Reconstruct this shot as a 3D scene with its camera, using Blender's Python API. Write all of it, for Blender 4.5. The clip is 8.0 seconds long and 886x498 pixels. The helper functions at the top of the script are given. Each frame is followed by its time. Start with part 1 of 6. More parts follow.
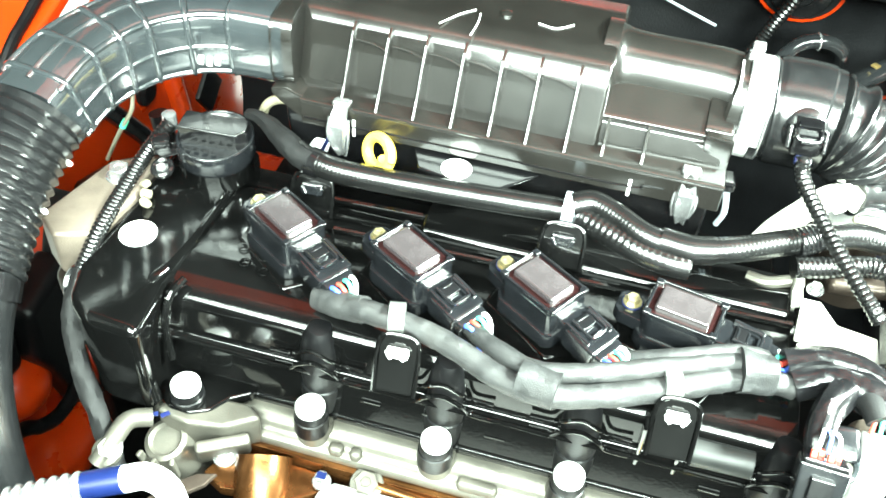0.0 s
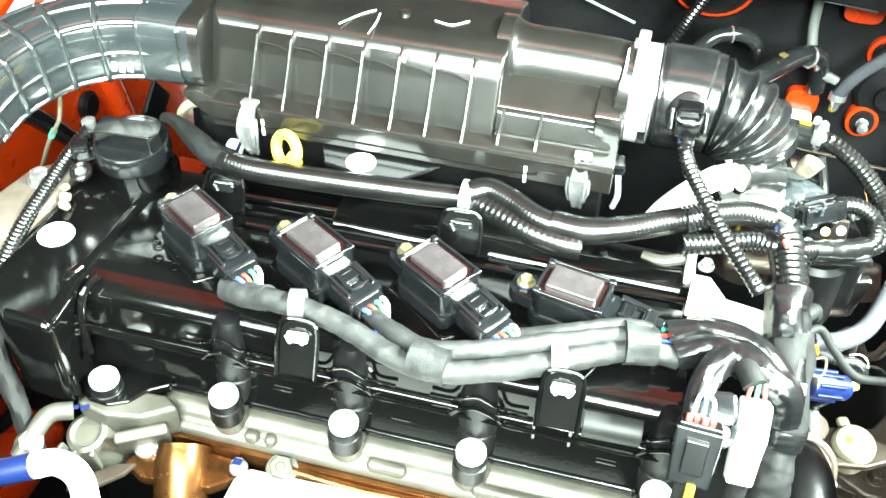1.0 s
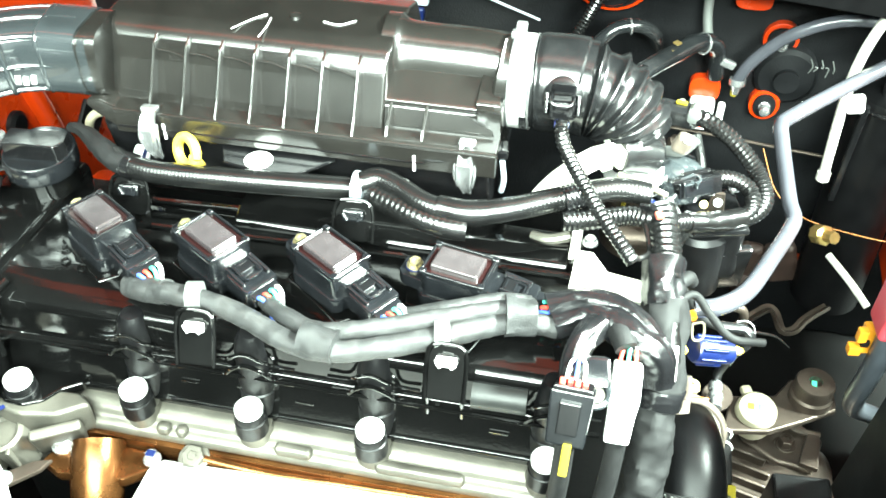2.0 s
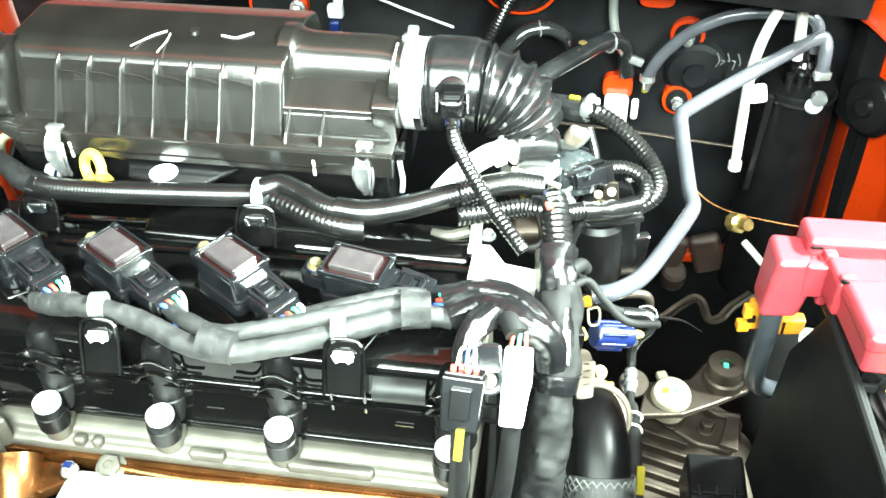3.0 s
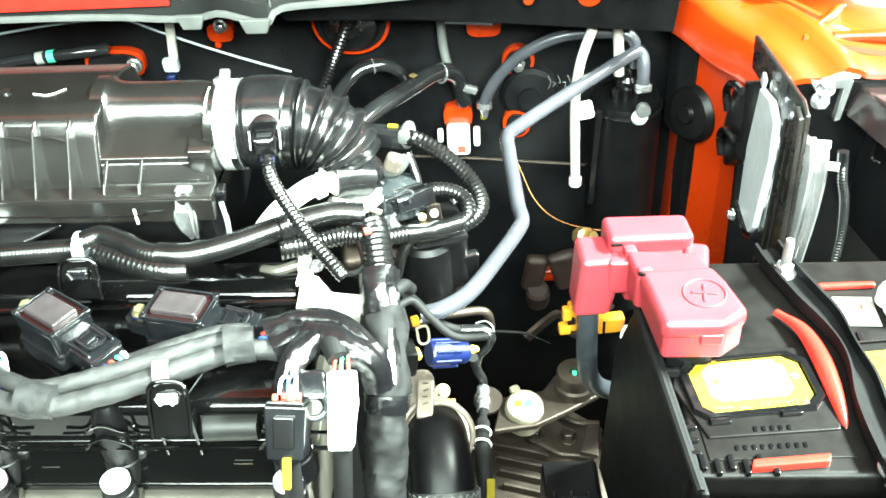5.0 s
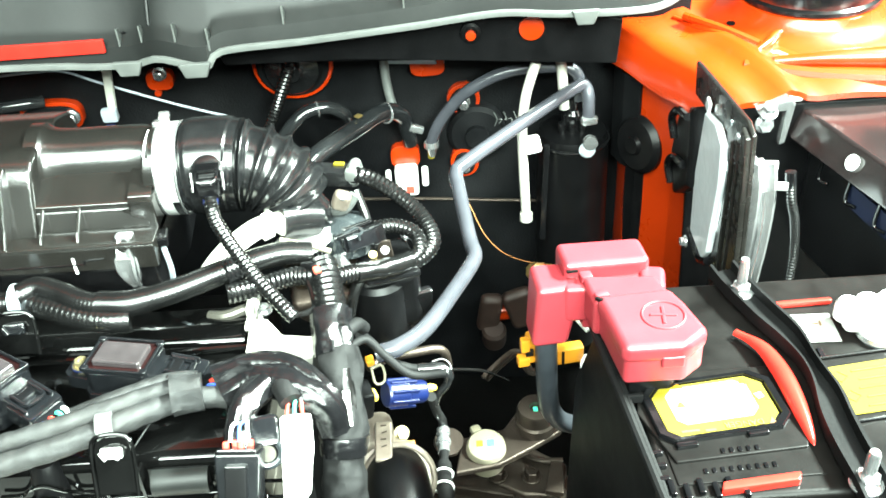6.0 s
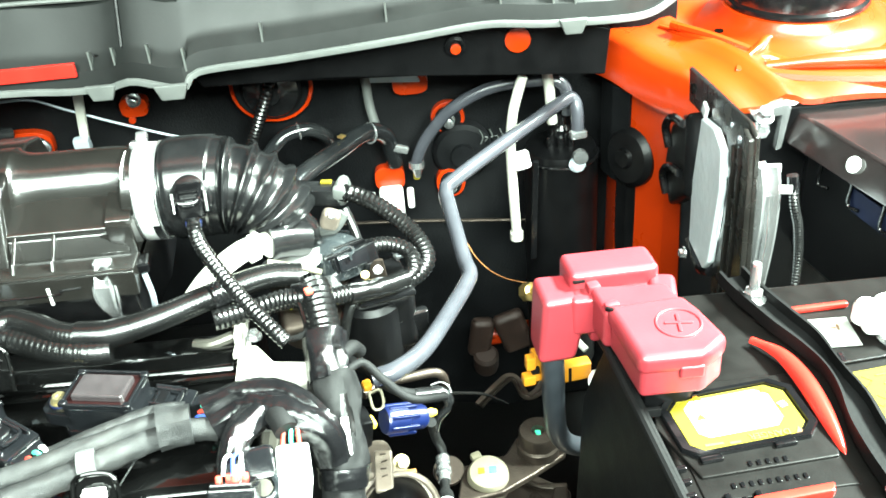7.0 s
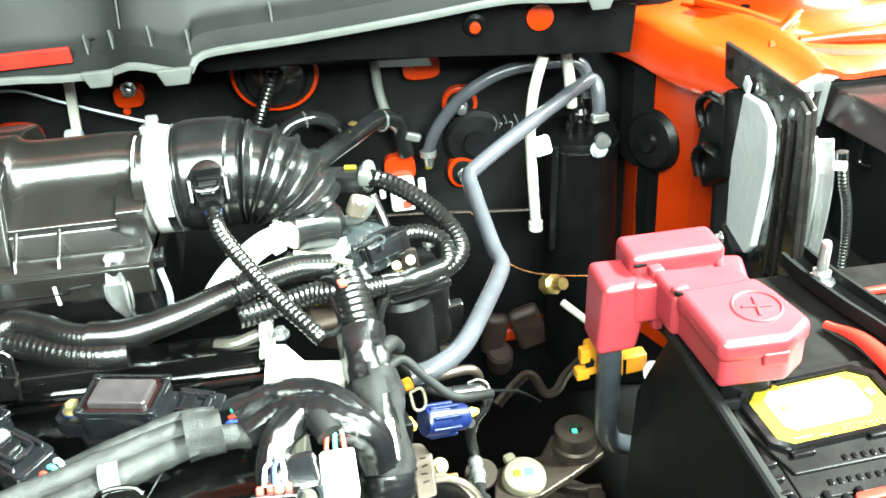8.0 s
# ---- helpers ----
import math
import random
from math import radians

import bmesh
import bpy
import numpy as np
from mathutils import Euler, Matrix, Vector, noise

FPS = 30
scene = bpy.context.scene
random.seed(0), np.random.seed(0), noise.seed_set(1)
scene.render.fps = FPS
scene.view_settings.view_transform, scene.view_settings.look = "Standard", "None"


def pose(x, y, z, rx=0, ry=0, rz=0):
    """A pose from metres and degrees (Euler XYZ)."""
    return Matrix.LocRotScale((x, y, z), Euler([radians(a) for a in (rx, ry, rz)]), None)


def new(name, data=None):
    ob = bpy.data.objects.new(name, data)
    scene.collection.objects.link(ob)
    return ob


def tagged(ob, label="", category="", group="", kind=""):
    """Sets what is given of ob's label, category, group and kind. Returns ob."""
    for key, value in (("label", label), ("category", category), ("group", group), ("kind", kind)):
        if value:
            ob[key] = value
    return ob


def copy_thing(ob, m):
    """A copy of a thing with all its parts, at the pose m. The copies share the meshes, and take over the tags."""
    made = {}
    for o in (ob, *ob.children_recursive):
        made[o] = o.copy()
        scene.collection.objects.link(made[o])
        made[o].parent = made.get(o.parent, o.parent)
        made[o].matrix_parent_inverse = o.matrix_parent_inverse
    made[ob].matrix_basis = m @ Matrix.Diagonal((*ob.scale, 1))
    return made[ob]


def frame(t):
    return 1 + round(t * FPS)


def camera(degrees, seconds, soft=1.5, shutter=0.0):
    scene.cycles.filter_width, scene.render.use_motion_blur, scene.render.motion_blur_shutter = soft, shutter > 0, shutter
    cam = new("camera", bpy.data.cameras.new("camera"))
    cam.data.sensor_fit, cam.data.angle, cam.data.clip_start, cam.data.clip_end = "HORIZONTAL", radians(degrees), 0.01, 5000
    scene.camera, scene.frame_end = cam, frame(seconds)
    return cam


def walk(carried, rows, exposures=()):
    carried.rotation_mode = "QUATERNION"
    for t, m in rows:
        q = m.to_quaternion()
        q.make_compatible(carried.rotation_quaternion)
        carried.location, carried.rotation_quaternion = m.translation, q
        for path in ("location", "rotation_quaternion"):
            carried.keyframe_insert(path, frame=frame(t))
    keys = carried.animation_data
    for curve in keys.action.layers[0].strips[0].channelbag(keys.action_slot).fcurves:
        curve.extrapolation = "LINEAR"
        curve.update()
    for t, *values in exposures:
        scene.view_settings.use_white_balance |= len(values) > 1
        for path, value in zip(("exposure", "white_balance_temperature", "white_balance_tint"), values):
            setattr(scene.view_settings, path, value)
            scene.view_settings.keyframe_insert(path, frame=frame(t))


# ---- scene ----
# An open engine bay. x runs along the engine, y to the firewall, z up from the first coil's bolt.
cam = camera(49.0, 8.0, soft=1.6)
PATH = [
    # seconds, x, y, z, turn about x, y, z
    (0.0, 0.2205, -0.4204, 0.4195, 45.46, -2.73, 15.82),
    (0.5, 0.2519, -0.4280, 0.4209, 46.15, -2.07, 15.40),
    (1.0, 0.2887, -0.4338, 0.4240, 46.64, -1.32, 14.56),
    (1.5, 0.3236, -0.4442, 0.4281, 47.16, -0.55, 13.32),
    (3.0, 0.4132, -0.4656, 0.4293, 48.75, 1.58, 9.25),
    (3.5, 0.4406, -0.4700, 0.4271, 49.31, 2.36, 7.87),
    (4.0, 0.4603, -0.4739, 0.4297, 49.64, 2.74, 6.11),
    (4.5, 0.4723, -0.4773, 0.4304, 50.21, 2.82, 4.04),
    (5.0, 0.4818, -0.4782, 0.4222, 51.41, 2.95, 2.19),
    (6.5, 0.4802, -0.4667, 0.3925, 55.48, 3.63, -2.97),
    (7.0, 0.4659, -0.4553, 0.3770, 56.22, 4.05, -3.91),
    (7.5, 0.4452, -0.4383, 0.3594, 56.54, 4.17, -4.97),
    (8.0, 0.4231, -0.4189, 0.3463, 56.26, 4.06, -6.09),
]
walk(cam, [(t, pose(x, y, z, a, b, c)) for t, x, y, z, a, b, c in PATH], exposures=[(0.0, 2.3), (1.5, 2.28), (3.5, 2.1), (5.0, 1.9), (6.5, 1.58), (8.0, 1.6)])

# ---- light ----
world = bpy.data.worlds.new("hall")
scene.world = world
world.use_nodes = True
world.node_tree.nodes["Background"].inputs[0].default_value = (0.9, 0.95, 1.0, 1)
world.node_tree.nodes["Background"].inputs[1].default_value = 0.25


def ceiling_or_fill_lamp(x, y, z, w, d, watts, tone=(0.83, 1.0, 0.9)):
    data = bpy.data.lights.new("ceiling_light", "AREA")
    data.shape, data.size, data.size_y, data.energy, data.color = "RECTANGLE", w, d, watts, tone
    ob = new("ceiling_light", data)
    ob.matrix_world = pose(x, y, z)
    return ob


# These two are added fill lamps, for the wing apron and the bulkhead.
PANELS = [(2.6, 0.3, 0.6, 0.8, 900), (1.8, -3.7, 1.4, 0.6, 230)]
PANELS += [(0.7, ly, 3.6, 0.74, watts) for ly, watts in ((-1.48, 90), (-2.26, 160), (-3.04, 230))]
for lx, ly, w, d, watts in PANELS:
    ceiling_or_fill_lamp(lx, ly, 2.16, w, d, watts)

# ---- materials ----


def material(name, color, rough=0.5, metal=0.0, vary=0.25, grain=60.0, bump=0.05, coat=0.0, dust=0.0, dust_color=(0.1, 0.095, 0.09), sheen=0.5, through_light=0.0, flake=0.0):
    """Noise at two scales drives colour, gloss and relief; scales are per metre."""
    m = bpy.data.materials.new(name)
    m.use_nodes = True
    nt = m.node_tree
    bs = nt.nodes["Principled BSDF"]
    geo = nt.nodes.new("ShaderNodeTexCoord")
    n1 = nt.nodes.new("ShaderNodeTexNoise")
    n1.inputs["Scale"].default_value, n1.inputs["Detail"].default_value = grain, 5
    n2 = nt.nodes.new("ShaderNodeTexNoise")
    n2.inputs["Scale"].default_value, n2.inputs["Detail"].default_value = grain * 14, 3
    info = nt.nodes.new("ShaderNodeObjectInfo")
    for n in (n1, n2):
        nt.links.new(geo.outputs["Object"], n.inputs["Vector"])
    lo = tuple(c * (1 - vary) for c in color)
    hi = tuple(min(1.0, c * (1 + vary)) for c in color)
    ramp = nt.nodes.new("ShaderNodeValToRGB")
    ramp.color_ramp.elements[0].position, ramp.color_ramp.elements[1].position = 0.3, 0.7
    ramp.color_ramp.elements[0].color, ramp.color_ramp.elements[1].color = (*lo, 1), (*hi, 1)
    nt.links.new(n1.outputs["Fac"], ramp.inputs["Fac"])
    tone = nt.nodes.new("ShaderNodeHueSaturation")
    span = nt.nodes.new("ShaderNodeMapRange")
    span.inputs["To Min"].default_value, span.inputs["To Max"].default_value = 1 - vary * 0.3, 1 + vary * 0.3
    nt.links.new(info.outputs["Random"], span.inputs["Value"])
    nt.links.new(span.outputs["Result"], tone.inputs["Value"])
    nt.links.new(ramp.outputs["Color"], tone.inputs["Color"])
    out = tone.outputs["Color"]
    if dust:
        mix = nt.nodes.new("ShaderNodeMix")
        mix.data_type = "RGBA"
        n3 = nt.nodes.new("ShaderNodeTexNoise")
        n3.inputs["Scale"].default_value, n3.inputs["Detail"].default_value, n3.inputs["Roughness"].default_value = grain * 0.35, 8, 0.7
        nt.links.new(geo.outputs["Object"], n3.inputs["Vector"])
        r3 = nt.nodes.new("ShaderNodeMapRange")
        r3.inputs["From Min"].default_value, r3.inputs["From Max"].default_value, r3.inputs["To Max"].default_value = 0.45, 0.75, dust
        nt.links.new(n3.outputs["Fac"], r3.inputs["Value"])
        nt.links.new(r3.outputs["Result"], mix.inputs["Factor"])
        nt.links.new(out, mix.inputs["A"])
        mix.inputs["B"].default_value = (*dust_color, 1)
        out = mix.outputs["Result"]
    nt.links.new(out, bs.inputs["Base Color"])
    rr = nt.nodes.new("ShaderNodeMapRange")
    rr.inputs["To Min"].default_value, rr.inputs["To Max"].default_value = max(0.02, rough * 0.8), min(1.0, rough * 1.25)
    nt.links.new(n1.outputs["Fac"], rr.inputs["Value"])
    nt.links.new(rr.outputs["Result"], bs.inputs["Roughness"])
    bs.inputs["Metallic"].default_value = metal
    bs.inputs["Coat Weight"].default_value = coat
    bs.inputs["Coat Roughness"].default_value = 0.06
    bs.inputs["Specular IOR Level"].default_value = sheen
    if through_light:
        bs.inputs["Subsurface Weight"].default_value = through_light
        bs.inputs["Subsurface Radius"].default_value = (0.004, 0.002, 0.002)
    if bump:
        b = nt.nodes.new("ShaderNodeBump")
        b.inputs["Strength"].default_value, b.inputs["Distance"].default_value = bump, 0.0006
        nt.links.new(n2.outputs["Fac"], b.inputs["Height"])
        nt.links.new(b.outputs["Normal"], bs.inputs["Normal"])
    return m


COVER = material("black_cover_paint", (0.001625, 0.001625, 0.001625), 0.09, vary=0.2, grain=30, bump=0.05, dust=0.003, sheen=0.5)
PLASTIC = material("black_plastic", (0.0034, 0.0034, 0.0038), 0.15, vary=0.25, grain=50, bump=0.12, dust=0.03, sheen=0.7)
MATT = material("matt_black_plastic", (0.0025, 0.0025, 0.0028), 0.36, vary=0.25, grain=50, bump=0.2, dust=0.01, sheen=0.18)
BOXPLASTIC = material("airbox_plastic", (0.0088, 0.0081, 0.0072), 0.22, vary=0.15, grain=35, bump=0.1, dust=0.12, dust_color=(0.045, 0.042, 0.038), sheen=1.0, coat=0.3)
DUCT = material("duct_plastic", (0.021, 0.0245, 0.0265), 0.13, vary=0.15, grain=35, bump=0.12, dust=0.1, dust_color=(0.1, 0.11, 0.12), sheen=1.0, coat=0.8)
RUBBER = material("rubber", (0.0058, 0.006, 0.0064), 0.2, vary=0.25, grain=70, bump=0.12, dust=0.04, sheen=0.8)
LOOM = material("loom_tube", (0.004, 0.004, 0.004), 0.24, vary=0.2, grain=80, bump=0.1, sheen=0.7)
GREYTAPE = material("grey_cloth_tape", (0.0165, 0.0168, 0.0172), 0.42, vary=0.3, grain=120, bump=0.9, sheen=0.35, dust=0.4, dust_color=(0.056, 0.054, 0.052))
BLACKTAPE = material("black_vinyl_tape", (0.0034, 0.0034, 0.0036), 0.65, vary=0.3, grain=110, bump=0.6, sheen=0.25)
GLOSSTAPE = material("glossy_vinyl_tape", (0.0045, 0.0045, 0.005), 0.2, vary=0.2, grain=90, bump=0.25, sheen=0.6)
COILBODY = material("coil_plastic", (0.004774, 0.005195, 0.006036), 0.14, vary=0.2, grain=80, bump=0.15, sheen=0.65)
COILTOP = material("coil_resin", (0.0276, 0.023, 0.02438), 0.1, vary=0.2, grain=90, bump=0.12, sheen=0.8)
ALUMINIUM = material("cast_aluminium", (0.078, 0.073, 0.062), 0.42, 0.6, vary=0.18, grain=60, bump=0.35, dust=0.25, dust_color=(0.16, 0.145, 0.115))
DULLALU = material("dull_casting", (0.055, 0.042, 0.034), 0.4, 0.75, vary=0.25, grain=50, bump=0.4, dust=0.3, dust_color=(0.1, 0.085, 0.07))
STEEL = material("zinc_steel", (0.50, 0.505, 0.51), 0.24, 0.85, vary=0.12, grain=70, bump=0.1)
BOLTCAP = material("bright_bolt", (0.615, 0.615, 0.6), 0.3, 0.35, vary=0.06, grain=120, bump=0.05)
BRASS = material("yellow_zinc", (0.72, 0.52, 0.2), 0.3, 0.9, vary=0.2, grain=90, bump=0.1)
COPPER = material("heated_steel", (0.115, 0.047, 0.015), 0.26, 0.9, vary=0.45, grain=45, bump=0.2, dust=0.4, dust_color=(0.25, 0.1, 0.04))
SHIELD = material("heat_shield", (0.44, 0.4345, 0.418), 0.38, 0.75, vary=0.1, grain=50, bump=0.3)
CREAM = material("cream_paint", (0.4212, 0.4104, 0.3672), 0.4, 0.0, vary=0.08, grain=40, bump=0.08, dust=0.08)
AGED = material("aged_cream_plastic", (0.165, 0.1485, 0.1045), 0.4, vary=0.2, grain=60, bump=0.15, dust=0.25)
HOSE = material("heater_hose_rubber", (0.009, 0.0098, 0.0106), 0.13, vary=0.2, grain=70, bump=0.15, dust=0.1, sheen=0.8)
RESIN = material("maroon_resin", (0.009, 0.003, 0.003), 0.18, vary=0.2, grain=80, bump=0.1)
# Dark brown for the low fittings on the bulkhead rail.
BROWNSTEEL = material("dark_brown_steel", (0.022, 0.011, 0.008), 0.6, 0.2, vary=0.4, grain=40, bump=0.4, dust=0.2, dust_color=(0.03, 0.022, 0.017))
CASTTAN = material("tan_casting", (0.17, 0.138, 0.112), 0.42, 0.4, vary=0.2, grain=60, bump=0.4, dust=0.3, dust_color=(0.12, 0.1, 0.08))
WHITE = material("white_plastic", (0.82, 0.82, 0.8), 0.35, vary=0.05, grain=60, bump=0.05)
CHALK = material("white_paint_mark", (0.85, 0.85, 0.83), 0.7, vary=0.08, grain=300, bump=0.2)
YELLOW = material("yellow_plastic", (0.6375, 0.465, 0.06), 0.32, vary=0.1, grain=60, bump=0.05, through_light=0.15)
AMBER = material("amber_plastic", (0.35, 0.133, 0.0084), 0.35, vary=0.12, grain=60, bump=0.05)
BLUE = material("blue_plastic", (0.003, 0.0075, 0.042), 0.3, vary=0.15, grain=60, bump=0.08)
REDPLASTIC = material("red_plastic", (0.2275, 0.02275, 0.02959), 0.33, vary=0.06, grain=40, bump=0.1, through_light=0.06)
REDGLOSS = material("red_strip", (0.434, 0.021, 0.014), 0.2, vary=0.1, grain=50, bump=0.05, coat=0.3)
PAINT = material("orange_red_paint", (0.36, 0.024, 0.0012), 0.28, vary=0.06, grain=20, bump=0.03, coat=0.35)
FOAM = material("insulation_felt", (0.0022, 0.0024, 0.0029), 0.6, vary=0.3, grain=35, bump=0.6, sheen=0.15)
COWL = material("cowl_plastic", (0.005355, 0.005913, 0.005692), 0.5, vary=0.15, grain=30, bump=0.08, sheen=0.3, dust=0.15, dust_color=(0.05, 0.053, 0.05))
TRIM = material("grey_rubber_seal", (0.0816, 0.08544, 0.0816), 0.5, vary=0.1, grain=60, bump=0.15)
PIPE = material("grey_coated_pipe", (0.047, 0.048, 0.057), 0.24, 0.2, vary=0.12, grain=60, bump=0.08, coat=0.3)
BATTERY = material("battery_case", (0.0028, 0.0028, 0.0032), 0.16, vary=0.2, grain=60, bump=0.1, dust=0.005, sheen=0.35)
BATTERYTOP = material("battery_lid", (0.004, 0.0036, 0.0034), 0.36, vary=0.3, grain=60, bump=0.12, dust=0.02, sheen=0.16)
TRAY = material("battery_box", (0.0036, 0.0036, 0.00378), 0.55, vary=0.2, grain=40, bump=0.25, sheen=0.1, dust=0.05, dust_color=(0.06, 0.06, 0.06))
LABEL = material("yellow_label", (0.1613, 0.129, 0.01138), 0.6, vary=0.05, grain=40, bump=0.02, sheen=0.1)
LABELWHITE = material("white_label", (0.2089, 0.2114, 0.1966), 0.6, vary=0.04, grain=40, bump=0.02, sheen=0.1)
BARINK = material("label_ink", (0.1, 0.05, 0.02), 0.5, vary=0.2, grain=200, bump=0)
REDINK = material("red_ink", (0.6, 0.08, 0.05), 0.5, vary=0.2, grain=200, bump=0)
GREENINK = material("green_mark", (0.05, 0.5, 0.3), 0.5, vary=0.2, grain=200, bump=0)
# Near-black for deep parts and slots: the shade is put into the colour.
DARK = material("near_black", (0.001843, 0.001843, 0.001843), 0.6, vary=0.4, grain=15, bump=0.3, sheen=0.1)
MESHSLEEVE = material("woven_sleeve", (0.014, 0.014, 0.014), 0.4, vary=0.4, grain=300, bump=0.6)
NAVY = material("navy_label", (0.003, 0.005, 0.016), 0.5, vary=0.2, grain=90, bump=0.05, sheen=0.2)
COILBOLT = material("yellow_chromate_zinc", (0.42, 0.36, 0.2), 0.3, 0.85, vary=0.2, grain=200, bump=0.1)
CABLE = material("grey_cable_jacket", (0.018, 0.0205, 0.0245), 0.35, vary=0.15, grain=80, bump=0.1)
BRACKETPAINT = material("black_bracket_paint", (0.0085, 0.0078, 0.007), 0.26, vary=0.2, grain=60, bump=0.1, sheen=0.8)
# The base colour is tinted red to stand in for a reflection.
LIDPLASTIC = material("fuse_lid_plastic", (0.011, 0.008, 0.008), 0.18, vary=0.15, grain=40, bump=0.05, sheen=0.7, coat=0.1)
FOILCASE = material("crinkled_alloy_case", (0.82, 0.86, 0.92), 0.2, 0.3, vary=0.15, grain=7, bump=1.0)
FOIL = material("silver_case", (0.6, 0.66, 0.72), 0.22, 0.55, vary=0.12, grain=25, bump=0.15)
CONCRETE = material("hall_floor", (0.3, 0.3, 0.29), 0.4, vary=0.15, grain=3, bump=0.05)
# Unseen walls and ceiling, coloured near-black to keep reflections on the plastics dark.
WALL = material("hall_wall", (0.021, 0.021, 0.021), 0.7, vary=0.05, grain=2, bump=0.05)
WIRE_R = material("red_wire", (0.55, 0.05, 0.03), 0.4, vary=0.1)
WIRE_W = material("white_wire", (0.75, 0.75, 0.75), 0.4, vary=0.1)
WIRE_B = material("blue_wire", (0.05, 0.12, 0.55), 0.4, vary=0.1)
WIRE_G = material("green_wire", (0.05, 0.4, 0.3), 0.4, vary=0.1)

# ---- mesh tools (all sizes in millimetres) ----
MM = 0.001


def turn(rx=0, ry=0, rz=0):
    return Euler([radians(a) for a in (rx, ry, rz)]).to_matrix().to_4x4()


def join(bm, other, m=None):
    if m is not None:
        bmesh.ops.transform(other, matrix=m, verts=other.verts)
    data = bpy.data.meshes.new("tmp")
    other.to_mesh(data)
    other.free()
    bm.from_mesh(data)
    bpy.data.meshes.remove(data)
    return bm


def box(c, s, rot=(0, 0, 0), bev=1.0, seg=2, bm=None):
    b = bmesh.new()
    bmesh.ops.create_cube(b, size=1)
    bmesh.ops.scale(b, vec=s, verts=b.verts)
    bev = min(bev, min(s) * 0.45)
    if bev > 0:
        bmesh.ops.bevel(b, geom=b.edges[:], offset=bev, segments=seg, affect="EDGES", profile=0.5)
    return join(bm or bmesh.new(), b, Matrix.Translation(c) @ turn(*rot))


def prism(poly, axis, a, b2, bev=1.0, seg=2, m=None, bm=None):
    """A polygon drawn across an axis and drawn out along it from a to b2."""
    b = bmesh.new()
    put = {"x": lambda u, v, w: (w, u, v), "y": lambda u, v, w: (u, w, v), "z": lambda u, v, w: (u, v, w)}[axis]
    lo = [b.verts.new(put(u, v, a)) for u, v in poly]
    hi = [b.verts.new(put(u, v, b2)) for u, v in poly]
    n = len(poly)
    for i in range(n):
        b.faces.new((lo[i], lo[(i + 1) % n], hi[(i + 1) % n], hi[i]))
    b.faces.new(lo)
    b.faces.new(hi[::-1])
    bmesh.ops.recalc_face_normals(b, faces=b.faces)
    if bev > 0:
        bmesh.ops.bevel(b, geom=b.edges[:], offset=bev, segments=seg, affect="EDGES", profile=0.5, clamp_overlap=True)
    return join(bm or bmesh.new(), b, m)


def frustum(low, high, z0, z1, bev=1.0, seg=2):
    """A block whose foot and top are polygons with as many corners."""
    bm = bmesh.new()
    a = [bm.verts.new((x, y, z0)) for x, y in low]
    b = [bm.verts.new((x, y, z1)) for x, y in high]
    bm.faces.new(a[::-1])
    bm.faces.new(b)
    for k in range(len(a)):
        j = (k + 1) % len(a)
        bm.faces.new((a[k], a[j], b[j], b[k]))
    bmesh.ops.recalc_face_normals(bm, faces=bm.faces)
    if bev:
        bmesh.ops.bevel(bm, geom=bm.edges[:], offset=bev, segments=seg, profile=0.5, affect="EDGES")
    return bm


def spline(pts, step=3.0):
    """A smooth line through the points, in even steps."""
    p = [Vector(q) for q in pts]
    if len(p) == 2:
        n = max(2, int((p[1] - p[0]).length / step))
        return [p[0].lerp(p[1], i / n) for i in range(n + 1)]
    ext = [p[0] * 2 - p[1]] + p + [p[-1] * 2 - p[-2]]
    fine = []
    for i in range(1, len(ext) - 2):
        a, b, c, d = ext[i - 1:i + 3]
        for k in range(24):
            t = k / 24
            fine.append(0.5 * ((2 * b) + (c - a) * t + (2 * a - 5 * b + 4 * c - d) * t * t + (3 * b - a - 3 * c + d) * t ** 3))
    fine.append(p[-1])
    total = sum((fine[i + 1] - fine[i]).length for i in range(len(fine) - 1))
    n = max(2, round(total / step))
    out, run, goal = [fine[0]], 0.0, total / n
    for i in range(len(fine) - 1):
        seg = (fine[i + 1] - fine[i]).length
        while seg > 0 and run + seg >= goal - 1e-6 and len(out) < n:
            out.append(fine[i].lerp(fine[i + 1], (goal - run) / seg))
            goal += total / n
        run += seg
    out.append(fine[-1])
    return out


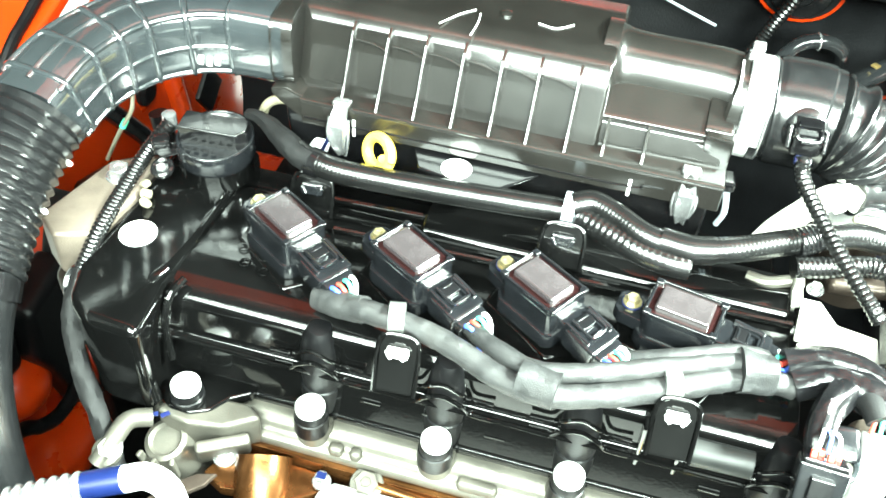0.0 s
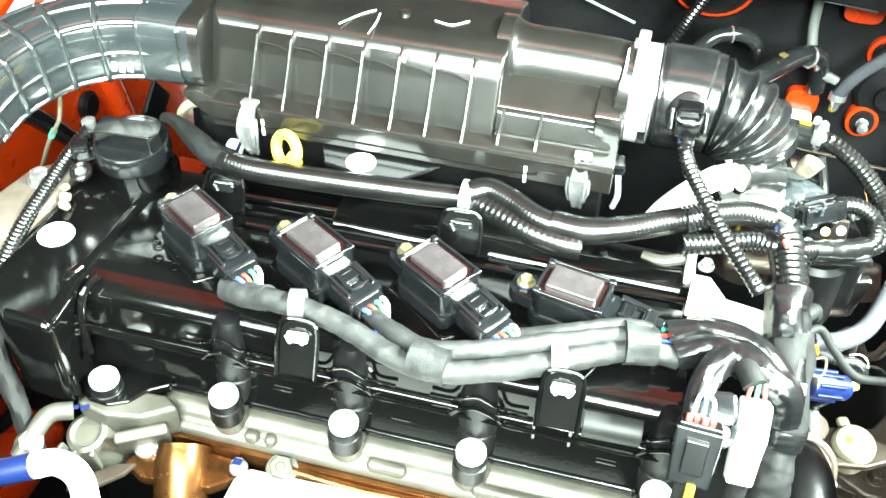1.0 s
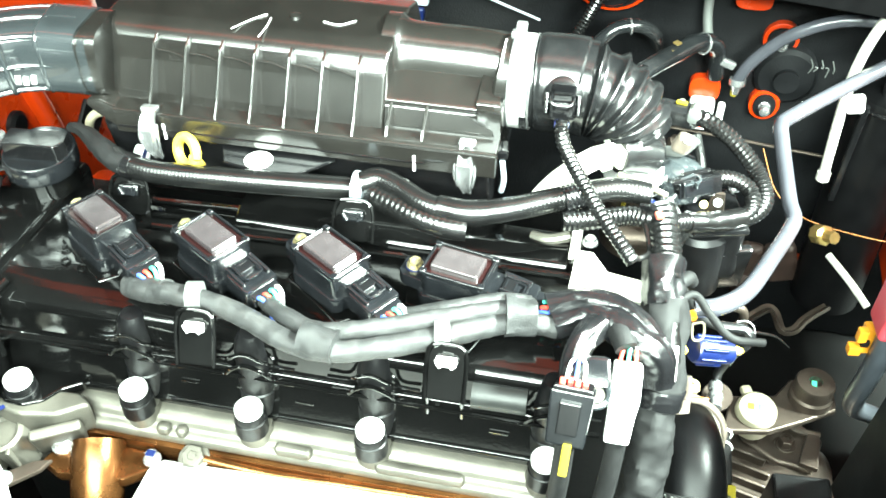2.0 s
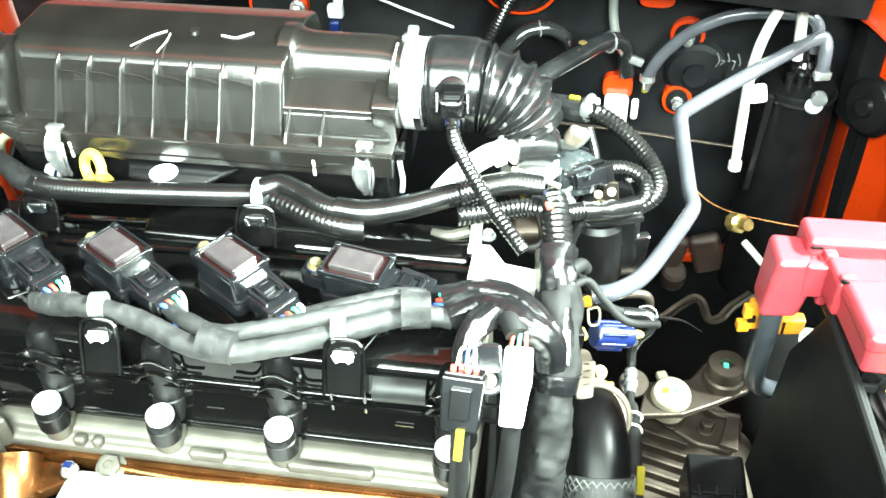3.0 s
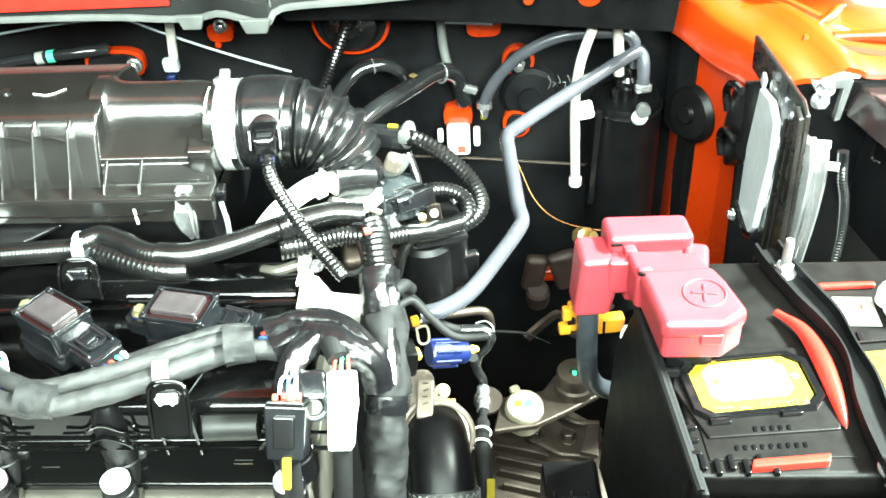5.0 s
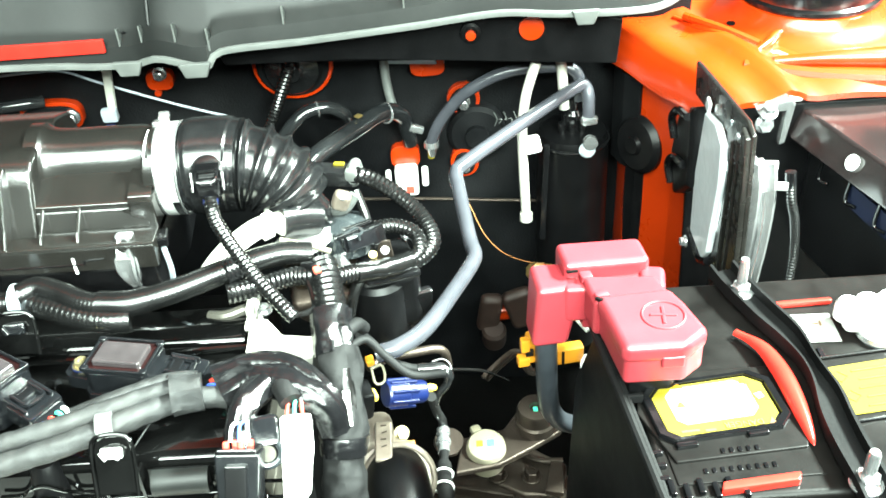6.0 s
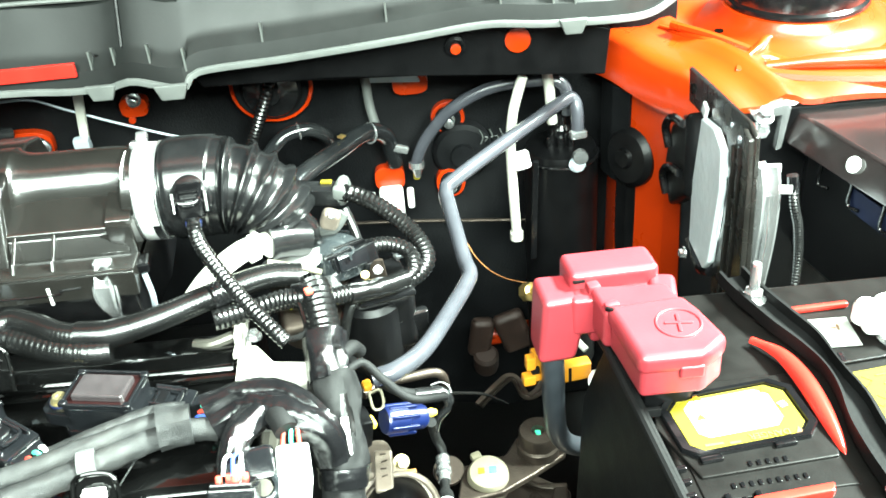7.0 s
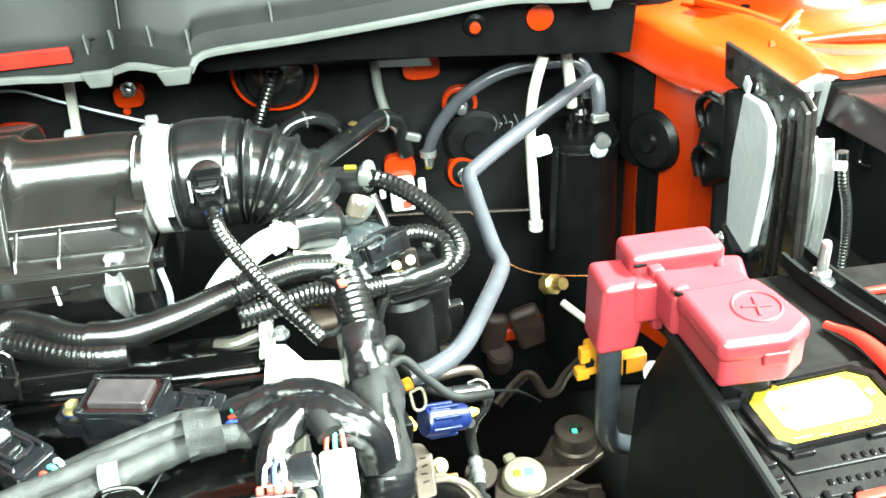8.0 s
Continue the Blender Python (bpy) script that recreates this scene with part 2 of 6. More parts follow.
def tube(pts, r, n=12, step=3.0, bm=None, cap=True, shape=None, relief=None):
    """A tube along a smooth line. r: a radius, or a function of the way along it (mm) and of the share of it (0 to 1).
    shape: radius factors by angle, for square or flat sections. relief: a factor by angle and way."""
    bm = bm or bmesh.new()
    line = spline(pts, step)
    rings, way = [], 0.0
    total = sum((line[i + 1] - line[i]).length for i in range(len(line) - 1))
    up = None
    for i, q in enumerate(line):
        d = (line[min(i + 1, len(line) - 1)] - line[max(i - 1, 0)]).normalized()
        if up is None:
            up = d.orthogonal().normalized() if abs(d.z) > 0.9 else (Vector((0, 0, 1)) - d * d.z).normalized()
        up = (up - d * up.dot(d)).normalized()
        side = d.cross(up)
        if i:
            way += (q - line[i - 1]).length
        rad = r(way, way / total) if callable(r) else r
        ring = []
        for k in range(n):
            a = 2 * math.pi * k / n
            f = shape(a) if shape else 1.0
            if relief:
                f *= relief(a, way)
            ring.append(bm.verts.new(q + (up * math.cos(a) + side * math.sin(a)) * rad * f))
        rings.append(ring)
    for a, b in zip(rings, rings[1:]):
        for k in range(n):
            bm.faces.new((a[k], a[(k + 1) % n], b[(k + 1) % n], b[k]))
    if cap:
        bm.faces.new(rings[0][::-1])
        bm.faces.new(rings[-1])
    return bm


def ribbed(pts, r, pitch=4.0, depth=1.0, n=12, bm=None):
    """A corrugated tube: rounded rings of that pitch."""
    return tube(pts, lambda s, u: r - depth * (0.5 - 0.5 * math.cos(2 * math.pi * s / pitch)), n, pitch / 4, bm)


def taped(pts, r, n=26, pitch=12, bm=None, rough=0.06, crumple=0.1):
    """A bundle wound in overlapping tape: a stepped spiral with creases."""
    def relief(a, s):
        wind = ((s / pitch + a / (2 * math.pi)) % 1.0) - 0.5
        fold = 1 - abs(noise.noise(Vector((s * 0.11, 1.3 * math.cos(a) + 3, 1.3 * math.sin(a) + r)))) * 2
        return 1 + rough * wind + crumple * noise.noise(Vector((s * 0.07, 1.5 * math.cos(a), 1.5 * math.sin(a) + r))) + 0.35 * crumple * fold
    return tube(pts, lambda s, u: r * (1 + 0.03 * noise.noise(Vector((s * 0.05, r, 3)))), n, 1.5, bm, relief=relief)


def creased(a, s):
    """Loose vinyl tape: long folds and dents."""
    return 1 + 0.1 * noise.noise(Vector((s * 0.09, 1.3 * math.cos(a), 1.3 * math.sin(a)))) + 0.05 * noise.noise(Vector((s * 0.3, 3 * math.cos(a), 3 * math.sin(a))))


def crumpled(a, s):
    """Loose glossy wrapping: flat sides and sharp folds."""
    f = 0.4 * abs(noise.noise(Vector((s * 0.03, 1.5 * math.cos(a), 1.5 * math.sin(a) + 5)))) + 0.07 * abs(noise.noise(Vector((s * 0.16 + 9, 2.3 * math.cos(a), 2.3 * math.sin(a)))))
    return 1.06 - f + 0.16 * abs(math.sin(a + s * 0.02))


def lathe(prof, c=(0, 0, 0), rot=(0, 0, 0), n=24, bm=None):
    """A turned shape: (radius, height) from the bottom up, about z, then turned and moved to c."""
    b = bmesh.new()
    rings = []
    for r, h in prof:
        rings.append([b.verts.new((r * math.cos(2 * math.pi * k / n), r * math.sin(2 * math.pi * k / n), h)) for k in range(n)] if r > 0 else [b.verts.new((0, 0, h))])
    for u, v in zip(rings, rings[1:]):
        for k in range(n):
            q = [u[k % len(u)], u[(k + 1) % len(u)], v[(k + 1) % len(v)], v[k % len(v)]]
            q = list(dict.fromkeys(q))
            if len(q) > 2:
                b.faces.new(q)
    if len(rings[0]) > 1:
        b.faces.new(rings[0][::-1])
    if len(rings[-1]) > 1:
        b.faces.new(rings[-1])
    bmesh.ops.recalc_face_normals(b, faces=b.faces)
    return join(bm or bmesh.new(), b, Matrix.Translation(c) @ turn(*rot))


def aim(a, b):
    """Euler degrees that turn z to the way from a to b."""
    e = (Vector(b) - Vector(a)).to_track_quat("Z", "Y").to_euler()
    return tuple(math.degrees(v) for v in e)


def ring(c, R, r, rot=(0, 0, 0), n=32, k=10, bm=None):
    b = bmesh.new()
    rows = [[b.verts.new(((R + r * math.cos(2 * math.pi * j / k)) * math.cos(2 * math.pi * i / n), (R + r * math.cos(2 * math.pi * j / k)) * math.sin(2 * math.pi * i / n), r * math.sin(2 * math.pi * j / k))) for j in range(k)] for i in range(n)]
    for i in range(n):
        for j in range(k):
            b.faces.new((rows[i][j], rows[(i + 1) % n][j], rows[(i + 1) % n][(j + 1) % k], rows[i][(j + 1) % k]))
    return join(bm or bmesh.new(), b, Matrix.Translation(c) @ turn(*rot))


def bolt_mesh(c, r=6, h=5, rot=(0, 0, 0), washer=1.35, bm=None):
    """A hexagon head on a flange."""
    bm = lathe([(r * washer, 0), (r * washer, 1.0), (r * washer * 0.95, 1.5), (r, 1.6)], c, rot, 20, bm)
    return lathe([(r, 1.2), (r, h - 0.6), (r * 0.9, h), (r * 0.45, h), (r * 0.4, h - 0.8), (0, h - 0.8)], c, rot, 6, bm)


def mesh_of(name, bm, mat, shift=(0, 0, 0), sharp=35):
    data = bpy.data.meshes.new(name)
    bmesh.ops.translate(bm, verts=bm.verts, vec=[-v for v in shift])
    bmesh.ops.scale(bm, vec=(MM, MM, MM), verts=bm.verts)
    bm.to_mesh(data)
    bm.free()
    data.polygons.foreach_set("use_smooth", [True] * len(data.polygons))
    data.set_sharp_from_angle(angle=radians(sharp))
    data.materials.append(mat)
    return data


def even_shading(ob):
    """Keep broad faces flat where they meet their rounded edges."""
    mod = ob.modifiers.new("even_shading", "WEIGHTED_NORMAL")
    mod.keep_sharp, mod.weight = True, 80
    return ob


BASE = {}


def thing(name, at, label, category, group="", kind=""):
    """An Empty at a thing's base, for its parts."""
    ob = new(name)
    ob.empty_display_size = 0.02
    ob.location = Vector(at) * MM
    BASE[ob.name] = Vector(at)
    return tagged(ob, label, category, group, kind)


def solo(name, bm, mat, at, label, category, group="", kind="", sharp=35):
    """A thing of one mesh."""
    ob = even_shading(new(name, mesh_of(name, bm, mat, at, sharp)))
    ob.location = Vector(at) * MM
    BASE[ob.name] = Vector(at)
    return tagged(ob, label, category, group, kind)


def part(name, bm, mat, parent, label="", sharp=35):
    ob = even_shading(new(name, mesh_of(name, bm, mat, BASE[parent.name], sharp)))
    ob.parent = parent
    BASE[ob.name] = BASE[parent.name]
    return tagged(ob, label)

# ---- the hall and the car's shell ----
room = 4200


def slab(name, c, s, mat, label, category):
    return solo(name, box(c, s, bev=0), mat, c, label, category, kind="structure")


slab("floor", (300, 0, -870), (room * 2, room * 2, 40), CONCRETE, "smooth grey concrete floor of the hall", "floor")
slab("ceiling", (300, 0, 2240), (room * 2, room * 2, 40), WALL, "plain near-black ceiling over the car", "ceiling")
slab("wall_north", (300, room - 20, 685), (room * 2 - 80, 40, 3070), WALL, "plain near-black wall behind the car", "wall")
slab("wall_south", (300, -room + 20, 685), (room * 2 - 80, 40, 3070), WALL, "plain near-black wall in front of the car", "wall")
slab("wall_east", (300 + room - 20, 0, 685), (40, room * 2, 3070), WALL, "plain near-black side wall", "wall")
slab("wall_west", (300 - room + 20, 0, 685), (40, room * 2, 3070), WALL, "plain near-black side wall", "wall")

# the open bonnet, hinged behind the cowl
hood_m = Matrix.Translation((300, 560, 190)) @ turn(-52, 0, 0)
hood = thing("car_hood", (300, 560, 190), "orange-red car bonnet propped wide open over the engine", "car hood")
hb = box((-50, -480, 12), (1460, 940, 4), bev=2)
bmesh.ops.transform(hb, matrix=hood_m, verts=hb.verts)
part("outer_panel", hb, PAINT, hood)
hb = bmesh.new()
for x in (-600, -250, 250, 600):
    box((x, -480, -4), (70, 880, 22), bev=8, bm=hb)
for y in (-60, -480, -900):
    box((-50, y, -2), (1440, 80, 20), bev=8, bm=hb)
bmesh.ops.transform(hb, matrix=hood_m, verts=hb.verts)
part("inner_frame", hb, PAINT, hood)
hb = box((-60, -355, -18), (1340, 590, 8), bev=3)
bmesh.ops.transform(hb, matrix=hood_m, verts=hb.verts)
part("liner", hb, FOAM, hood, "black felt liner")

# Unseen panel and corner block, added to shade the gearbox and left wing.
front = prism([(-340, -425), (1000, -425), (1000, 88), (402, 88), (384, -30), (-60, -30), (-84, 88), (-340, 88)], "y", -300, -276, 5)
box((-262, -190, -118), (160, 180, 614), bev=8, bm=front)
solo("radiator_panel", front, DARK, (330, -288, -425), "unseen near-black panel added to shade the low bay", "panel", kind="structure")
# Added sheet that closes the bay from below and keeps its depth dark.
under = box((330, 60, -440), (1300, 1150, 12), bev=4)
solo("splash_shield", under, DARK, (330, 60, -446), "near-black sheet added to close the bay below the engine", "undertray", kind="structure")

# body sides and firewall
side = prism([(-560, -430), (560, -430), (560, -30), (250, -25), (150, -60), (60, -210), (-180, -230), (-560, -230)], "x", -262, -250, 3)
prism([(-330, -430), (-110, -430), (-90, -280), (-120, -200), (-230, -180), (-330, -240)], "x", -250, -215, 14, 3, bm=side)
inner_left = thing("inner_fender", (-256, 0, -430), "glossy orange-red inner wing panel beside the engine", "body panel")
part("panel", side, PAINT, inner_left)
topf = prism([(-560, -60), (-230, -66), (60, -60), (150, -24), (250, 4), (560, 20), (560, 8), (250, -8), (150, -40), (60, -78), (-560, -78)], "x", -640, -262, 4, 3)
part("wing_top", topf, PAINT, inner_left)
part("seam", tube([(-275, -540, -56), (-275, -200, -62), (-275, 60, -56), (-275, 150, -20), (-275, 250, 6), (-275, 540, 18)], 5, 10, 6), MATT, inner_left, "black sealing strip")
part("rail", prism([(146, -120), (200, -134), (200, -300), (124, -300), (130, -200)], "x", -120, -34, 10, 3), PAINT, inner_left)
part("pipe", tube([(-222, 120, -40), (-226, 151, -78), (-227, 166, -95), (-227, 198, -139), (-228, 220, -170), (-230, 262, -236)], 9, 16), RUBBER, inner_left, "black pipe across the panel")
# Holes and a slot in the panel, their dark inside set as black pieces.
part("grommet", lathe([(15, 0), (15, 5), (11, 8), (0, 8)], (-250, 264, -150), (0, 90, 0), 24), MATT, inner_left, "hole in the panel, set as a black disc")
part("grommet", lathe([(9, 0), (9, 4), (6, 6), (0, 6)], (-250, 210, -206), (0, 90, 0), 20), MATT, inner_left, "hole in the panel, set as a black disc")
part("slot", box((-249, 384, -228), (8, 42, 44), (35, 0, 0), 3), MATT, inner_left, "slot in the panel, set as a black block")
part("pressing", tube([(-251, 300, -120), (-251, 318, -190), (-251, 330, -290)], 13, 20, 6), PAINT, inner_left)
part("pressing", tube([(-251, 158, -200), (-251, 200, -225), (-251, 250, -290)], 15, 20, 6), PAINT, inner_left)
# The sheets named liner are added in black to darken the wing panel.
part("liner", prism([(-560, -430), (-150, -430), (-150, -196), (-560, -196)], "x", -214, -206, 4), MATT, inner_left, "black sheet added to darken the wing panel")
part("bulge", tube([(-250, -52, -262), (-246, -34, -264), (-244, -14, -268), (-250, 14, -276)], lambda s, u: 10 + 20 * math.sin(math.pi * u) ** 0.7, 24, 4), PAINT, inner_left)
part("liner", prism([(-6, -180), (60, -170), (60, -360), (24, -340), (14, -300), (2, -262), (-10, -236)], "x", -246, -212, 9, 3), MATT, inner_left)
part("liner", prism([(-130, -190), (-6, -180), (-12, -238), (-40, -236), (-60, -250), (-130, -250)], "x", -246, -226, 8, 3), MATT, inner_left)
part("bulge", tube([(-250, -190, -396), (-250, -60, -388), (-252, 40, -396), (-262, 110, -410)], lambda s, u: 26 + 16 * math.sin(math.pi * u) ** 0.7, 24, 5), PAINT, inner_left)
part("drain_hose", tube([(-216, -120, -250), (-212, -60, -266), (-210, -38, -286), (-210, -16, -299), (-212, 14, -300), (-224, 60, -290)], 6.5, 16), MATT, inner_left, "black rubber drain hose")
part("liner", prism([(50, -430), (122, -430), (122, -196), (84, -120), (46, -190)], "x", -240, -206, 6), MATT, inner_left)
part("liner", prism([(-46, -226), (54, -226), (54, -176), (-46, -190)], "x", -250, -236, 6), MATT, inner_left)
part("brace", tube([(-244, 136, -172), (-190, 128, -128), (-120, 122, -104), (-40, 118, -96)], 10, 14), MATT, inner_left)
part("brace", tube([(-150, 132, -60), (-142, 128, -110), (-146, 120, -200)], 8, 14), MATT, inner_left)
# This rail is black instead of body colour, to darken the low corner.
part("rail", box((-190, -330, -330), (60, 340, 70), bev=14, seg=3), MATT, inner_left, "frame rail coloured black to darken the corner")

fw = bmesh.new()
NX, NZ = 66, 34
grid = [[fw.verts.new((-240 + 960 * i / NX, 432 + 10 * noise.noise(Vector((i * 0.19, k * 0.21, 7))) + 14 * math.sin(i * 0.33 + k * 0.1) * (0.4 + 0.6 * k / NZ) + 0.09 * (240 - i * 14.5) * 0.3, -430 + 520 * k / NZ)) for k in range(NZ + 1)] for i in range(NX + 1)]
for i in range(NX):
    for k in range(NZ):
        fw.faces.new((grid[i][k], grid[i + 1][k], grid[i + 1][k + 1], grid[i][k + 1]))
ext = bmesh.ops.extrude_face_region(fw, geom=fw.faces[:])
bmesh.ops.translate(fw, verts=[g for g in ext["geom"] if isinstance(g, bmesh.types.BMVert)], vec=(0, 22, 0))
bmesh.ops.recalc_face_normals(fw, faces=fw.faces)
firewall = thing("firewall", (240, 440, -430), "black felt-lined firewall with orange-red openings", "firewall", kind="structure")
part("insulation", fw, FOAM, firewall, sharp=60)


def red_opening(x, z, w, h, y=412, hole=True, p=3.2):
    """An opening in the insulation with body colour round its rim."""
    n = 28
    pts = []
    for k in range(n):
        a = 2 * math.pi * k / n
        ca, sa = math.cos(a), math.sin(a)
        pts.append((x + w / 2 * math.copysign(abs(ca) ** (2 / p), ca), z + h / 2 * math.copysign(abs(sa) ** (2 / p), sa)))
    part("opening", prism(pts, "y", y - 5, y + 6, 1.5), PAINT, firewall, "orange-red rim of an opening")
    if hole:
        inner = [((px - x) * (1 - 8 / w) + x, (pz - z) * (1 - 8 / h) + z) for px, pz in pts]
        part("plug", prism(inner, "y", y - 8, y + 2, 2), FOAM, firewall)


red_opening(88, -33, 62, 32, 408)
red_opening(334, 4, 80, 76, 416, True, 2.1)
red_opening(500, -50, 34, 34, 422, True, 2.1)
red_opening(498, -118, 30, 34, 412, True, 2.1)
red_opening(437, -100, 30, 26, 400, False)
red_opening(206, 2, 26, 20, 400, False)
red_opening(466, -4, 34, 22, 408, False)
part("stud", lathe([(7, 0), (7, 3), (5, 4), (5, 12), (3, 13), (0, 13)], (500, 415, -50), (90, 0, 0), 16), STEEL, firewall)
part("stud", lathe([(6, 0), (6, 3), (5, 4), (5, 12), (3, 13), (0, 13)], (498, 406, -118), (90, 0, 0), 16), STEEL, firewall)
part("stud", lathe([(8, 0), (8, 3), (6, 4), (6, 10), (3, 12), (0, 12)], (112, 396, -30), (90, 0, 0), 16), STEEL, firewall)
part("stud", lathe([(7, 0), (7, 2), (4.5, 3), (4.5, 9), (3, 10), (0, 10)], (208, 396, 10), (90, 0, 0), 16), STEEL, firewall)
part("drip", lathe([(3.4, 0), (3.4, 3), (0, 4)], (201, 400, -12), (90, 0, 0), 12), PAINT, firewall)
# Round bulge of the insulation felt.
part("booster", lathe([(30, 0), (30, 14), (26, 18), (12, 20), (12, 26), (0, 26)], (512, 426, -86), (90, 0, 0), 32), FOAM, firewall)
for k in range(5):
    part("paint_mark", tube([(530 + 5 * k, 408, -62 - 8 * (k % 2)), (533 + 5 * k, 407, -70), (529 + 6 * k, 408, -80 + 5 * (k % 3))], 0.6, 6, 2), TRIM, firewall, "white chalk scribble")

# cowl
cowl = thing("cowl_panel", (330, 330, 60), "dark grey ribbed plastic cowl with a pale seal along its edge", "cowl")
# edge of the cowl along x: (x, y, z)
EDGE = [(-260, 300, 66), (60, 298, 70), (150, 296, 70), (190, 294, 68), (225, 290, 70), (246, 284, 76), (285, 276, 70), (300, 282, 80), (370, 290, 81), (458, 294, 86), (530, 300, 90), (580, 300, 86), (640, 306, 82), (676, 330, 76), (705, 352, 82)]
line = spline(EDGE, 10)
pb = bmesh.new()
rows = []
for q in line:
    y0 = q.y
    rows.append([pb.verts.new((q.x, y0 + dy, q.z + dz)) for dy, dz in ((0, 0), (3, 13), (12, 20), (18, 26), (34, 56), (40, 60), (150, 84), (330, 92))])
for a, b in zip(rows, rows[1:]):
    for k in range(7):
        pb.faces.new((a[k], b[k], b[k + 1], a[k + 1]))
ext = bmesh.ops.extrude_face_region(pb, geom=pb.faces[:])
bmesh.ops.translate(pb, verts=[g for g in ext["geom"] if isinstance(g, bmesh.types.BMVert)], vec=(0, 0, -4))
bmesh.ops.recalc_face_normals(pb, faces=pb.faces)
part("panel", pb, COWL, cowl, sharp=25)
part("seal", tube([(x, y - 2, z - 1) for x, y, z in EDGE], 2.5, 8, 8, shape=lambda a: 1.0 if math.cos(a) > 0 else 1.5), TRIM, cowl, "pale grey rubber seal")
for x in (212, 232, 262, 290, 352, 452, 545, 588, 606, 640):
    q = min(line, key=lambda v: abs(v.x - x))
    part("rib", prism([(q.y + 3, q.z + 9), (q.y + 14, q.z + 16), (q.y + 9, q.z + 27), (q.y + 3, q.z + 29)], "x", x - 0.8, x + 0.8, 0.3, 1), TRIM, cowl)
for x in (222, 282, 602):
    q = min(line, key=lambda v: abs(v.x - x))
    part("clip", box((x, q.y + 18, q.z + 20), (18, 10, 5), (20, 0, 0), 1.5), MATT, cowl)
for x, w in ((218, 26), (277, 28), (603, 24)):
    q = min(line, key=lambda v: abs(v.x - x))
    part("tab", prism([(x - w / 2, q.z + 3), (x + w / 2, q.z + 3), (x + w / 2 - 5, q.z - 10), (x - w / 2 + 5, q.z - 10)], "y", q.y - 8, q.y - 3, 1.5), TRIM, cowl)
part("joint", box((238, 316, 116), (3, 12, 50), (-28, 0, 0), 1), MATT, cowl)
part("upper_line", tube([(-260, 334, 128), (100, 331, 130), (225, 326, 130)], 2, 8, 8), TRIM, cowl)
part("red_edge", prism([(-260, 74), (200, 78), (200, 90), (-260, 88)], "y", 292, 296, 1), REDGLOSS, cowl, "orange-red strip behind the seal")

beam = thing("cowl_beam", (460, 330, 20), "black steel cross beam below the cowl", "body beam")
part("face", prism([(276, 76), (460, 82), (560, 84), (640, 66), (636, 24), (500, 36), (400, 44), (290, 46)], "y", 322, 330, 2), MATT, beam)
part("lower_flange", box((460, 366, 38), (340, 70, 6), (0, 3, 0), 2), MATT, beam)
part("hole", lathe([(9, 0), (9, 2), (6, 3), (6, 1), (0, 1)], (507, 320, 64), (90, 0, 0), 20), MATT, beam)
part("plug", lathe([(4.5, 0), (4.5, 4), (0, 5)], (507, 320, 62), (90, 0, 0), 16), PAINT, beam, "orange-red body showing in the hole")
part("plug", lathe([(11, 0), (11, 3), (7, 4), (0, 4)], (560, 322, 64), (90, 0, 0), 20), PAINT, beam, "orange-red body showing in the hole")

# right wing: apron, strut tower, inner wall
wing = thing("wing_apron", (760, 330, -430), "bright orange-red painted wing apron and strut tower", "body panel")
ap = bmesh.new()
APX, APY = 34, 26
gg = []
for k in range(APY + 1):
    y = 240 + 320 * k / APY
    left = 636 + max(0.0, 390 - y) * 0.5
    row = []
    for i in range(APX + 1):
        u = i / APX
        x = left + (1010 - left) * u ** 1.3
        d = x - left
        z = 34 - 32 * math.exp(-d / 5) - 0.02 * d + 3 * math.sin(x * 0.04) * math.cos(y * 0.05) + 9 * math.exp(-((x - 716 + 0.35 * (y - 380)) / 12) ** 2) - 10 * math.exp(-(y - 240) / 14)
        row.append(ap.verts.new((x, y, z)))
    gg.append(row)
for k in range(APY):
    for i in range(APX):
        ap.faces.new((gg[k][i], gg[k][i + 1], gg[k + 1][i + 1], gg[k + 1][i]))
bmesh.ops.remove_doubles(ap, verts=ap.verts, dist=0.5)
ext = bmesh.ops.extrude_face_region(ap, geom=ap.faces[:])
bmesh.ops.translate(ap, verts=[g for g in ext["geom"] if isinstance(g, bmesh.types.BMVert)], vec=(0, 0, -5))
bmesh.ops.recalc_face_normals(ap, faces=ap.faces)
part("apron", ap, PAINT, wing, sharp=50)
part("strut_tower", lathe([(112, -8), (100, -1), (86, 3), (76, 7), (70, 14), (67, 20), (60, 21), (0, 21)], (826, 392, 30), (0, 0, 0), 64), PAINT, wing)
part("strut_cap", lathe([(63, 0), (64.5, 2), (64, 5), (61, 7), (60, 26), (54, 36), (30, 40), (0, 41)], (826, 392, 50), (0, 0, 0), 64), PLASTIC, wing, "glossy black domed strut cap")
part("rib", tube([(700, 388, 36), (722, 352, 38), (742, 322, 37), (752, 306, 34)], lambda s, u: 4.5 * math.sin(math.pi * max(0.1, min(0.95, u))) ** 0.5, 12, 3), PAINT, wing)
part("rib", tube([(752, 306, 34), (768, 318, 37), (782, 334, 38), (800, 330, 36)], lambda s, u: 4.0 * math.sin(math.pi * max(0.1, min(0.95, u))) ** 0.5, 12, 3), PAINT, wing)
part("rib", tube([(765, 290, 32), (800, 282, 36), (850, 276, 37), (910, 276, 36), (985, 284, 32)], lambda s, u: 9 * math.sin(math.pi * max(0.1, min(0.95, u))) ** 0.5, 14, 4), PAINT, wing)
part("hole", lathe([(4, 0), (4, 1), (0, 1.2)], (748, 366, 36), (0, 0, 0), 14), DARK, wing)
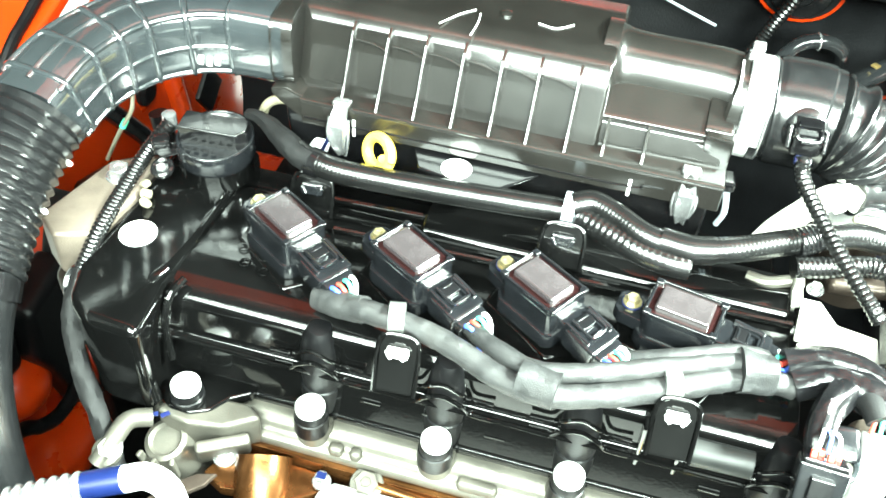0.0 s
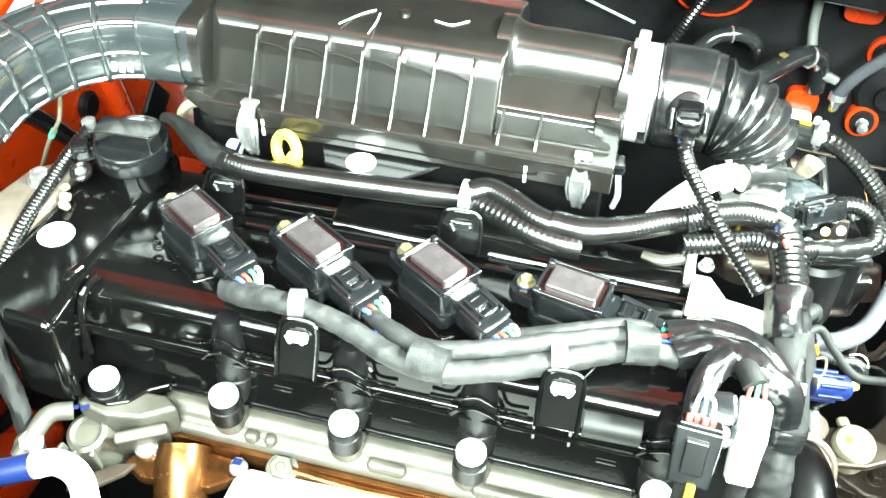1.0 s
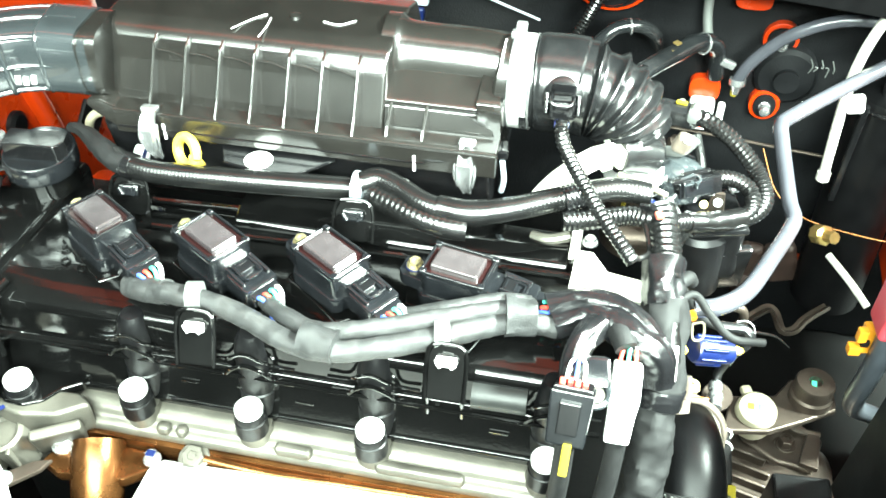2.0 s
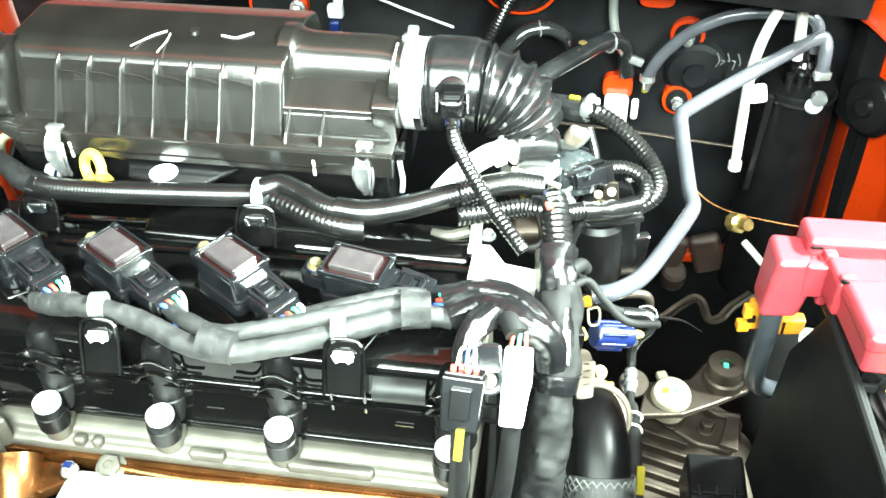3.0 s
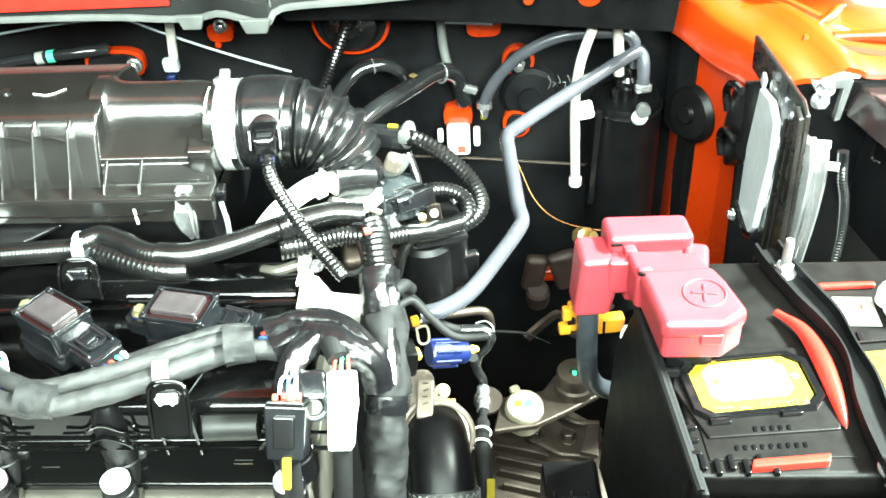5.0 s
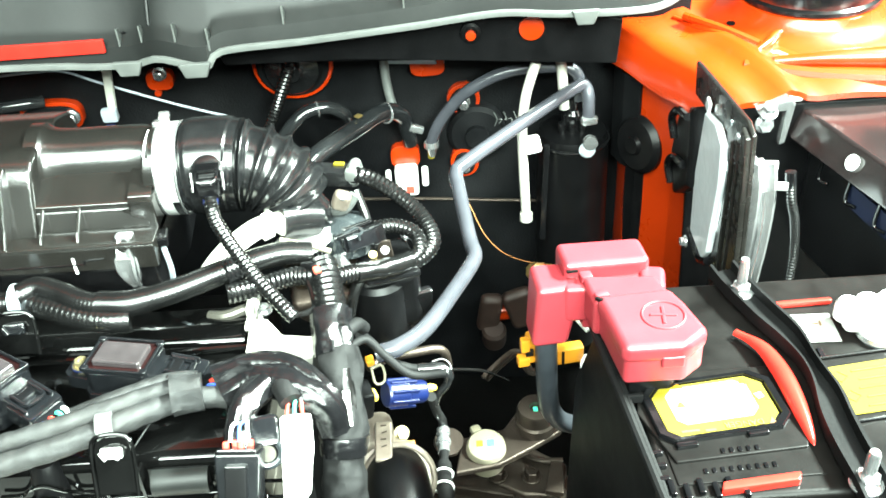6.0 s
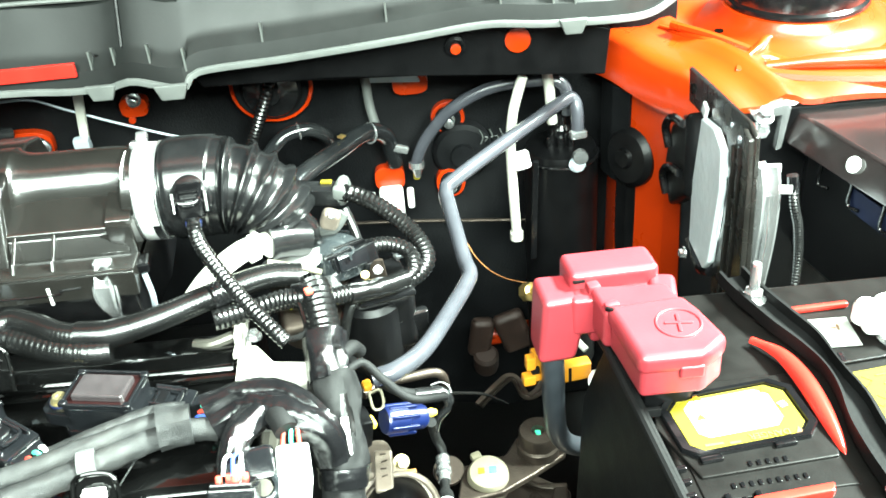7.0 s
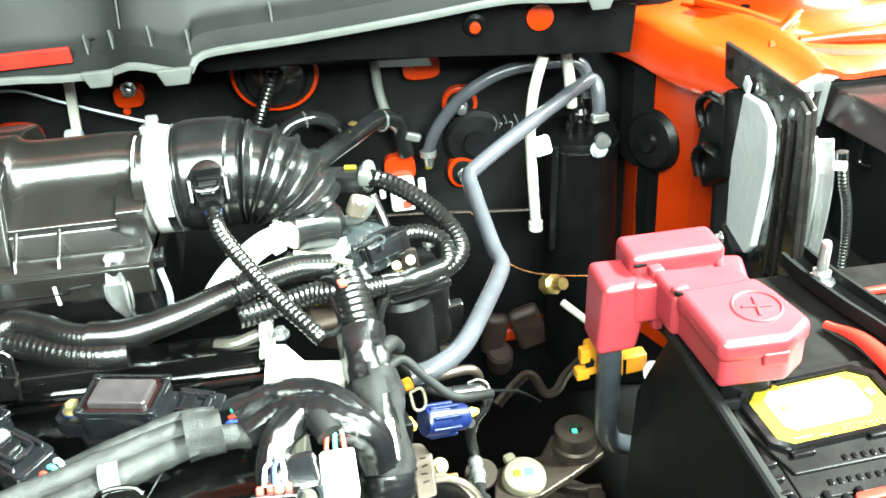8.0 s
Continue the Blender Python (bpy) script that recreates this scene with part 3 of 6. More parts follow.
part("inner_wall", prism([(660, 430), (658, 366), (690, 306), (702, 262), (712, 262), (700, 310), (668, 370), (670, 430)], "z", -300, 0, 2), PAINT, wing)
part("felt_cover", prism([(646, 384), (652, 364), (664, 346), (667, 348), (658, 366), (650, 388)], "z", -105, -6, 1), FOAM, wing, "black felt cover")
# Black instead of body colour, to keep the gap behind the fuse box dark.
part("front_wall", prism([(684, 16), (1010, 14), (1010, -430), (700, -430)], "y", 244, 250, 3), MATT, wing, "black front wall under the apron")
part("outer_wall", prism([(-540, -430), (246, -430), (246, 16), (-540, -40)], "x", 1000, 1010, 3), PAINT, wing)
part("crease", tube([(706, 372, 44), (735, 340, 42), (760, 318, 36)], 4, 8, 4), PAINT, wing)
part("crease", tube([(738, 285, 32), (800, 262, 30), (880, 245, 30), (980, 240, 24)], 6, 8, 4), PAINT, wing)
part("grommet", lathe([(29, 0), (29, 5), (24, 10), (10, 11), (8, 15), (0, 15)], (669, 345, -72), (0, -82, 32), 32), MATT, wing, "hole in the panel, set as a black disc disc")
part("strap", tube([(668, 350, -95), (668, 350, -160), (672, 348, -260)], 11, 10, 4, shape=lambda a: 0.5 if abs(math.cos(a)) > 0.7 else 1.2), MATT, wing)
part("bracket", prism([(736, 17), (764, 24), (768, 20), (764, -16), (759, -18), (761, 14), (738, 12)], "y", 234, 243, 1.0, 2), STEEL, wing, "small zinc bracket")
part("bolt", bolt_mesh((745, 232, 15), 6, 9, (25, 0, 0)), STEEL, wing)
part("bolt", bolt_mesh((746, 240, 0), 6, 8, (80, 0, 0)), STEEL, wing)
part("bolt", bolt_mesh((770, 300, 26), 10, 8), STEEL, wing)

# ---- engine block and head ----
# The block's near-black colour stands in for the shade under the cover.
block = thing("engine_block", (140, 10, -434), "near-black engine block mass below the cover", "engine block")
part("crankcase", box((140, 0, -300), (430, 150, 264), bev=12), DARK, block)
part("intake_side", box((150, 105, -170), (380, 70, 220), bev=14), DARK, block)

FB_X = [-14, 66, 147, 229, 342]
head = thing("cylinder_head", (140, -20, -168), "pale cast aluminium cylinder head under the black cover", "cylinder head")
hp = [(-72, -97), (-84, -98), (-90, -101), (-92.5, -106), (-97, -107.5), (-99.5, -110), (-99.5, -115), (-96, -119), (-94, -168), (60, -168), (60, -97)]
part("casting", prism(hp, "x", -42, 352, 3, 3), ALUMINIUM, head)
for x, w in ((84, 10), (97, 8), (176, 26), (262, 60)):
    part("boss", box((x, -95, -106), (w, 8, 9), bev=3.2, seg=3), ALUMINIUM, head)
for x in FB_X:
    part("boss", lathe([(12.5, -120), (12.5, -99), (11.5, -94), (0, -93.5)], (x, -85 if x > 0 else -95, 0), n=28), ALUMINIUM, head)
part("shoulder", prism([(-30, -112), (-8, -116), (16, -112), (36, -98), (24, -90), (-24, -94)], "z", -116, -88, 3.5, 3), ALUMINIUM, head)
part("face", box((14, -112, -112), (34, 8, 36), (24, 0, 30), 2.5, 3), ALUMINIUM, head)
part("lug", lathe([(17, -40), (16, -6), (14, 0), (11, 1.5), (9, -1), (0, -1)], (-20, -122, -104), (18, -6, 0), 36), ALUMINIUM, head)
for k in range(3):
    part("lug_rib", box((-30 + 10 * k, -136 + abs(k - 1) * 3, -116), (3, 5, 26), (14, 0, -20 + 20 * k), 1.2), ALUMINIUM, head)
part("lug", tube([(-52, -150, -104), (-46, -138, -94), (-42, -124, -90), (-30, -116, -92)], 6, 14), ALUMINIUM, head)
part("ear", lathe([(9, 0), (9, 5), (7, 6), (0, 6)], (-48, -142, -102), (30, 0, 0), 20), ALUMINIUM, head)
part("bolt", bolt_mesh((-46, -142, -97), 6, 6, (30, 0, 0)), BOLTCAP, head)
part("bracket", prism([(-16, -160), (-4, -158), (14, -140), (18, -130), (6, -134), (-10, -148)], "z", -116, -112, 1.2), DULLALU, head)
part("bolt", bolt_mesh((-6, -152, -112), 5, 5), STEEL, head)
for k in range(3):
    part("blue_mark", box((-36 + 7 * k, -118 + 2 * k, -88.5), (6, 3, 1), (10, 0, 24 * k), 0.3), BLUE, head, "blue paint mark")

manifold = thing("exhaust_manifold", (150, -110, -200), "heat-browned steel exhaust manifold on the cylinder head", "exhaust manifold")
part("gasket", prism([(2, -126), (14, -116), (40, -114), (120, -116), (336, -114), (342, -120), (330, -130), (120, -134), (60, -136), (10, -138)], "y", -103, -98, 1), COPPER, manifold)
part("flange", prism([(4, -126), (12, -108), (44, -102), (76, -104), (84, -116), (66, -130), (20, -134)], "z", -132, -122, 3), COPPER, manifold)
part("runner", tube([(40, -108, -116), (44, -124, -126), (50, -148, -156), (58, -178, -220)], lambda s, u: 18 - 2 * u, 28), COPPER, manifold, "rainbow-browned exhaust pipe")
part("runner", tube([(200, -124, -140), (206, -150, -180), (210, -180, -240)], 15, 20), COPPER, manifold)
part("bolt", bolt_mesh((14, -112, -122), 6, 8), STEEL, manifold)
part("bolt", bolt_mesh((80, -112, -120), 4.6, 7), STEEL, manifold)
part("blue_mark", box((80, -112, -112.6), (6, 5, 1), bev=0.3), BLUE, manifold, "blue paint mark")
part("bolt", bolt_mesh((108, -106, -118), 8, 6, (20, 0, 0)), ALUMINIUM, manifold)
part("pipe_edge", tube([(112, -105, -119), (160, -105, -123), (220, -104, -121), (330, -102, -119)], 4, 12), COPPER, manifold)
shield = thing("heat_shield", (210, -160, -150), "bright pressed steel heat shield over the exhaust", "heat shield")
sb = prism([(80, -120), (88, -111), (150, -109), (232, -107), (325, -104), (335, -110), (330, -260), (70, -260), (74, -170)], "z", -121, -118, 1.2, 2)
bmesh.ops.rotate(sb, verts=sb.verts, cent=(200, -110, -119), matrix=turn(10, 0, 0).to_3x3())
part("plate", sb, SHIELD, shield)
part("bead", tube([(92, -115, -119.5), (210, -111, -118.5), (318, -108, -118)], 1.8, 8), SHIELD, shield)
for x in (118, 166):
    part("mark", tube([(x, -140, -123.6), (x + 4, -143, -124.2), (x + 8, -141, -123.8)], 0.8, 6, 2), BLUE, shield, "blue pen mark")
part("bolt", bolt_mesh((300, -118, -119.5), 6, 6), BRASS, shield)

# ---- valve cover ----
cover = thing("valve_cover", (130, -20, -95), "glossy black valve cover with bolts along its flange", "valve cover")
prof = [(-81, -97), (-81, -92), (-79, -90.5), (-69, -60), (-79, -58), (-79, -55.5), (-74, -54), (-72, -32), (-70, -27.5), (-66, -25), (-60, -23), (-53, -21.3), (-46, -20.4), (-36, -20.2), (36, -24), (44, -30), (66, -32), (66, -95)]
cb = prism(prof, "x", -42, 346, 2.2, 3)
part("body", cb, COVER, cover)
tc = prism([(-88, 70), (-92, -70), (-84, -96), (-66, -110), (-30, -112), (-34, -66), (-30, -30), (-30, 70)], "z", -95, -17, 7, 4)
part("timing_end", tc, COVER, cover)
part("arc_rib", tube([(-38, -58, -18), (-42, -70, -20), (-43, -86, -34), (-38, -100, -60), (-30, -108, -84)], 4.0, 12), COVER, cover)
part("arc_rib", tube([(-24, -62, -18), (-28, -74, -22), (-29, -84, -38), (-25, -90, -62)], 2.6, 10), COVER, cover)
part("bolt_plate", prism([(-44, -82), (-34, -100), (-22, -109), (-8, -110), (4, -104), (12, -92), (24, -84), (24, -76), (-44, -76)], "z", -95, -86, 2, 3), COVER, cover)
for i, x in enumerate(FB_X):
    y = -98 if i == 0 else -90
    part("boss", lathe([(11, -96), (10.8, -84), (9.9, -83.4), (9.9, -82), (10.4, -81.4), (10.2, -79), (9.6, -77), (0, -77)], (x, y, 0), (0, 0, 0), 32), MATT, cover)
    if i:
        part("bolt_ridge", lathe([(15, -92), (13.5, -74), (12.6, -73), (12.6, -68), (13.2, -67), (13, -60), (12.4, -46), (12.8, -45), (12.4, -40), (10.5, -30), (7, -24), (0, -22)], (x, -68, 0), (0, 0, 0), 36), MATT, cover, "black bolt ridge")
        for up in (0, 11):
            arch = [(x - 30, -79.4 + 0.3 * up, -56 + up), (x - 17, -79.4 + 0.3 * up, -55.5 + up), (x - 11, -81, -48 + up), (x, -82, -42 + up), (x + 11, -81, -48 + up), (x + 17, -79.4 + 0.3 * up, -55.5 + up), (x + 30, -79.4 + 0.3 * up, -56 + up)]
            part("arch_rib", tube(arch, 1.5 - 0.03 * up, 8, 2), COVER, cover)
    bo = part("bolt", lathe([(9.4, -77), (9.4, -73.5), (8.6, -72.6), (6, -72.2), (0, -72)], (x, y, 0), (0, 0, 0), 28), BOLTCAP, cover, "bright round bolt head")
part("ledge_rib", tube([(-20, -78.5, -56), (60, -79, -56), (150, -79, -56), (340, -79, -56)], 1.6, 8), COVER, cover)
part("flange_rib", tube([(-20, -79, -92), (150, -79, -92), (340, -79, -92)], 1.3, 8), COVER, cover)
part("deck_rib", tube([(46, 11, -20), (340, 20, -20)], 2.2, 8), COVER, cover)
part("deck_rib", tube([(41, 24, -21), (339, 38, -21)], 2.4, 8), COVER, cover)
part("deck_rib", tube([(30, 44, -26), (335, 62, -28)], 2.6, 8), COVER, cover)
part("back_rail", prism([(24, -24), (60, -30), (60, -16), (40, -14), (26, -18)], "x", 100, 338, 3), COVER, cover)
for x in (264, 286):
    part("web", box((x, -73, -46), (2.5, 12, 36), bev=1), COVER, cover)
part("lug", tube([(292, -74, -42), (326, -73, -42)], 9, 20), COWL, cover, "dull grey-black lug")
for x in (60, 100, 140, 180, 310):
    part("slot", box((x, -74.8, -76 + 3 * (x % 3 - 1)), (13, 2.4, 2.6), bev=0.8), COVER, cover)
for dx, dy in ((0, 0), (10, 8), (-6, 12), (14, -4)):
    part("stamp", ring((4 + dx, -36 + dy, -19.5), 3.2, 0.6, n=16, k=6), COVER, cover)
part("paint_dot", lathe([(12, 0), (12, 0.6), (11, 0.9), (0, 0.9)], (-69, -36, -17), (0, 0, 0), 28), CHALK, cover, "round white paint dot")
part("band", box((-62, -84, -22), (26, 9, 4), (35, 0, 0), 1.5), PLASTIC, cover, "small raised black bar")

filler = thing("oil_filler_cap", (-51, 43, -16), "black round oil filler cap with a raised grip", "oil cap")
part("neck", lathe([(23, -18), (22, -4), (24, 0), (24, 4)], (-47, 38, 0), (4, 0, 0), 40), COVER, filler)
part("cap", lathe([(25.6, -1), (26.4, 2), (26.4, 9), (25.2, 12.4), (23.6, 13), (22, 11.6), (0, 11)], (-47, 38, 0), (4, 0, 0), 48), COILBODY, filler)
part("rim", ring((-47, 38, 12.6), 24.6, 1.3, (4, 0, 0), 48, 10), COILBODY, filler)
part("grip", prism([(-21, -9), (19, -9), (24, -2), (22, 9), (-21, 8)], "z", 9, 25, 1.0, 3, m=Matrix.Translation((-47, 38, 0)) @ turn(4, 0, 3)), PLASTIC, filler)
for k in range(5):
    part("mark", box((-59 + 6 * k, 21 + 0.3 * k, 12.6), (3.4, 2.4, 0.5), bev=0.15), PLASTIC, filler)


def cable_holder(x, y, z, rot=0, s=1.0, h=26):
    """A black tongue on the cover that holds a harness, with a bright clip."""
    ob = thing("harness_clip", (x, y, z - h), "black tongue bracket with a bright clip holding the harness", "clip", "harness clips")
    m = Matrix.Translation((x, y, z)) @ turn(-28, 0, rot)
    part("tongue", prism([(-13 * s, -h), (13 * s, -h), (14 * s, 2), (10 * s, 10), (-10 * s, 10), (-14 * s, 2)], "y", -3, 2, 1.4, 2, m=m), COVER, ob)
    part("rim", tube([m @ Vector(p) for p in ((-14 * s, -3, -h), (-14 * s, -4, 2), (-9 * s, -4, 10), (9 * s, -4, 10), (14 * s, -4, 2), (14 * s, -3, -h))], 1.4, 8), COVER, ob)
    b = box((0, -5, 0), (15 * s, 3, 8 * s), bev=1.2)
    box((0, -7, 2), (8 * s, 3, 3.4), bev=0.8, bm=b)
    for dx in (-5.5, 5.5):
        box((dx * s, -6.6, -1), (2.4, 2.4, 6), (0, 6 * dx, 0), bev=0.6, bm=b)
    bmesh.ops.transform(b, matrix=m, verts=b.verts)
    return ob, b


for x, y, z, r, h in ((120, -82, -9, 4, 26), (277, -78, -9, 2, 26)):
    ob, b = cable_holder(x, y, z, r, 0.85, h)
    part("clip", b, BOLTCAP, ob, "bright metal clip")
for x, y, z, r in ((193, 20, 8, 3), (27, 26, -2, 6)):
    ob, b = cable_holder(x, y, z, r, 0.95, 18)
    bb = b
    part("clip", bb, COILBODY, ob)
dl = thing("harness_clip", (-86, -74, -46), "round black disc bracket holding the side loom", "clip", "harness clips")
part("disc", lathe([(15, -3), (15, 2), (13, 4), (11, 2.5), (0, 2.5)], (-85, -77, -29), (42, -8, 0), 28), PLASTIC, dl)
part("web", box((-85.4, -79, -26.6), (2.4, 24, 2.6), (42, -8, 20), 0.8), COILBODY, dl)
part("web", box((-80, -72, -21), (16, 2.4, 3), (42, -8, -35), 0.8), TRIM, dl)
part("pin", lathe([(3.4, 0), (3.4, 4), (0, 5)], (-86, -78.5, -26.5), (42, -8, 0), 14), FOIL, dl)


# ---- ignition coils ----
def ignition_coil():
    """One coil, its bolt at the origin and its long side along x."""
    ob = thing("ignition_coil", (0, 0, 0), "black ignition coil with a framed grey top and plug", "ignition coil", "ignition coils")
    body = prism([(8, -11), (14, -16), (50, -16), (52, -13), (52, 13), (49, 16), (14, 16), (8, 11)], "z", -18, 6, 2, 2)
    part("body", body, COILBODY, ob)
    part("skirt", prism([(12, -18), (50, -18), (54, -14), (54, 14), (50, 18), (12, 18), (6, 12), (6, -12)], "z", -22, -10, 2, 2), COILBODY, ob)
    part("gutter", prism([(12, -14), (48, -14), (50, -12), (50, 12), (48, 14), (12, 14), (10, 11), (10, -11)], "z", 3, 6.6, 0.4, 1), RESIN, ob, "dark maroon resin round the top")
    part("top_plate", box((30, 0, 7.4), (32, 19.5, 6.4), bev=1.8, seg=4), COILTOP, ob, "smooth grey resin top")
    for dx, half in ((9.8, 11), (50.4, 13)):
        part("rim", box((dx, 0, 6.4), (1.8, 2 * half, 4), bev=0.7, seg=3), COILBODY, ob)
    part("ear", prism([(-9, -6), (-5, -10), (10, -12), (10, 12), (-5, 10), (-9, 6)], "z", -14, -4, 1.5), COILBODY, ob)
    for cx, cy in ((50, 12.5), (50, -12.5), (11, 12.5), (11, -12.5)):
        part("ear", box((cx, cy * 1.06, 7.2), (5, 4.4, 3.6), (0, 0, 0), 1.2, 3), COILBODY, ob)
    for dy in (-14.6, 14.6):
        part("rim", box((30, dy, 6.4), (38, 1.8, 4), bev=0.7, seg=3), COILBODY, ob)
    part("bolt", bolt_mesh((0, 0, -4), 4.4, 5), COILBOLT, ob, "yellow zinc bolt")
    part("washer", lathe([(6.2, -4.4), (6.2, -3), (5, -2.8)], (0, 0, 0), n=20), BLUE, ob, "bolt collar touched with blue paint")
    part("neck", box((56, 0, -6), (14, 21, 15), bev=2), COILBODY, ob)
    plug = part("plug", box((70, 0, -8), (22, 25, 15), (0, 8, 0), 2), COILBODY, ob, "grey-black wire plug")
    part("latch", box((64, 0, 1.5), (8, 12, 3), (0, 8, 0), 1), PLASTIC, plug)
    part("latch_loop", tube([(60, -6.5, 3.6), (73, -6.5, 2), (75.5, -4, 1.6), (75.5, 4, 1.6), (73, 6.5, 2), (60, 6.5, 3.6)], 1.1, 8, 1.5), COILBODY, plug)
    for dy in (-9.5, 9.5):
        part("guide", box((67, dy, 0.6), (19, 2.4, 3.4), (0, 8, 0), 0.8), COILBODY, plug)
    for dx in (60, 66, 72):
        part("ridge", box((dx + 2, 0, 3.0 - (dx - 60) * 0.14), (1.4, 8, 1.8), (0, 8, 0), 0.5), COILBODY, plug)
    part("back_shell", box((82, 0, -10), (8, 21, 11), (0, 10, 0), 2), COILBODY, plug)
    for dy, mat in ((-7, WIRE_B), (-2.5, WIRE_R), (2.5, WIRE_G), (7, WIRE_W)):
        part("wire", tube([(84, dy, -8), (89, dy, -5), (95, dy * 0.8 - 1, -7), (101, dy * 0.5 - 5, -16)], 1.4, 8, 1.5), mat, plug)
    return ob


coil = ignition_coil()
coil.matrix_basis = pose(0, 0, 0.002, 0, 0, -33)
for x, y, z, r in ((83, -7, 4, -32), (164, -7, 5, -33), (242, -11, 3, -11)):
    copy_thing(coil, pose(x * MM, y * MM, z * MM, 0, 0, r))
for x, y, r in ((26, -20, -33), (110, -25, -32), (191, -24, -33), (272, -18, -11)):
    part("coil_seat", prism([(-32, -17), (24, -21), (32, 0), (24, 21), (-32, 17), (-38, 0)], "z", -26, -19.5, 2.5, 3, m=Matrix.Translation((x, y, 0)) @ turn(0, 0, r)), COVER, cover)

# ---- front harness ----
fh = thing("front_harness", (200, -75, -16), "grey cloth-taped wiring harness lying on the valve cover", "wiring harness")
part("trunk", taped([(76, -58, -12), (95, -64, -4), (129, -69, -3), (156, -78, -3), (180, -88, -4), (207, -91, -4), (236, -83, -3), (272, -67, -2), (303, -50, -2), (322, -44, -3), (338, -42, -6)], 6.7), GREYTAPE, fh)
part("branch", taped([(150, -48, -12), (158, -58, -6), (176, -71, -2), (200, -80, 0), (232, -72, 2), (268, -57, 3), (300, -43, 3), (318, -39, 1)], 5.6), GREYTAPE, fh)
part("branch", taped([(236, -52, -10), (248, -52, -4), (272, -48, 3), (302, -36, 4), (320, -33, 2)], 4.9), GREYTAPE, fh)
part("branch", taped([(60, -52, -16), (72, -57, -12), (92, -62, -6)], 8), GREYTAPE, fh)
part("wrap", tube([(306, -45, 1), (324, -41, 0)], lambda s, u: 11.5, 26, 1.2, relief=crumpled), GREYTAPE, fh, "loose end of grey tape")
part("wrap", tube([(190, -86, -2), (212, -89, -2)], 10.6, 26, 1.2, relief=creased), GREYTAPE, fh)
for x, y, r in ((113, -66, -14), (271, -67, 18)):
    part("band", tube([(x - 4, y - 1, -2), (x + 5, y + 1, -2)], 10, 16, 2), TRIM, fh, "pale grey clip band")
part("thread", tube([(296, -52, -8), (290, -62, -12), (282, -70, -20)], 0.5, 5), GREYTAPE, fh)
part("sleeve", tube([(336, -42, -4), (352, -36, 0), (368, -38, 2), (384, -46, 0), (398, -52, -8), (402, -56, -26)], lambda s, u: 8.6 + 2.4 * math.sin(math.pi * u), 36, 1.0, relief=crumpled), GLOSSTAPE, fh, "shiny black sleeve")
part("sleeve", tube([(330, -33, 2), (350, -26, 5), (372, -29, 6), (388, -39, 3), (400, -48, -8)], 7.4, 32, 1.0, relief=crumpled), GLOSSTAPE, fh)
part("sleeve", tube([(362, -44, 4), (354, -60, 4), (350, -76, -2), (352, -86, -8)], lambda s, u: 8.4 - 2 * u, 32, 1.0, relief=crumpled), GLOSSTAPE, fh)

# ---- rear harness ----
rh = thing("rear_harness", (190, 35, 4), "glossy black corrugated loom running along the airbox", "wiring harness")
part("loom", ribbed([(12, 38, 15), (24, 33, 14), (50, 30, 13), (110, 32, 14), (160, 35, 15), (192, 36, 16), (214, 29, 16), (236, 19, 14), (256, 15, 13), (270, 16, 12)], 8.2, 2.6, 0.12, 18), LOOM, rh)
part("loom", ribbed([(194, 36, 22), (206, 40, 24), (222, 34, 23), (242, 24, 21), (266, 22, 20), (296, 30, 22), (332, 48, 24), (362, 62, 24), (384, 66, 20)], 8.2, 2.6, 0.12, 18), LOOM, rh)
part("loom", ribbed([(330, 34, 14), (350, 40, 14), (372, 46, 16), (388, 44, 18)], 7, 3.4, 0.7, 12), LOOM, rh)
part("corrugated", ribbed([(206, 32, 16), (220, 26, 15.6), (238, 19, 14), (256, 15.5, 13), (270, 16.5, 12)], 8.7, 4.0, 0.45, 20), LOOM, rh)
part("tape", tube([(250, 23, 21), (268, 22, 20.5), (282, 25, 21)], 8.8, 18, 2), LOOM, rh)
part("tape", tube([(-34, 62, 17), (-26, 60, 19), (-16, 55, 19), (-6, 48, 18), (4, 41, 17), (14, 35, 15), (24, 32, 14)], lambda s, u: 3.2 + 4.4 * min(1, u * 1.5), 24, 1.5, relief=crumpled), BLACKTAPE, rh)
part("band", tube([(22, 34, 13), (30, 32, 13)], 9.6, 18, 2), PLASTIC, rh)
part("band", tube([(189, 36, 18), (196, 36, 18)], 11.6, 18, 2), FOIL, rh)
part("band", ribbed([(328, 45, 23), (340, 52, 24)], 9.6, 3, 0.6, 18), PLASTIC, rh)

sl = thing("side_loom", (-80, -60, -40), "thin black loom down the side of the engine", "wiring harness")
part("loom", ribbed([(-86, 48, 6), (-91, 38, 0), (-93, 26, -4), (-94, 6, -8), (-92, -40, -14), (-90, -72, -24)], 5.5, 3.2, 0.7, 12), LOOM, sl)
part("tape", taped([(-90, -70, -24), (-88, -92, -40), (-78, -110, -62), (-66, -122, -84), (-52, -136, -104), (-46, -142, -120)], 6, 14, 11, rough=0.04, crumple=0.22), BLACKTAPE, sl)
part("plug", box((-84, 30, 2), (13, 12, 12), (0, 0, 30), 3), PLASTIC, sl)
part("lug", ring((-75, 13, -3), 6, 2.2, (20, 0, 0), 24, 8), PLASTIC, sl)
part("lug_bolt", bolt_mesh((-75, 13, -5), 3.6, 5, (20, 0, 0)), STEEL, sl)
part("plug", lathe([(5, 0), (5, 12), (3, 13), (0, 13)], (-89, 53, -2), n=14), STEEL, sl)
part("bracket", prism([(-92, 30), (-70, 42), (-64, 34), (-80, 20)], "z", -2, 0, 0.6), PLASTIC, sl)
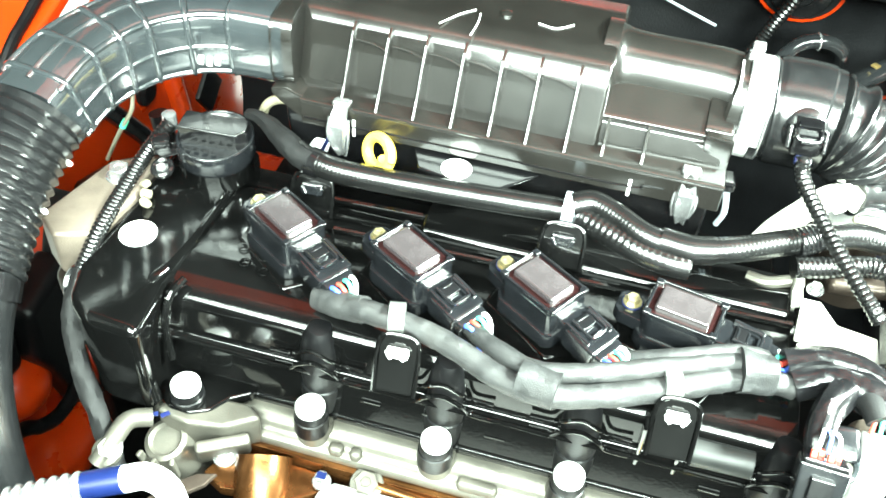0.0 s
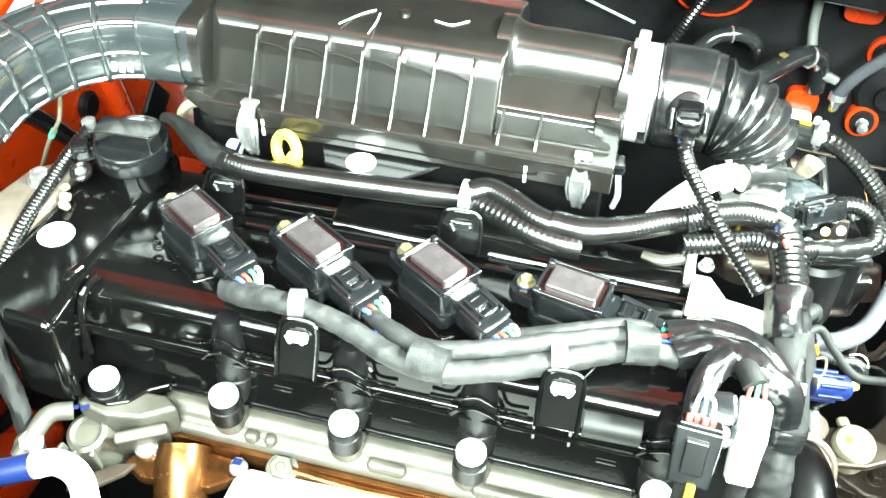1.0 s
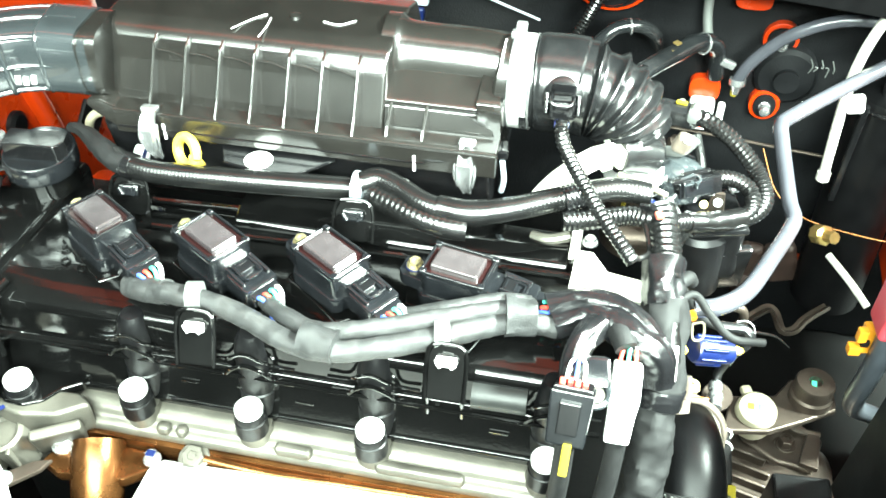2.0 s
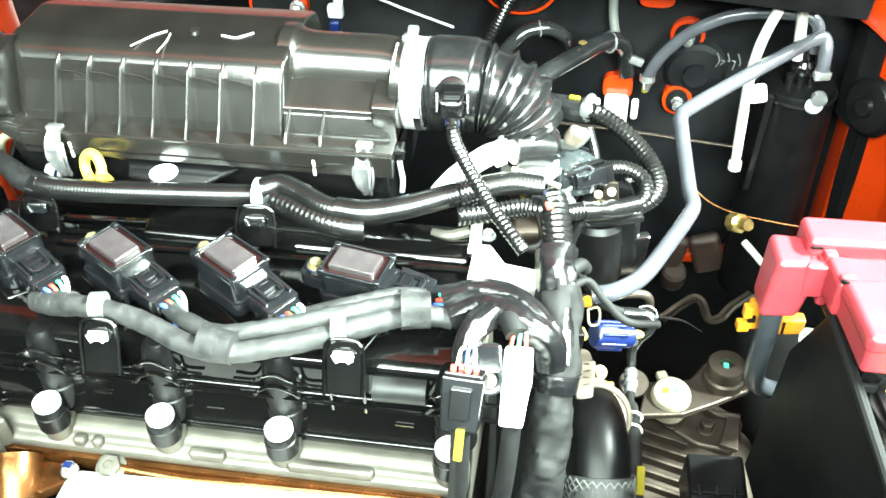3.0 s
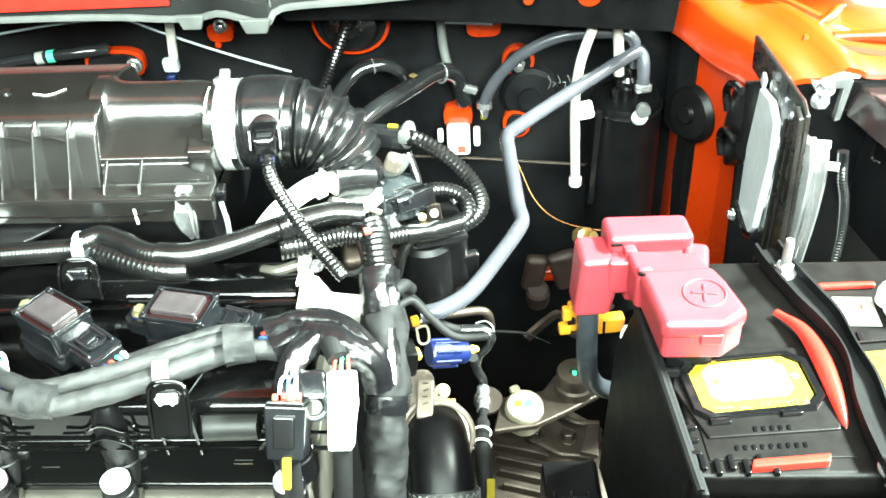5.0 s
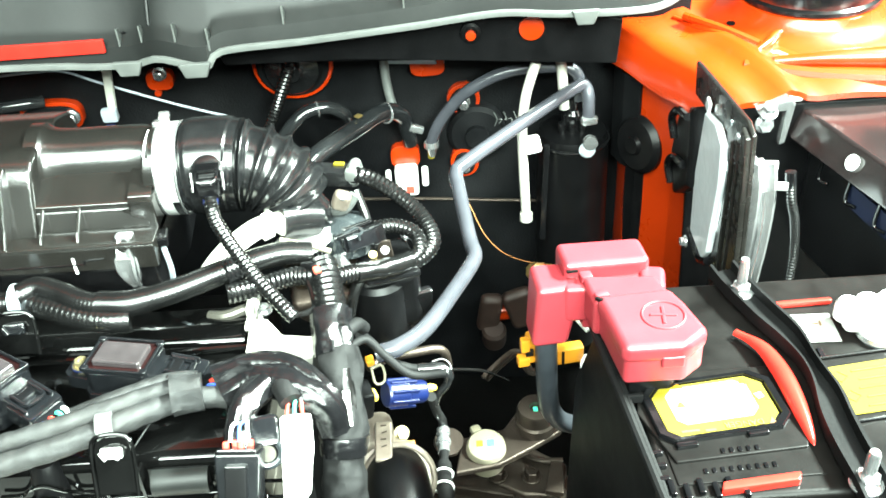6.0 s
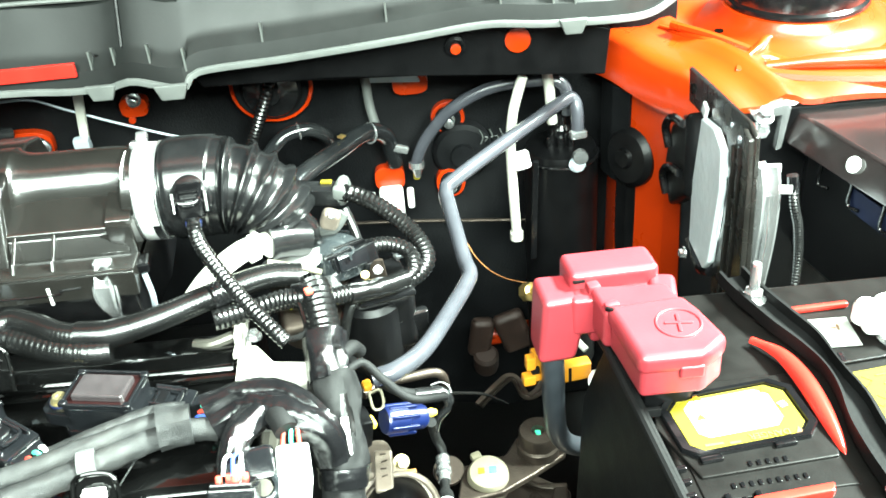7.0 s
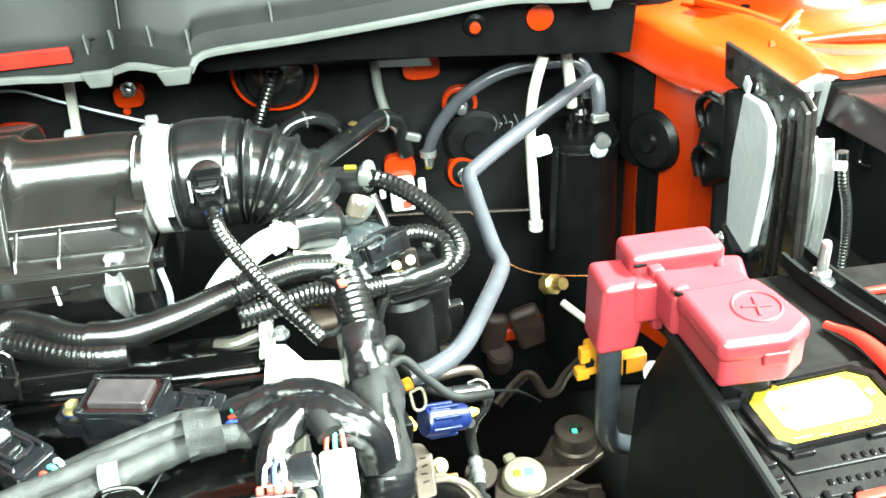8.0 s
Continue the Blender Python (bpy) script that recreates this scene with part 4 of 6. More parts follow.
# ---- air box ----
ab = thing("air_filter_box", (130, 110, -30), "dark grey-brown plastic air filter box with ribbed front", "air filter box")
lower = prism([(66, 18), (74, -20), (150, -30), (190, -20), (196, 30), (66, 30)], "x", -8, 276, 4, 3)
part("lower_case", lower, PLASTIC, ab)
part("flange", prism([(60, 21), (60, 39), (62, 40.5), (74, 40.5), (200, 42), (200, 22)], "x", 6, 281, 1.2, 2), BOXPLASTIC, ab)
part("flange_wing", prism([(-16, 42), (-6, 44), (9, 39), (9, 20), (4, 21), (-11, 32), (-17, 38)], "y", 64, 82, 2, 2), BOXPLASTIC, ab)
part("inlet_socket", tube([(-17, 91, 66), (-10, 91.4, 66), (-3, 92, 66)], 24.8, 40, 3, shape=lambda a: (abs(math.cos(a)) ** 5 + abs(math.sin(a)) ** 5) ** (-1 / 5)), BOXPLASTIC, ab)
part("flange_lip", tube([(6, 60.5, 40), (140, 60.5, 40), (281, 60.5, 40.5)], 1.0, 8), BOXPLASTIC, ab)
lid = prism([(72, 32), (77, 44), (88.5, 68.5), (91.5, 75), (96, 81), (102.5, 85.6), (112, 88.2), (160, 88), (186, 80), (196, 60), (196, 34)], "x", -12, 200, 3, 3)
cutp = bmesh.ops.bisect_plane(lid, geom=lid.verts[:] + lid.edges[:] + lid.faces[:], plane_co=(16, 90, 88), plane_no=(-0.53, -0.77, 0.35), clear_outer=True)
edge = [g for g in cutp["geom_cut"] if isinstance(g, bmesh.types.BMEdge)]
bmesh.ops.contextual_create(lid, geom=edge)
part("lid", lid, BOXPLASTIC, ab)
part("lid_end", prism([(79, 32), (79, 42), (84.5, 54.5), (91, 56), (114, 68), (150, 72), (186, 58), (196, 34)], "x", 198, 276, 1.5, 2), BOXPLASTIC, ab)
part("shelf", prism([(84.5, 55), (85, 58), (87, 59), (118, 72), (118, 66), (90, 54)], "x", 199, 264, 0.6, 2), BOXPLASTIC, ab)
part("shelf_step", prism([(86, 44), (86.5, 61), (90, 63), (116, 73), (116, 60), (94, 44)], "x", 262, 279, 1.2, 2), BOXPLASTIC, ab)
part("outlet", tube([(190, 134, 64), (225, 134, 64), (262, 133.5, 64), (280, 131, 63)], lambda s, u: 24.8 + 5 * math.exp(-max(0.0, s - 9) / 4), 56, 1.5), BOXPLASTIC, ab)
part("collar", tube([(274, 126, 61), (284, 125, 60.5)], lambda s, u: 29.5 + min(2.0, s), 56, 1), BOXPLASTIC, ab)
for x in (33, 57, 82, 107, 132, 156, 181):
    part("rib", prism([(62, 40), (70, 50), (89, 80), (97, 84), (97, 80), (76, 40)], "x", x - 1.1, x + 1.1, 0.5, 1), BOXPLASTIC, ab)
for x in (204, 229):
    part("rib", prism([(66, 40), (70, 46), (84.5, 57), (92, 57), (92, 40)], "x", x - 1.2, x + 1.2, 0.5, 1), BOXPLASTIC, ab)
part("flange_seam", tube([(8, 59.6, 27), (150, 59.6, 27), (226, 59.6, 27), (232, 59.4, 30), (246, 59.4, 31)], 0.7, 6, 2), PLASTIC, ab)
for k in range(6):
    x = 46 + 24.5 * k
    part("tie", tube([(x - 11, 88.5, 75), (x, 88.5, 74), (x + 11, 86.5, 71.5)], 0.8, 8, 3), BOXPLASTIC, ab)
part("corner", prism([(263, 82), (281, 80), (281, 112), (263, 112)], "z", 34, 61, 1.6, 2), BOXPLASTIC, ab)
part("corner_web", prism([(244, 86), (266, 82), (266, 90), (246, 92)], "z", 38, 54, 2, 2), BOXPLASTIC, ab)
part("catch", box((283, 76, 34), (9, 14, 8), (0, 0, 8), 2), PLASTIC, ab)
part("catch", tube([(284, 70, 30), (286, 68, 16), (284, 72, 2)], 2, 8), FOIL, ab)
part("tray_plate", prism([(82, 66), (92, 44), (140, 34), (168, 62), (168, 72), (82, 72)], "z", 16, 19, 1.2), PLASTIC, ab)
part("paint_dot", lathe([(10, 0), (10, 0.6), (9, 0.9), (0, 0.9)], (116, 50, 19), n=28), CHALK, ab, "round white paint dot")
for x in (43, 225):
    part("mark", box((x, 60, 26), (2, 1.2, 13), bev=0.3), CHALK, ab, "white line mark")
for pts in (((86, 104, 88.6), (96, 120, 88.6), (104, 128, 88.6)), ((108, 98, 88.2), (109, 112, 88.6), (108, 124, 88.6)), ((146, 126, 88.6), (158, 124, 88.6), (168, 132, 88.6))):
    part("mark", tube(pts, 0.5, 6, 2), CHALK, ab, "white paint stroke")
part("stud", lathe([(4, 0), (4, 2), (2, 3), (0, 3)], (124, 130, 87.5), n=16), BOXPLASTIC, ab)
part("seam", tube([(276, 100, 84), (276, 110, 89), (276, 124, 91)], 0.8, 6, 2), CHALK, ab, "white paint stroke")


def spring_clip(x, y, z):
    ob = thing("spring_clip", (x, y, z - 30), "bright zinc spring clip on the airbox flange", "spring clip", "airbox clips")
    part("strap", tube([(x, y + 8, z + 9), (x, y + 2, z + 10), (x, y - 4, z + 5), (x, y - 7, z - 4), (x, y - 6, z - 15), (x + 1, y - 1, z - 27)], lambda s, u: 3.6 + 1.9 * math.sin(math.pi * u) ** 2 - 0.8 * u, 14, 2, shape=lambda a: 1.2 if abs(math.sin(a)) > 0.55 else 0.34), STEEL, ob)
    part("hook", box((x, y + 3, z + 12), (12, 8, 4), (-10, 0, 0), 1.8, 3), STEEL, ob)
    part("lever", box((x, y - 8, z - 4), (10, 3, 12), (8, 0, 0), 1), STEEL, ob)
    for dx in (-6.5, 6.5):
        part("side_wire", tube([(x + dx, y - 4, z + 4), (x + dx * 1.1, y - 7, z - 8), (x + dx * 0.8, y - 4, z - 20)], 0.9, 8, 2), STEEL, ob)


spring_clip(35, 58, 32)
spring_clip(260, 66, 30)

dip = thing("dipstick_handle", (65, 46, 0), "yellow plastic ring handle of the oil dipstick", "dipstick")
part("ring", tube([(65 + 11.5 * math.cos(a), 46, 22 + 10 * math.sin(a)) for a in [2 * math.pi * k / 16 for k in range(17)]], 3.6, 10, 2, cap=False), YELLOW, dip)
for v in dip.children[0].data.vertices:
    p = v.co.copy()
    v.co = turn(-20, 0, -34).to_3x3() @ (p - Vector((0, 0, 0.022))) + Vector((0, 0, 0.022))
part("stalk", tube([(66, 50, 14), (67, 54, 8), (68, 57, 2)], 3.2, 8), YELLOW, dip)

tagc = thing("sensor_plug", (18, 72, -22), "white sensor plug with a blue stripe under the airbox", "sensor")
part("body", box((14, 74, -4), (13, 10, 30), (0, 24, 0), 2.5, 3), WHITE, tagc)
part("stripe", box((17, 68.8, -4), (2.6, 1.2, 27), (0, 24, 0), 0.4), BLUE, tagc, "blue stripe")
elbow = solo("vent_elbow", tube([(-34, 82, -6), (-31, 82, 8), (-25, 82, 16), (-16, 82, 20), (-6, 82, 19)], 3.4, 14, 2), AGED, (-20, 78, 2), "cream plastic vent elbow beside the oil cap", "pipe")

vac = thing("vacuum_line", (-182, 98, -92), "thin pale vacuum line with a green band", "pipe")
part("tube", tube([(-142, 106, 4), (-148, 102, -20), (-147, 94, -30), (-153, 87, -42), (-164, 90, -60), (-182, 98, -90)], 1.7, 10, 2), AGED, vac)
part("band", tube([(-150.5, 90, -37), (-153.5, 87, -43)], 2.4, 12, 2), GREENINK, vac, "green band")

# ---- intake duct on the far side of the box ----
duct = thing("intake_duct", (-110, 60, -20), "grey-black ribbed intake duct curving into the airbox", "air duct")
LINE = [(-8, 91, 66), (-42, 90, 66), (-74, 82, 65), (-101, 62, 64), (-118, 36, 62), (-127, 8, 59), (-132, -22, 51)]
sq = lambda a: (abs(math.cos(a)) ** 5 + abs(math.sin(a)) ** 5) ** (-1 / 5)
part("shell", tube(LINE, 24.6, 40, 4, shape=sq), DUCT, duct)
dl_line = spline(LINE, 1.0)
for at in ((-46, 90), (-80, 80), (-103, 60), (-117, 40), (-125, 16), (-130, -8)):
    i = min(range(3, len(dl_line) - 3), key=lambda j: (dl_line[j].x - at[0]) ** 2 + (dl_line[j].y - at[1]) ** 2)
    q = dl_line[i]
    d = (dl_line[min(i + 2, len(dl_line) - 1)] - dl_line[i - 2]).normalized()
    part("rib", tube([q - d * 2.4, q + d * 2.4], lambda s, u: 24.9 + 1.6 * math.sin(math.pi * u) ** 0.6, 40, 0.8, shape=sq), DUCT, duct)
for a in (0.785, 0.0, -0.785, -1.5708, -2.3):
    pts = []
    for i in range(16, len(dl_line) - 6, 12):
        q = dl_line[i]
        d = (dl_line[min(i + 2, len(dl_line) - 1)] - dl_line[i - 2]).normalized()
        up = (Vector((0, 0, 1)) - d * d.z).normalized()
        s2 = d.cross(up)
        pts.append(q + (up * math.cos(a) + s2 * math.sin(a)) * 24.3 * sq(a))
    part("long_rib", tube(pts, 2.1, 10, 3), DUCT, duct)
part("collar", tube([(-44, 90, 66), (-30, 90.6, 66), (-16, 91, 66)], 26, 40, 4, shape=sq), DUCT, duct)
for k in range(4):
    part("mark", box((-68 + 5.6 * k, 59.2 + 1.15 * k, 54 + (k % 2)), (3.6, 1.0, 7), (0, 10, 12), 0.4), CHALK, duct, "white stencilled bar")
part("bellows", ribbed([(-132, -18, 50), (-136, -44, 37), (-136, -76, 20), (-130, -112, 2)], 30, 7.4, 2.6, 40), RUBBER, duct, "black concertina rubber hose")
part("hose", tube([(-130, -110, 2), (-125, -136, -20), (-117, -160, -50), (-108, -178, -100), (-100, -186, -170)], lambda s, u: 26 - 4 * u, 28), RUBBER, duct)
part("band", tube([(-130, -113, 0), (-128, -123, -8)], 28, 28, 3), PLASTIC, duct)
for c in ((-107, -36, 30), (-107, -68, 18), (-97, -170, -60)):
    part("mould_mark", lathe([(2.2, 0), (2.2, 1.5), (0, 2)], c, (-30, 40, 0), 12), CHALK, duct, "small white dot")
part("hose_end", box((-82, -196, -150), (30, 26, 40), (20, 0, 20), 4), PLASTIC, duct)

mount = thing("engine_mount", (-115, -10, -120), "pale cast aluminium engine mount arm", "engine mount")
part("arm", prism([(-134, -44), (-116, -58), (-94, -50), (-84, -10), (-90, 34), (-118, 20)], "z", -48, -12, 3, 3), CASTTAN, mount)
part("foot", box((-116, -20, -90), (40, 60, 60), bev=10, seg=3), DULLALU, mount)
part("bolt", bolt_mesh((-104, 6, -12), 7, 8), STEEL, mount)
for x, y, z, r in ((-79, -5, -12, 20), (-83, 2, -10, -30), (-76, -12, -13, 50)):
    part("lug", box((x, y, z), (8, 6, 5), (10, r, r), 1.8, 3), AGED, mount, "pale cast lug")

pipe_l = thing("coolant_pipe", (10, -196, -40), "pale metal pipe with a blue band below the engine", "pipe")
part("bellows", ribbed([(-64, -206, -66), (-44, -199, -58), (-23, -192, -51)], 8.6, 7, 1.8, 18), STEEL, pipe_l)
part("band", tube([(-23, -192, -51), (-2, -185, -45)], 7.8, 18), BLUE, pipe_l, "blue rubber band")
part("bend", tube([(-3, -185.4, -45.2), (10, -181, -43), (22, -182, -50), (28, -190, -66), (28, -200, -100)], 7.5, 20), WHITE, pipe_l)

# ---- outlet hose, clamp and air sensor ----
oh = thing("intake_hose", (340, 120, 20), "black rubber intake hose with deep concertina folds", "intake hose")
part("cuff", tube([(288, 124, 60), (318, 124, 61), (336, 123, 60)], lambda s, u: (31.4 if s < 12 else 33.6 if s < 15 else 34.4 if s < 42 else 33.2), 48, 1.5), RUBBER, oh)
part("bellows", tube([(330, 123.5, 60), (344, 123, 58), (356, 122, 51.5), (364, 121.5, 42), (368, 121, 32)], lambda s, u: 28.6 - 5.5 * u ** 2 + 4.6 * (0.5 + 0.5 * math.cos(2 * math.pi * s / 8.6)) ** 3, 48, 0.7), RUBBER, oh)
part("collar", tube([(367, 124, 36), (374, 125, 16), (378, 124, -6)], lambda s, u: 19 - (1.5 if 4 < s < 18 else 0), 32), RUBBER, oh)
band = part("clamp", tube([(282, 124.5, 60), (296, 124, 60)], 33.0, 56, 2), BOLTCAP, oh, "bright wide hose clamp")
for x in (281.6, 296.2):
    part("edge", ring((x, 124.3, 60), 32.8, 0.8, (0, 90, 0), 56, 8), STEEL, band)
for k in range(9):
    a = math.radians(196 + 3.4 * k)
    part("notch", box((293, 124.3 + 33.4 * math.cos(a), 60 + 33.4 * math.sin(a)), (5, 1.1, 1.4), (math.degrees(a), 0, 0), 0.3), MATT, band)
part("buckle", box((281, 131, 91), (6, 10, 7), (-14, 0, 0), 1.5), STEEL, band)
part("clamp_screw", box((284, 140, 93), (8, 7, 5), (30, 0, 0), 1.5), STEEL, oh)
part("clamp", tube([(379.5, 117.5, -3), (380.5, 116.5, -9)], 23.2, 32, 3), STEEL, oh)
part("clamp_screw", lathe([(5, 0), (5, 16), (3, 17), (0, 17)], (398, 96, -6), (90, 0, 20), 14), STEEL, oh)
part("paint_dot", lathe([(3, 0), (3, 0.6), (0, 0.8)], (317, 117, 93.5), (12, 0, 0), 14), GREENINK, oh, "green paint dot")
part("mark", tube([(362, 106, 34), (370, 103, 32), (378, 105, 30)], 1.0, 6, 2), LABEL, oh, "yellow paint stroke")

maf = thing("air_flow_sensor", (320, 94, 50), "black air flow sensor plug in the intake hose", "sensor")
part("socket", lathe([(17, 0), (16.6, 4), (14.5, 9), (10, 12.5), (0, 14)], (319, 101, 68), (50, 0, 0), 32), RUBBER, maf)
part("plug", box((320, 87, 69), (18, 18, 15), (0, 0, 4), 2.5), PLASTIC, maf)
part("plug_head", box((320, 88, 78), (14, 10, 6), (0, 0, 4), 1.5), PLASTIC, maf)
part("latch_loop", tube([(313, 92, 80), (313, 80, 77), (315, 77, 75), (325, 77, 75), (327, 80, 77), (327, 92, 80)], 1.3, 8, 1.5), PLASTIC, maf)
part("latch", box((320, 79, 73), (9, 5, 6), (56, 0, 4), 1.2), PLASTIC, maf)
part("guide", box((309.5, 84, 71), (3, 14, 9), (60, 0, 4), 1), PLASTIC, maf)
part("guide", box((330.5, 84, 71), (3, 14, 9), (60, 0, 4), 1), PLASTIC, maf)
part("lock", box((321, 77, 60), (10, 5, 4), (30, 0, 4), 1), BLUE, maf, "blue lock tab")
part("loom", ribbed([(321, 78, 62), (322, 72, 56), (326, 62, 52), (338, 44, 44), (356, 22, 32), (372, 6, 22), (378, 2, 16)], 5, 3.4, 0.8, 12), LOOM, maf)
part("tail", tube([(376, 4, 17), (384, 12, 12), (388, 24, 10), (380, 50, 22)], 2.0, 8), LOOM, maf)

# ---- throttle body and intake ----
tb = thing("throttle_valve", (405, 100, -80), "dark throttle unit with plugs below the intake hose", "throttle body")
part("bore", lathe([(27, -60), (28, -20), (30, -14)], (382, 114, 0), (0, 0, 0), 32), DULLALU, tb)
part("flange", box((394, 104, -30), (70, 62, 12), (0, 0, 8), 5, 3), DULLALU, tb)
part("motor", lathe([(22, 0), (22, 50), (19, 54), (0, 54)], (424, 92, -74), (0, 0, 0), 28), MATT, tb)
part("gear_case", box((428, 104, -40), (46, 52, 50), (0, 0, 14), 7, 3), MATT, tb)
part("gear_lid", box((432, 98, -14), (40, 46, 5), (0, 0, 14), 2), PLASTIC, tb)
for x, y in ((414, 86), (448, 92), (418, 120), (446, 126)):
    part("bolt", bolt_mesh((x, y, -12), 3.4, 4.5), STEEL, tb)
pl = part("plug", box((414, 94, 11), (24, 16, 13), (-20, 0, 30), 2.2), COILBODY, tb, "grey-black wire plug")
part("latch_loop", tube([(404, 88, 19), (414, 93, 20.5), (417, 89, 18.5), (407, 84, 17)], 1.1, 8, 1.5), DUCT, pl)
part("shell", box((424, 101, 10), (12, 18, 15), (-20, 0, 30), 2), PLASTIC, pl)
for k in range(4):
    part("key", box((405 + 5 * k, 84 + 2.6 * k, 12), (2, 3, 11), (-20, 0, 30), 0.6), COILBODY, pl)
part("dome", lathe([(20, 0), (20, 12), (17, 18), (9, 21), (0, 21.5)], (404, 112, -6), (0, 0, 0), 32), DUCT, tb, "grey domed valve cap")
for k in range(7):
    part("flute", box((396 + 3.2 * k, 94 - 1.4 * k, 14 + 0.6 * k), (2, 3, 5), (0, 0, 20), 0.7), DUCT, tb)
part("worm_clamp", tube([(372, 106, 8), (374, 105, 1)], 22, 40, 3), BOLTCAP, tb, "perforated steel hose clamp")
for k in range(16):
    a = math.pi * (1.05 + 0.75 * k / 15)
    part("slot", box((373 + 22.2 * math.cos(a), 105.5 + 22.2 * math.sin(a), 4.5), (1.8, 1.2, 4.4), (0, 0, math.degrees(a) + 90), 0.3), MATT, tb)
part("elbow", tube([(392, 128, 12), (404, 120, 20), (412, 122, 30)], 4, 12), TRIM, tb)
part("nipple", lathe([(5, 0), (5, 6), (7, 7), (7, 11), (4, 13), (0, 13)], (396, 138, 6), (10, 30, 0), 16), DULLALU, tb)
part("lever", tube([(362, 76, 26), (380, 75, 21), (396, 74, 15)], 2.0, 10, 2), AGED, tb, "pale throttle lever")
part("cast_boss", box((403, 112, 32), (13, 10, 16), (10, 20, 0), 4, 3), CASTTAN, tb)
part("boss_bolt", bolt_mesh((405, 108, 38), 2.6, 3, (30, 0, 0)), STEEL, tb)
part("bolt", bolt_mesh((423, 91, -2), 2.2, 2.4, (60, 0, 0)), BRASS, tb)
part("bolt", bolt_mesh((432, 91, 1), 2.4, 2.4, (60, 0, 0)), STEEL, tb)
part("side_bracket", prism([(424, -12), (438, -10), (436, 8), (428, 8)], "y", 92, 95, 1), DULLALU, tb)
part("thin_wire", tube([(372, 80, 20), (384, 66, 14), (392, 52, 18), (394, 40, 20)], 1.3, 8), LOOM, tb)
part("thin_wire", tube([(369, 92, -10), (369, 90, -24), (372, 86, -44)], 1.6, 8), LABEL, tb, "yellow wire")
part("blue_cap", lathe([(4, 0), (4, 5), (0, 6)], (386, 70, 6), (0, 0, 0), 12), BLUE, tb)
part("plug_rib", box((408, 90, 18), (22, 4, 3), (-20, 0, 30), 1), PLASTIC, tb)
part("plug_rib", box((414, 98, 19), (22, 4, 3), (-20, 0, 30), 1), PLASTIC, tb)
part("side_plate", box((448, 90, -56), (30, 8, 44), (10, 0, 18), 3), PLASTIC, tb)
part("bolt", bolt_mesh((426, 100, -66), 4, 5, (60, 0, 0)), STEEL, tb)
part("port", box((396, 148, 32), (30, 16, 14), (0, 0, -10), 3), RUBBER, tb)
part("port_seal", ring((411, 148, 33), 8, 3, (90, 0, 70), 24, 10), TRIM, tb)
part("tie", box((400, 150, 40), (8, 4, 2), (0, 0, -10), 0.6), LABEL, tb, "yellow paint stroke")

loop = thing("throttle_loom", (440, 110, -10), "black corrugated loom looping round the throttle body", "wiring harness")
part("loom", ribbed([(404, 146, 32), (418, 140, 34), (438, 134, 24), (458, 126, 6), (466, 110, -6), (456, 94, -10), (436, 82, -6), (414, 66, 2), (398, 50, 10)], 6.5, 3.6, 0.9, 12), LOOM, loop)
part("loom", ribbed([(424, 100, 14), (440, 108, 10), (454, 108, 2), (456, 96, -6), (444, 86, -8)], 6, 3.6, 0.9, 12), LOOM, loop)
part("tape", taped([(450, 90, -8), (434, 78, -5), (412, 64, 2)], 6.9), LOOM, loop)
part("tie", box((410, 144, 36), (10, 16, 10), (0, 0, -10), 3), TRIM, loop)
part("branch", tube([(420, 76, -2), (410, 66, -14), (404, 60, -34)], 4, 10), LOOM, loop)
part("branch", tube([(412, 128, 30), (418, 120, 14), (420, 112, 6)], 3.4, 10), LOOM, loop)

wp = thing("breather_pipe", (345, 110, 0), "cream curved plastic breather pipe", "pipe")
part("pipe", tube([(310, 54, 10), (317, 60, 18), (328, 68, 26), (346, 86, 30), (364, 100, 27)], lambda s, u: 6.2 + 1.6 * u, 24, shape=lambda a: (abs(math.cos(a) * 1.35) ** 5 + abs(math.sin(a)) ** 5) ** (-1 / 5)), CREAM, wp)
part("sleeve", box((360, 96, 29), (12, 22, 15), (0, 8, 44), 2.5), CREAM, wp)
part("cuff", tube([(360, 95, 29), (372, 102, 26), (384, 109, 20)], lambda s, u: 12.5 if s > 3 else 13.2, 24), RUBBER, wp, "glossy black rubber cuff")
part("tab", box((352, 84, 26), (9, 9, 3), (10, 0, 40), 1), CREAM, wp)
part("hole", lathe([(1.8, 0), (1.8, 0.5), (0, 0.5)], (351, 82, 27.6), (10, 0, 40), 12), MATT, wp)
part("yellow_line", tube([(362, 108, 36), (368, 102, 37), (374, 96, 33)], 1.1, 8), LABEL, wp, "yellow paint line")
part("clip", box((354, 88, 38), (8, 6, 4), (0, 0, 24), 1), WHITE, wp)

# ---- cream bracket ----
br = thing("cream_bracket", (365, 20, -60), "cream painted steel bracket beside the coils", "bracket")
part("plate", prism([(340, 4), (342, 33), (353, 33), (364, 20), (388, 17), (390, 2)], "z", -3, 0, 1.2, m=Matrix.Translation((365, 18, -12)) @ turn(20, 0, 0) @ Matrix.Translation((-365, -18, 0))), CREAM, br)
part("face", prism([(342, -18), (390, -18), (390, -54), (348, -54)], "y", 2, 5, 1.2), CREAM, br)
part("arm", prism([(337, 30), (344, 32), (344, 66), (337, 64)], "z", -16, -12, 1), CREAM, br)
part("upright", box((340, 52, -22), (6, 22, 34), bev=1.5), CREAM, br)
part("lip", tube([(310, 50, -16), (322, 46, -14), (336, 50, -12)], 4, 10), ALUMINIUM, br)
part("bolt", bolt_mesh((350, 44, -10), 4, 5), STEEL, br)

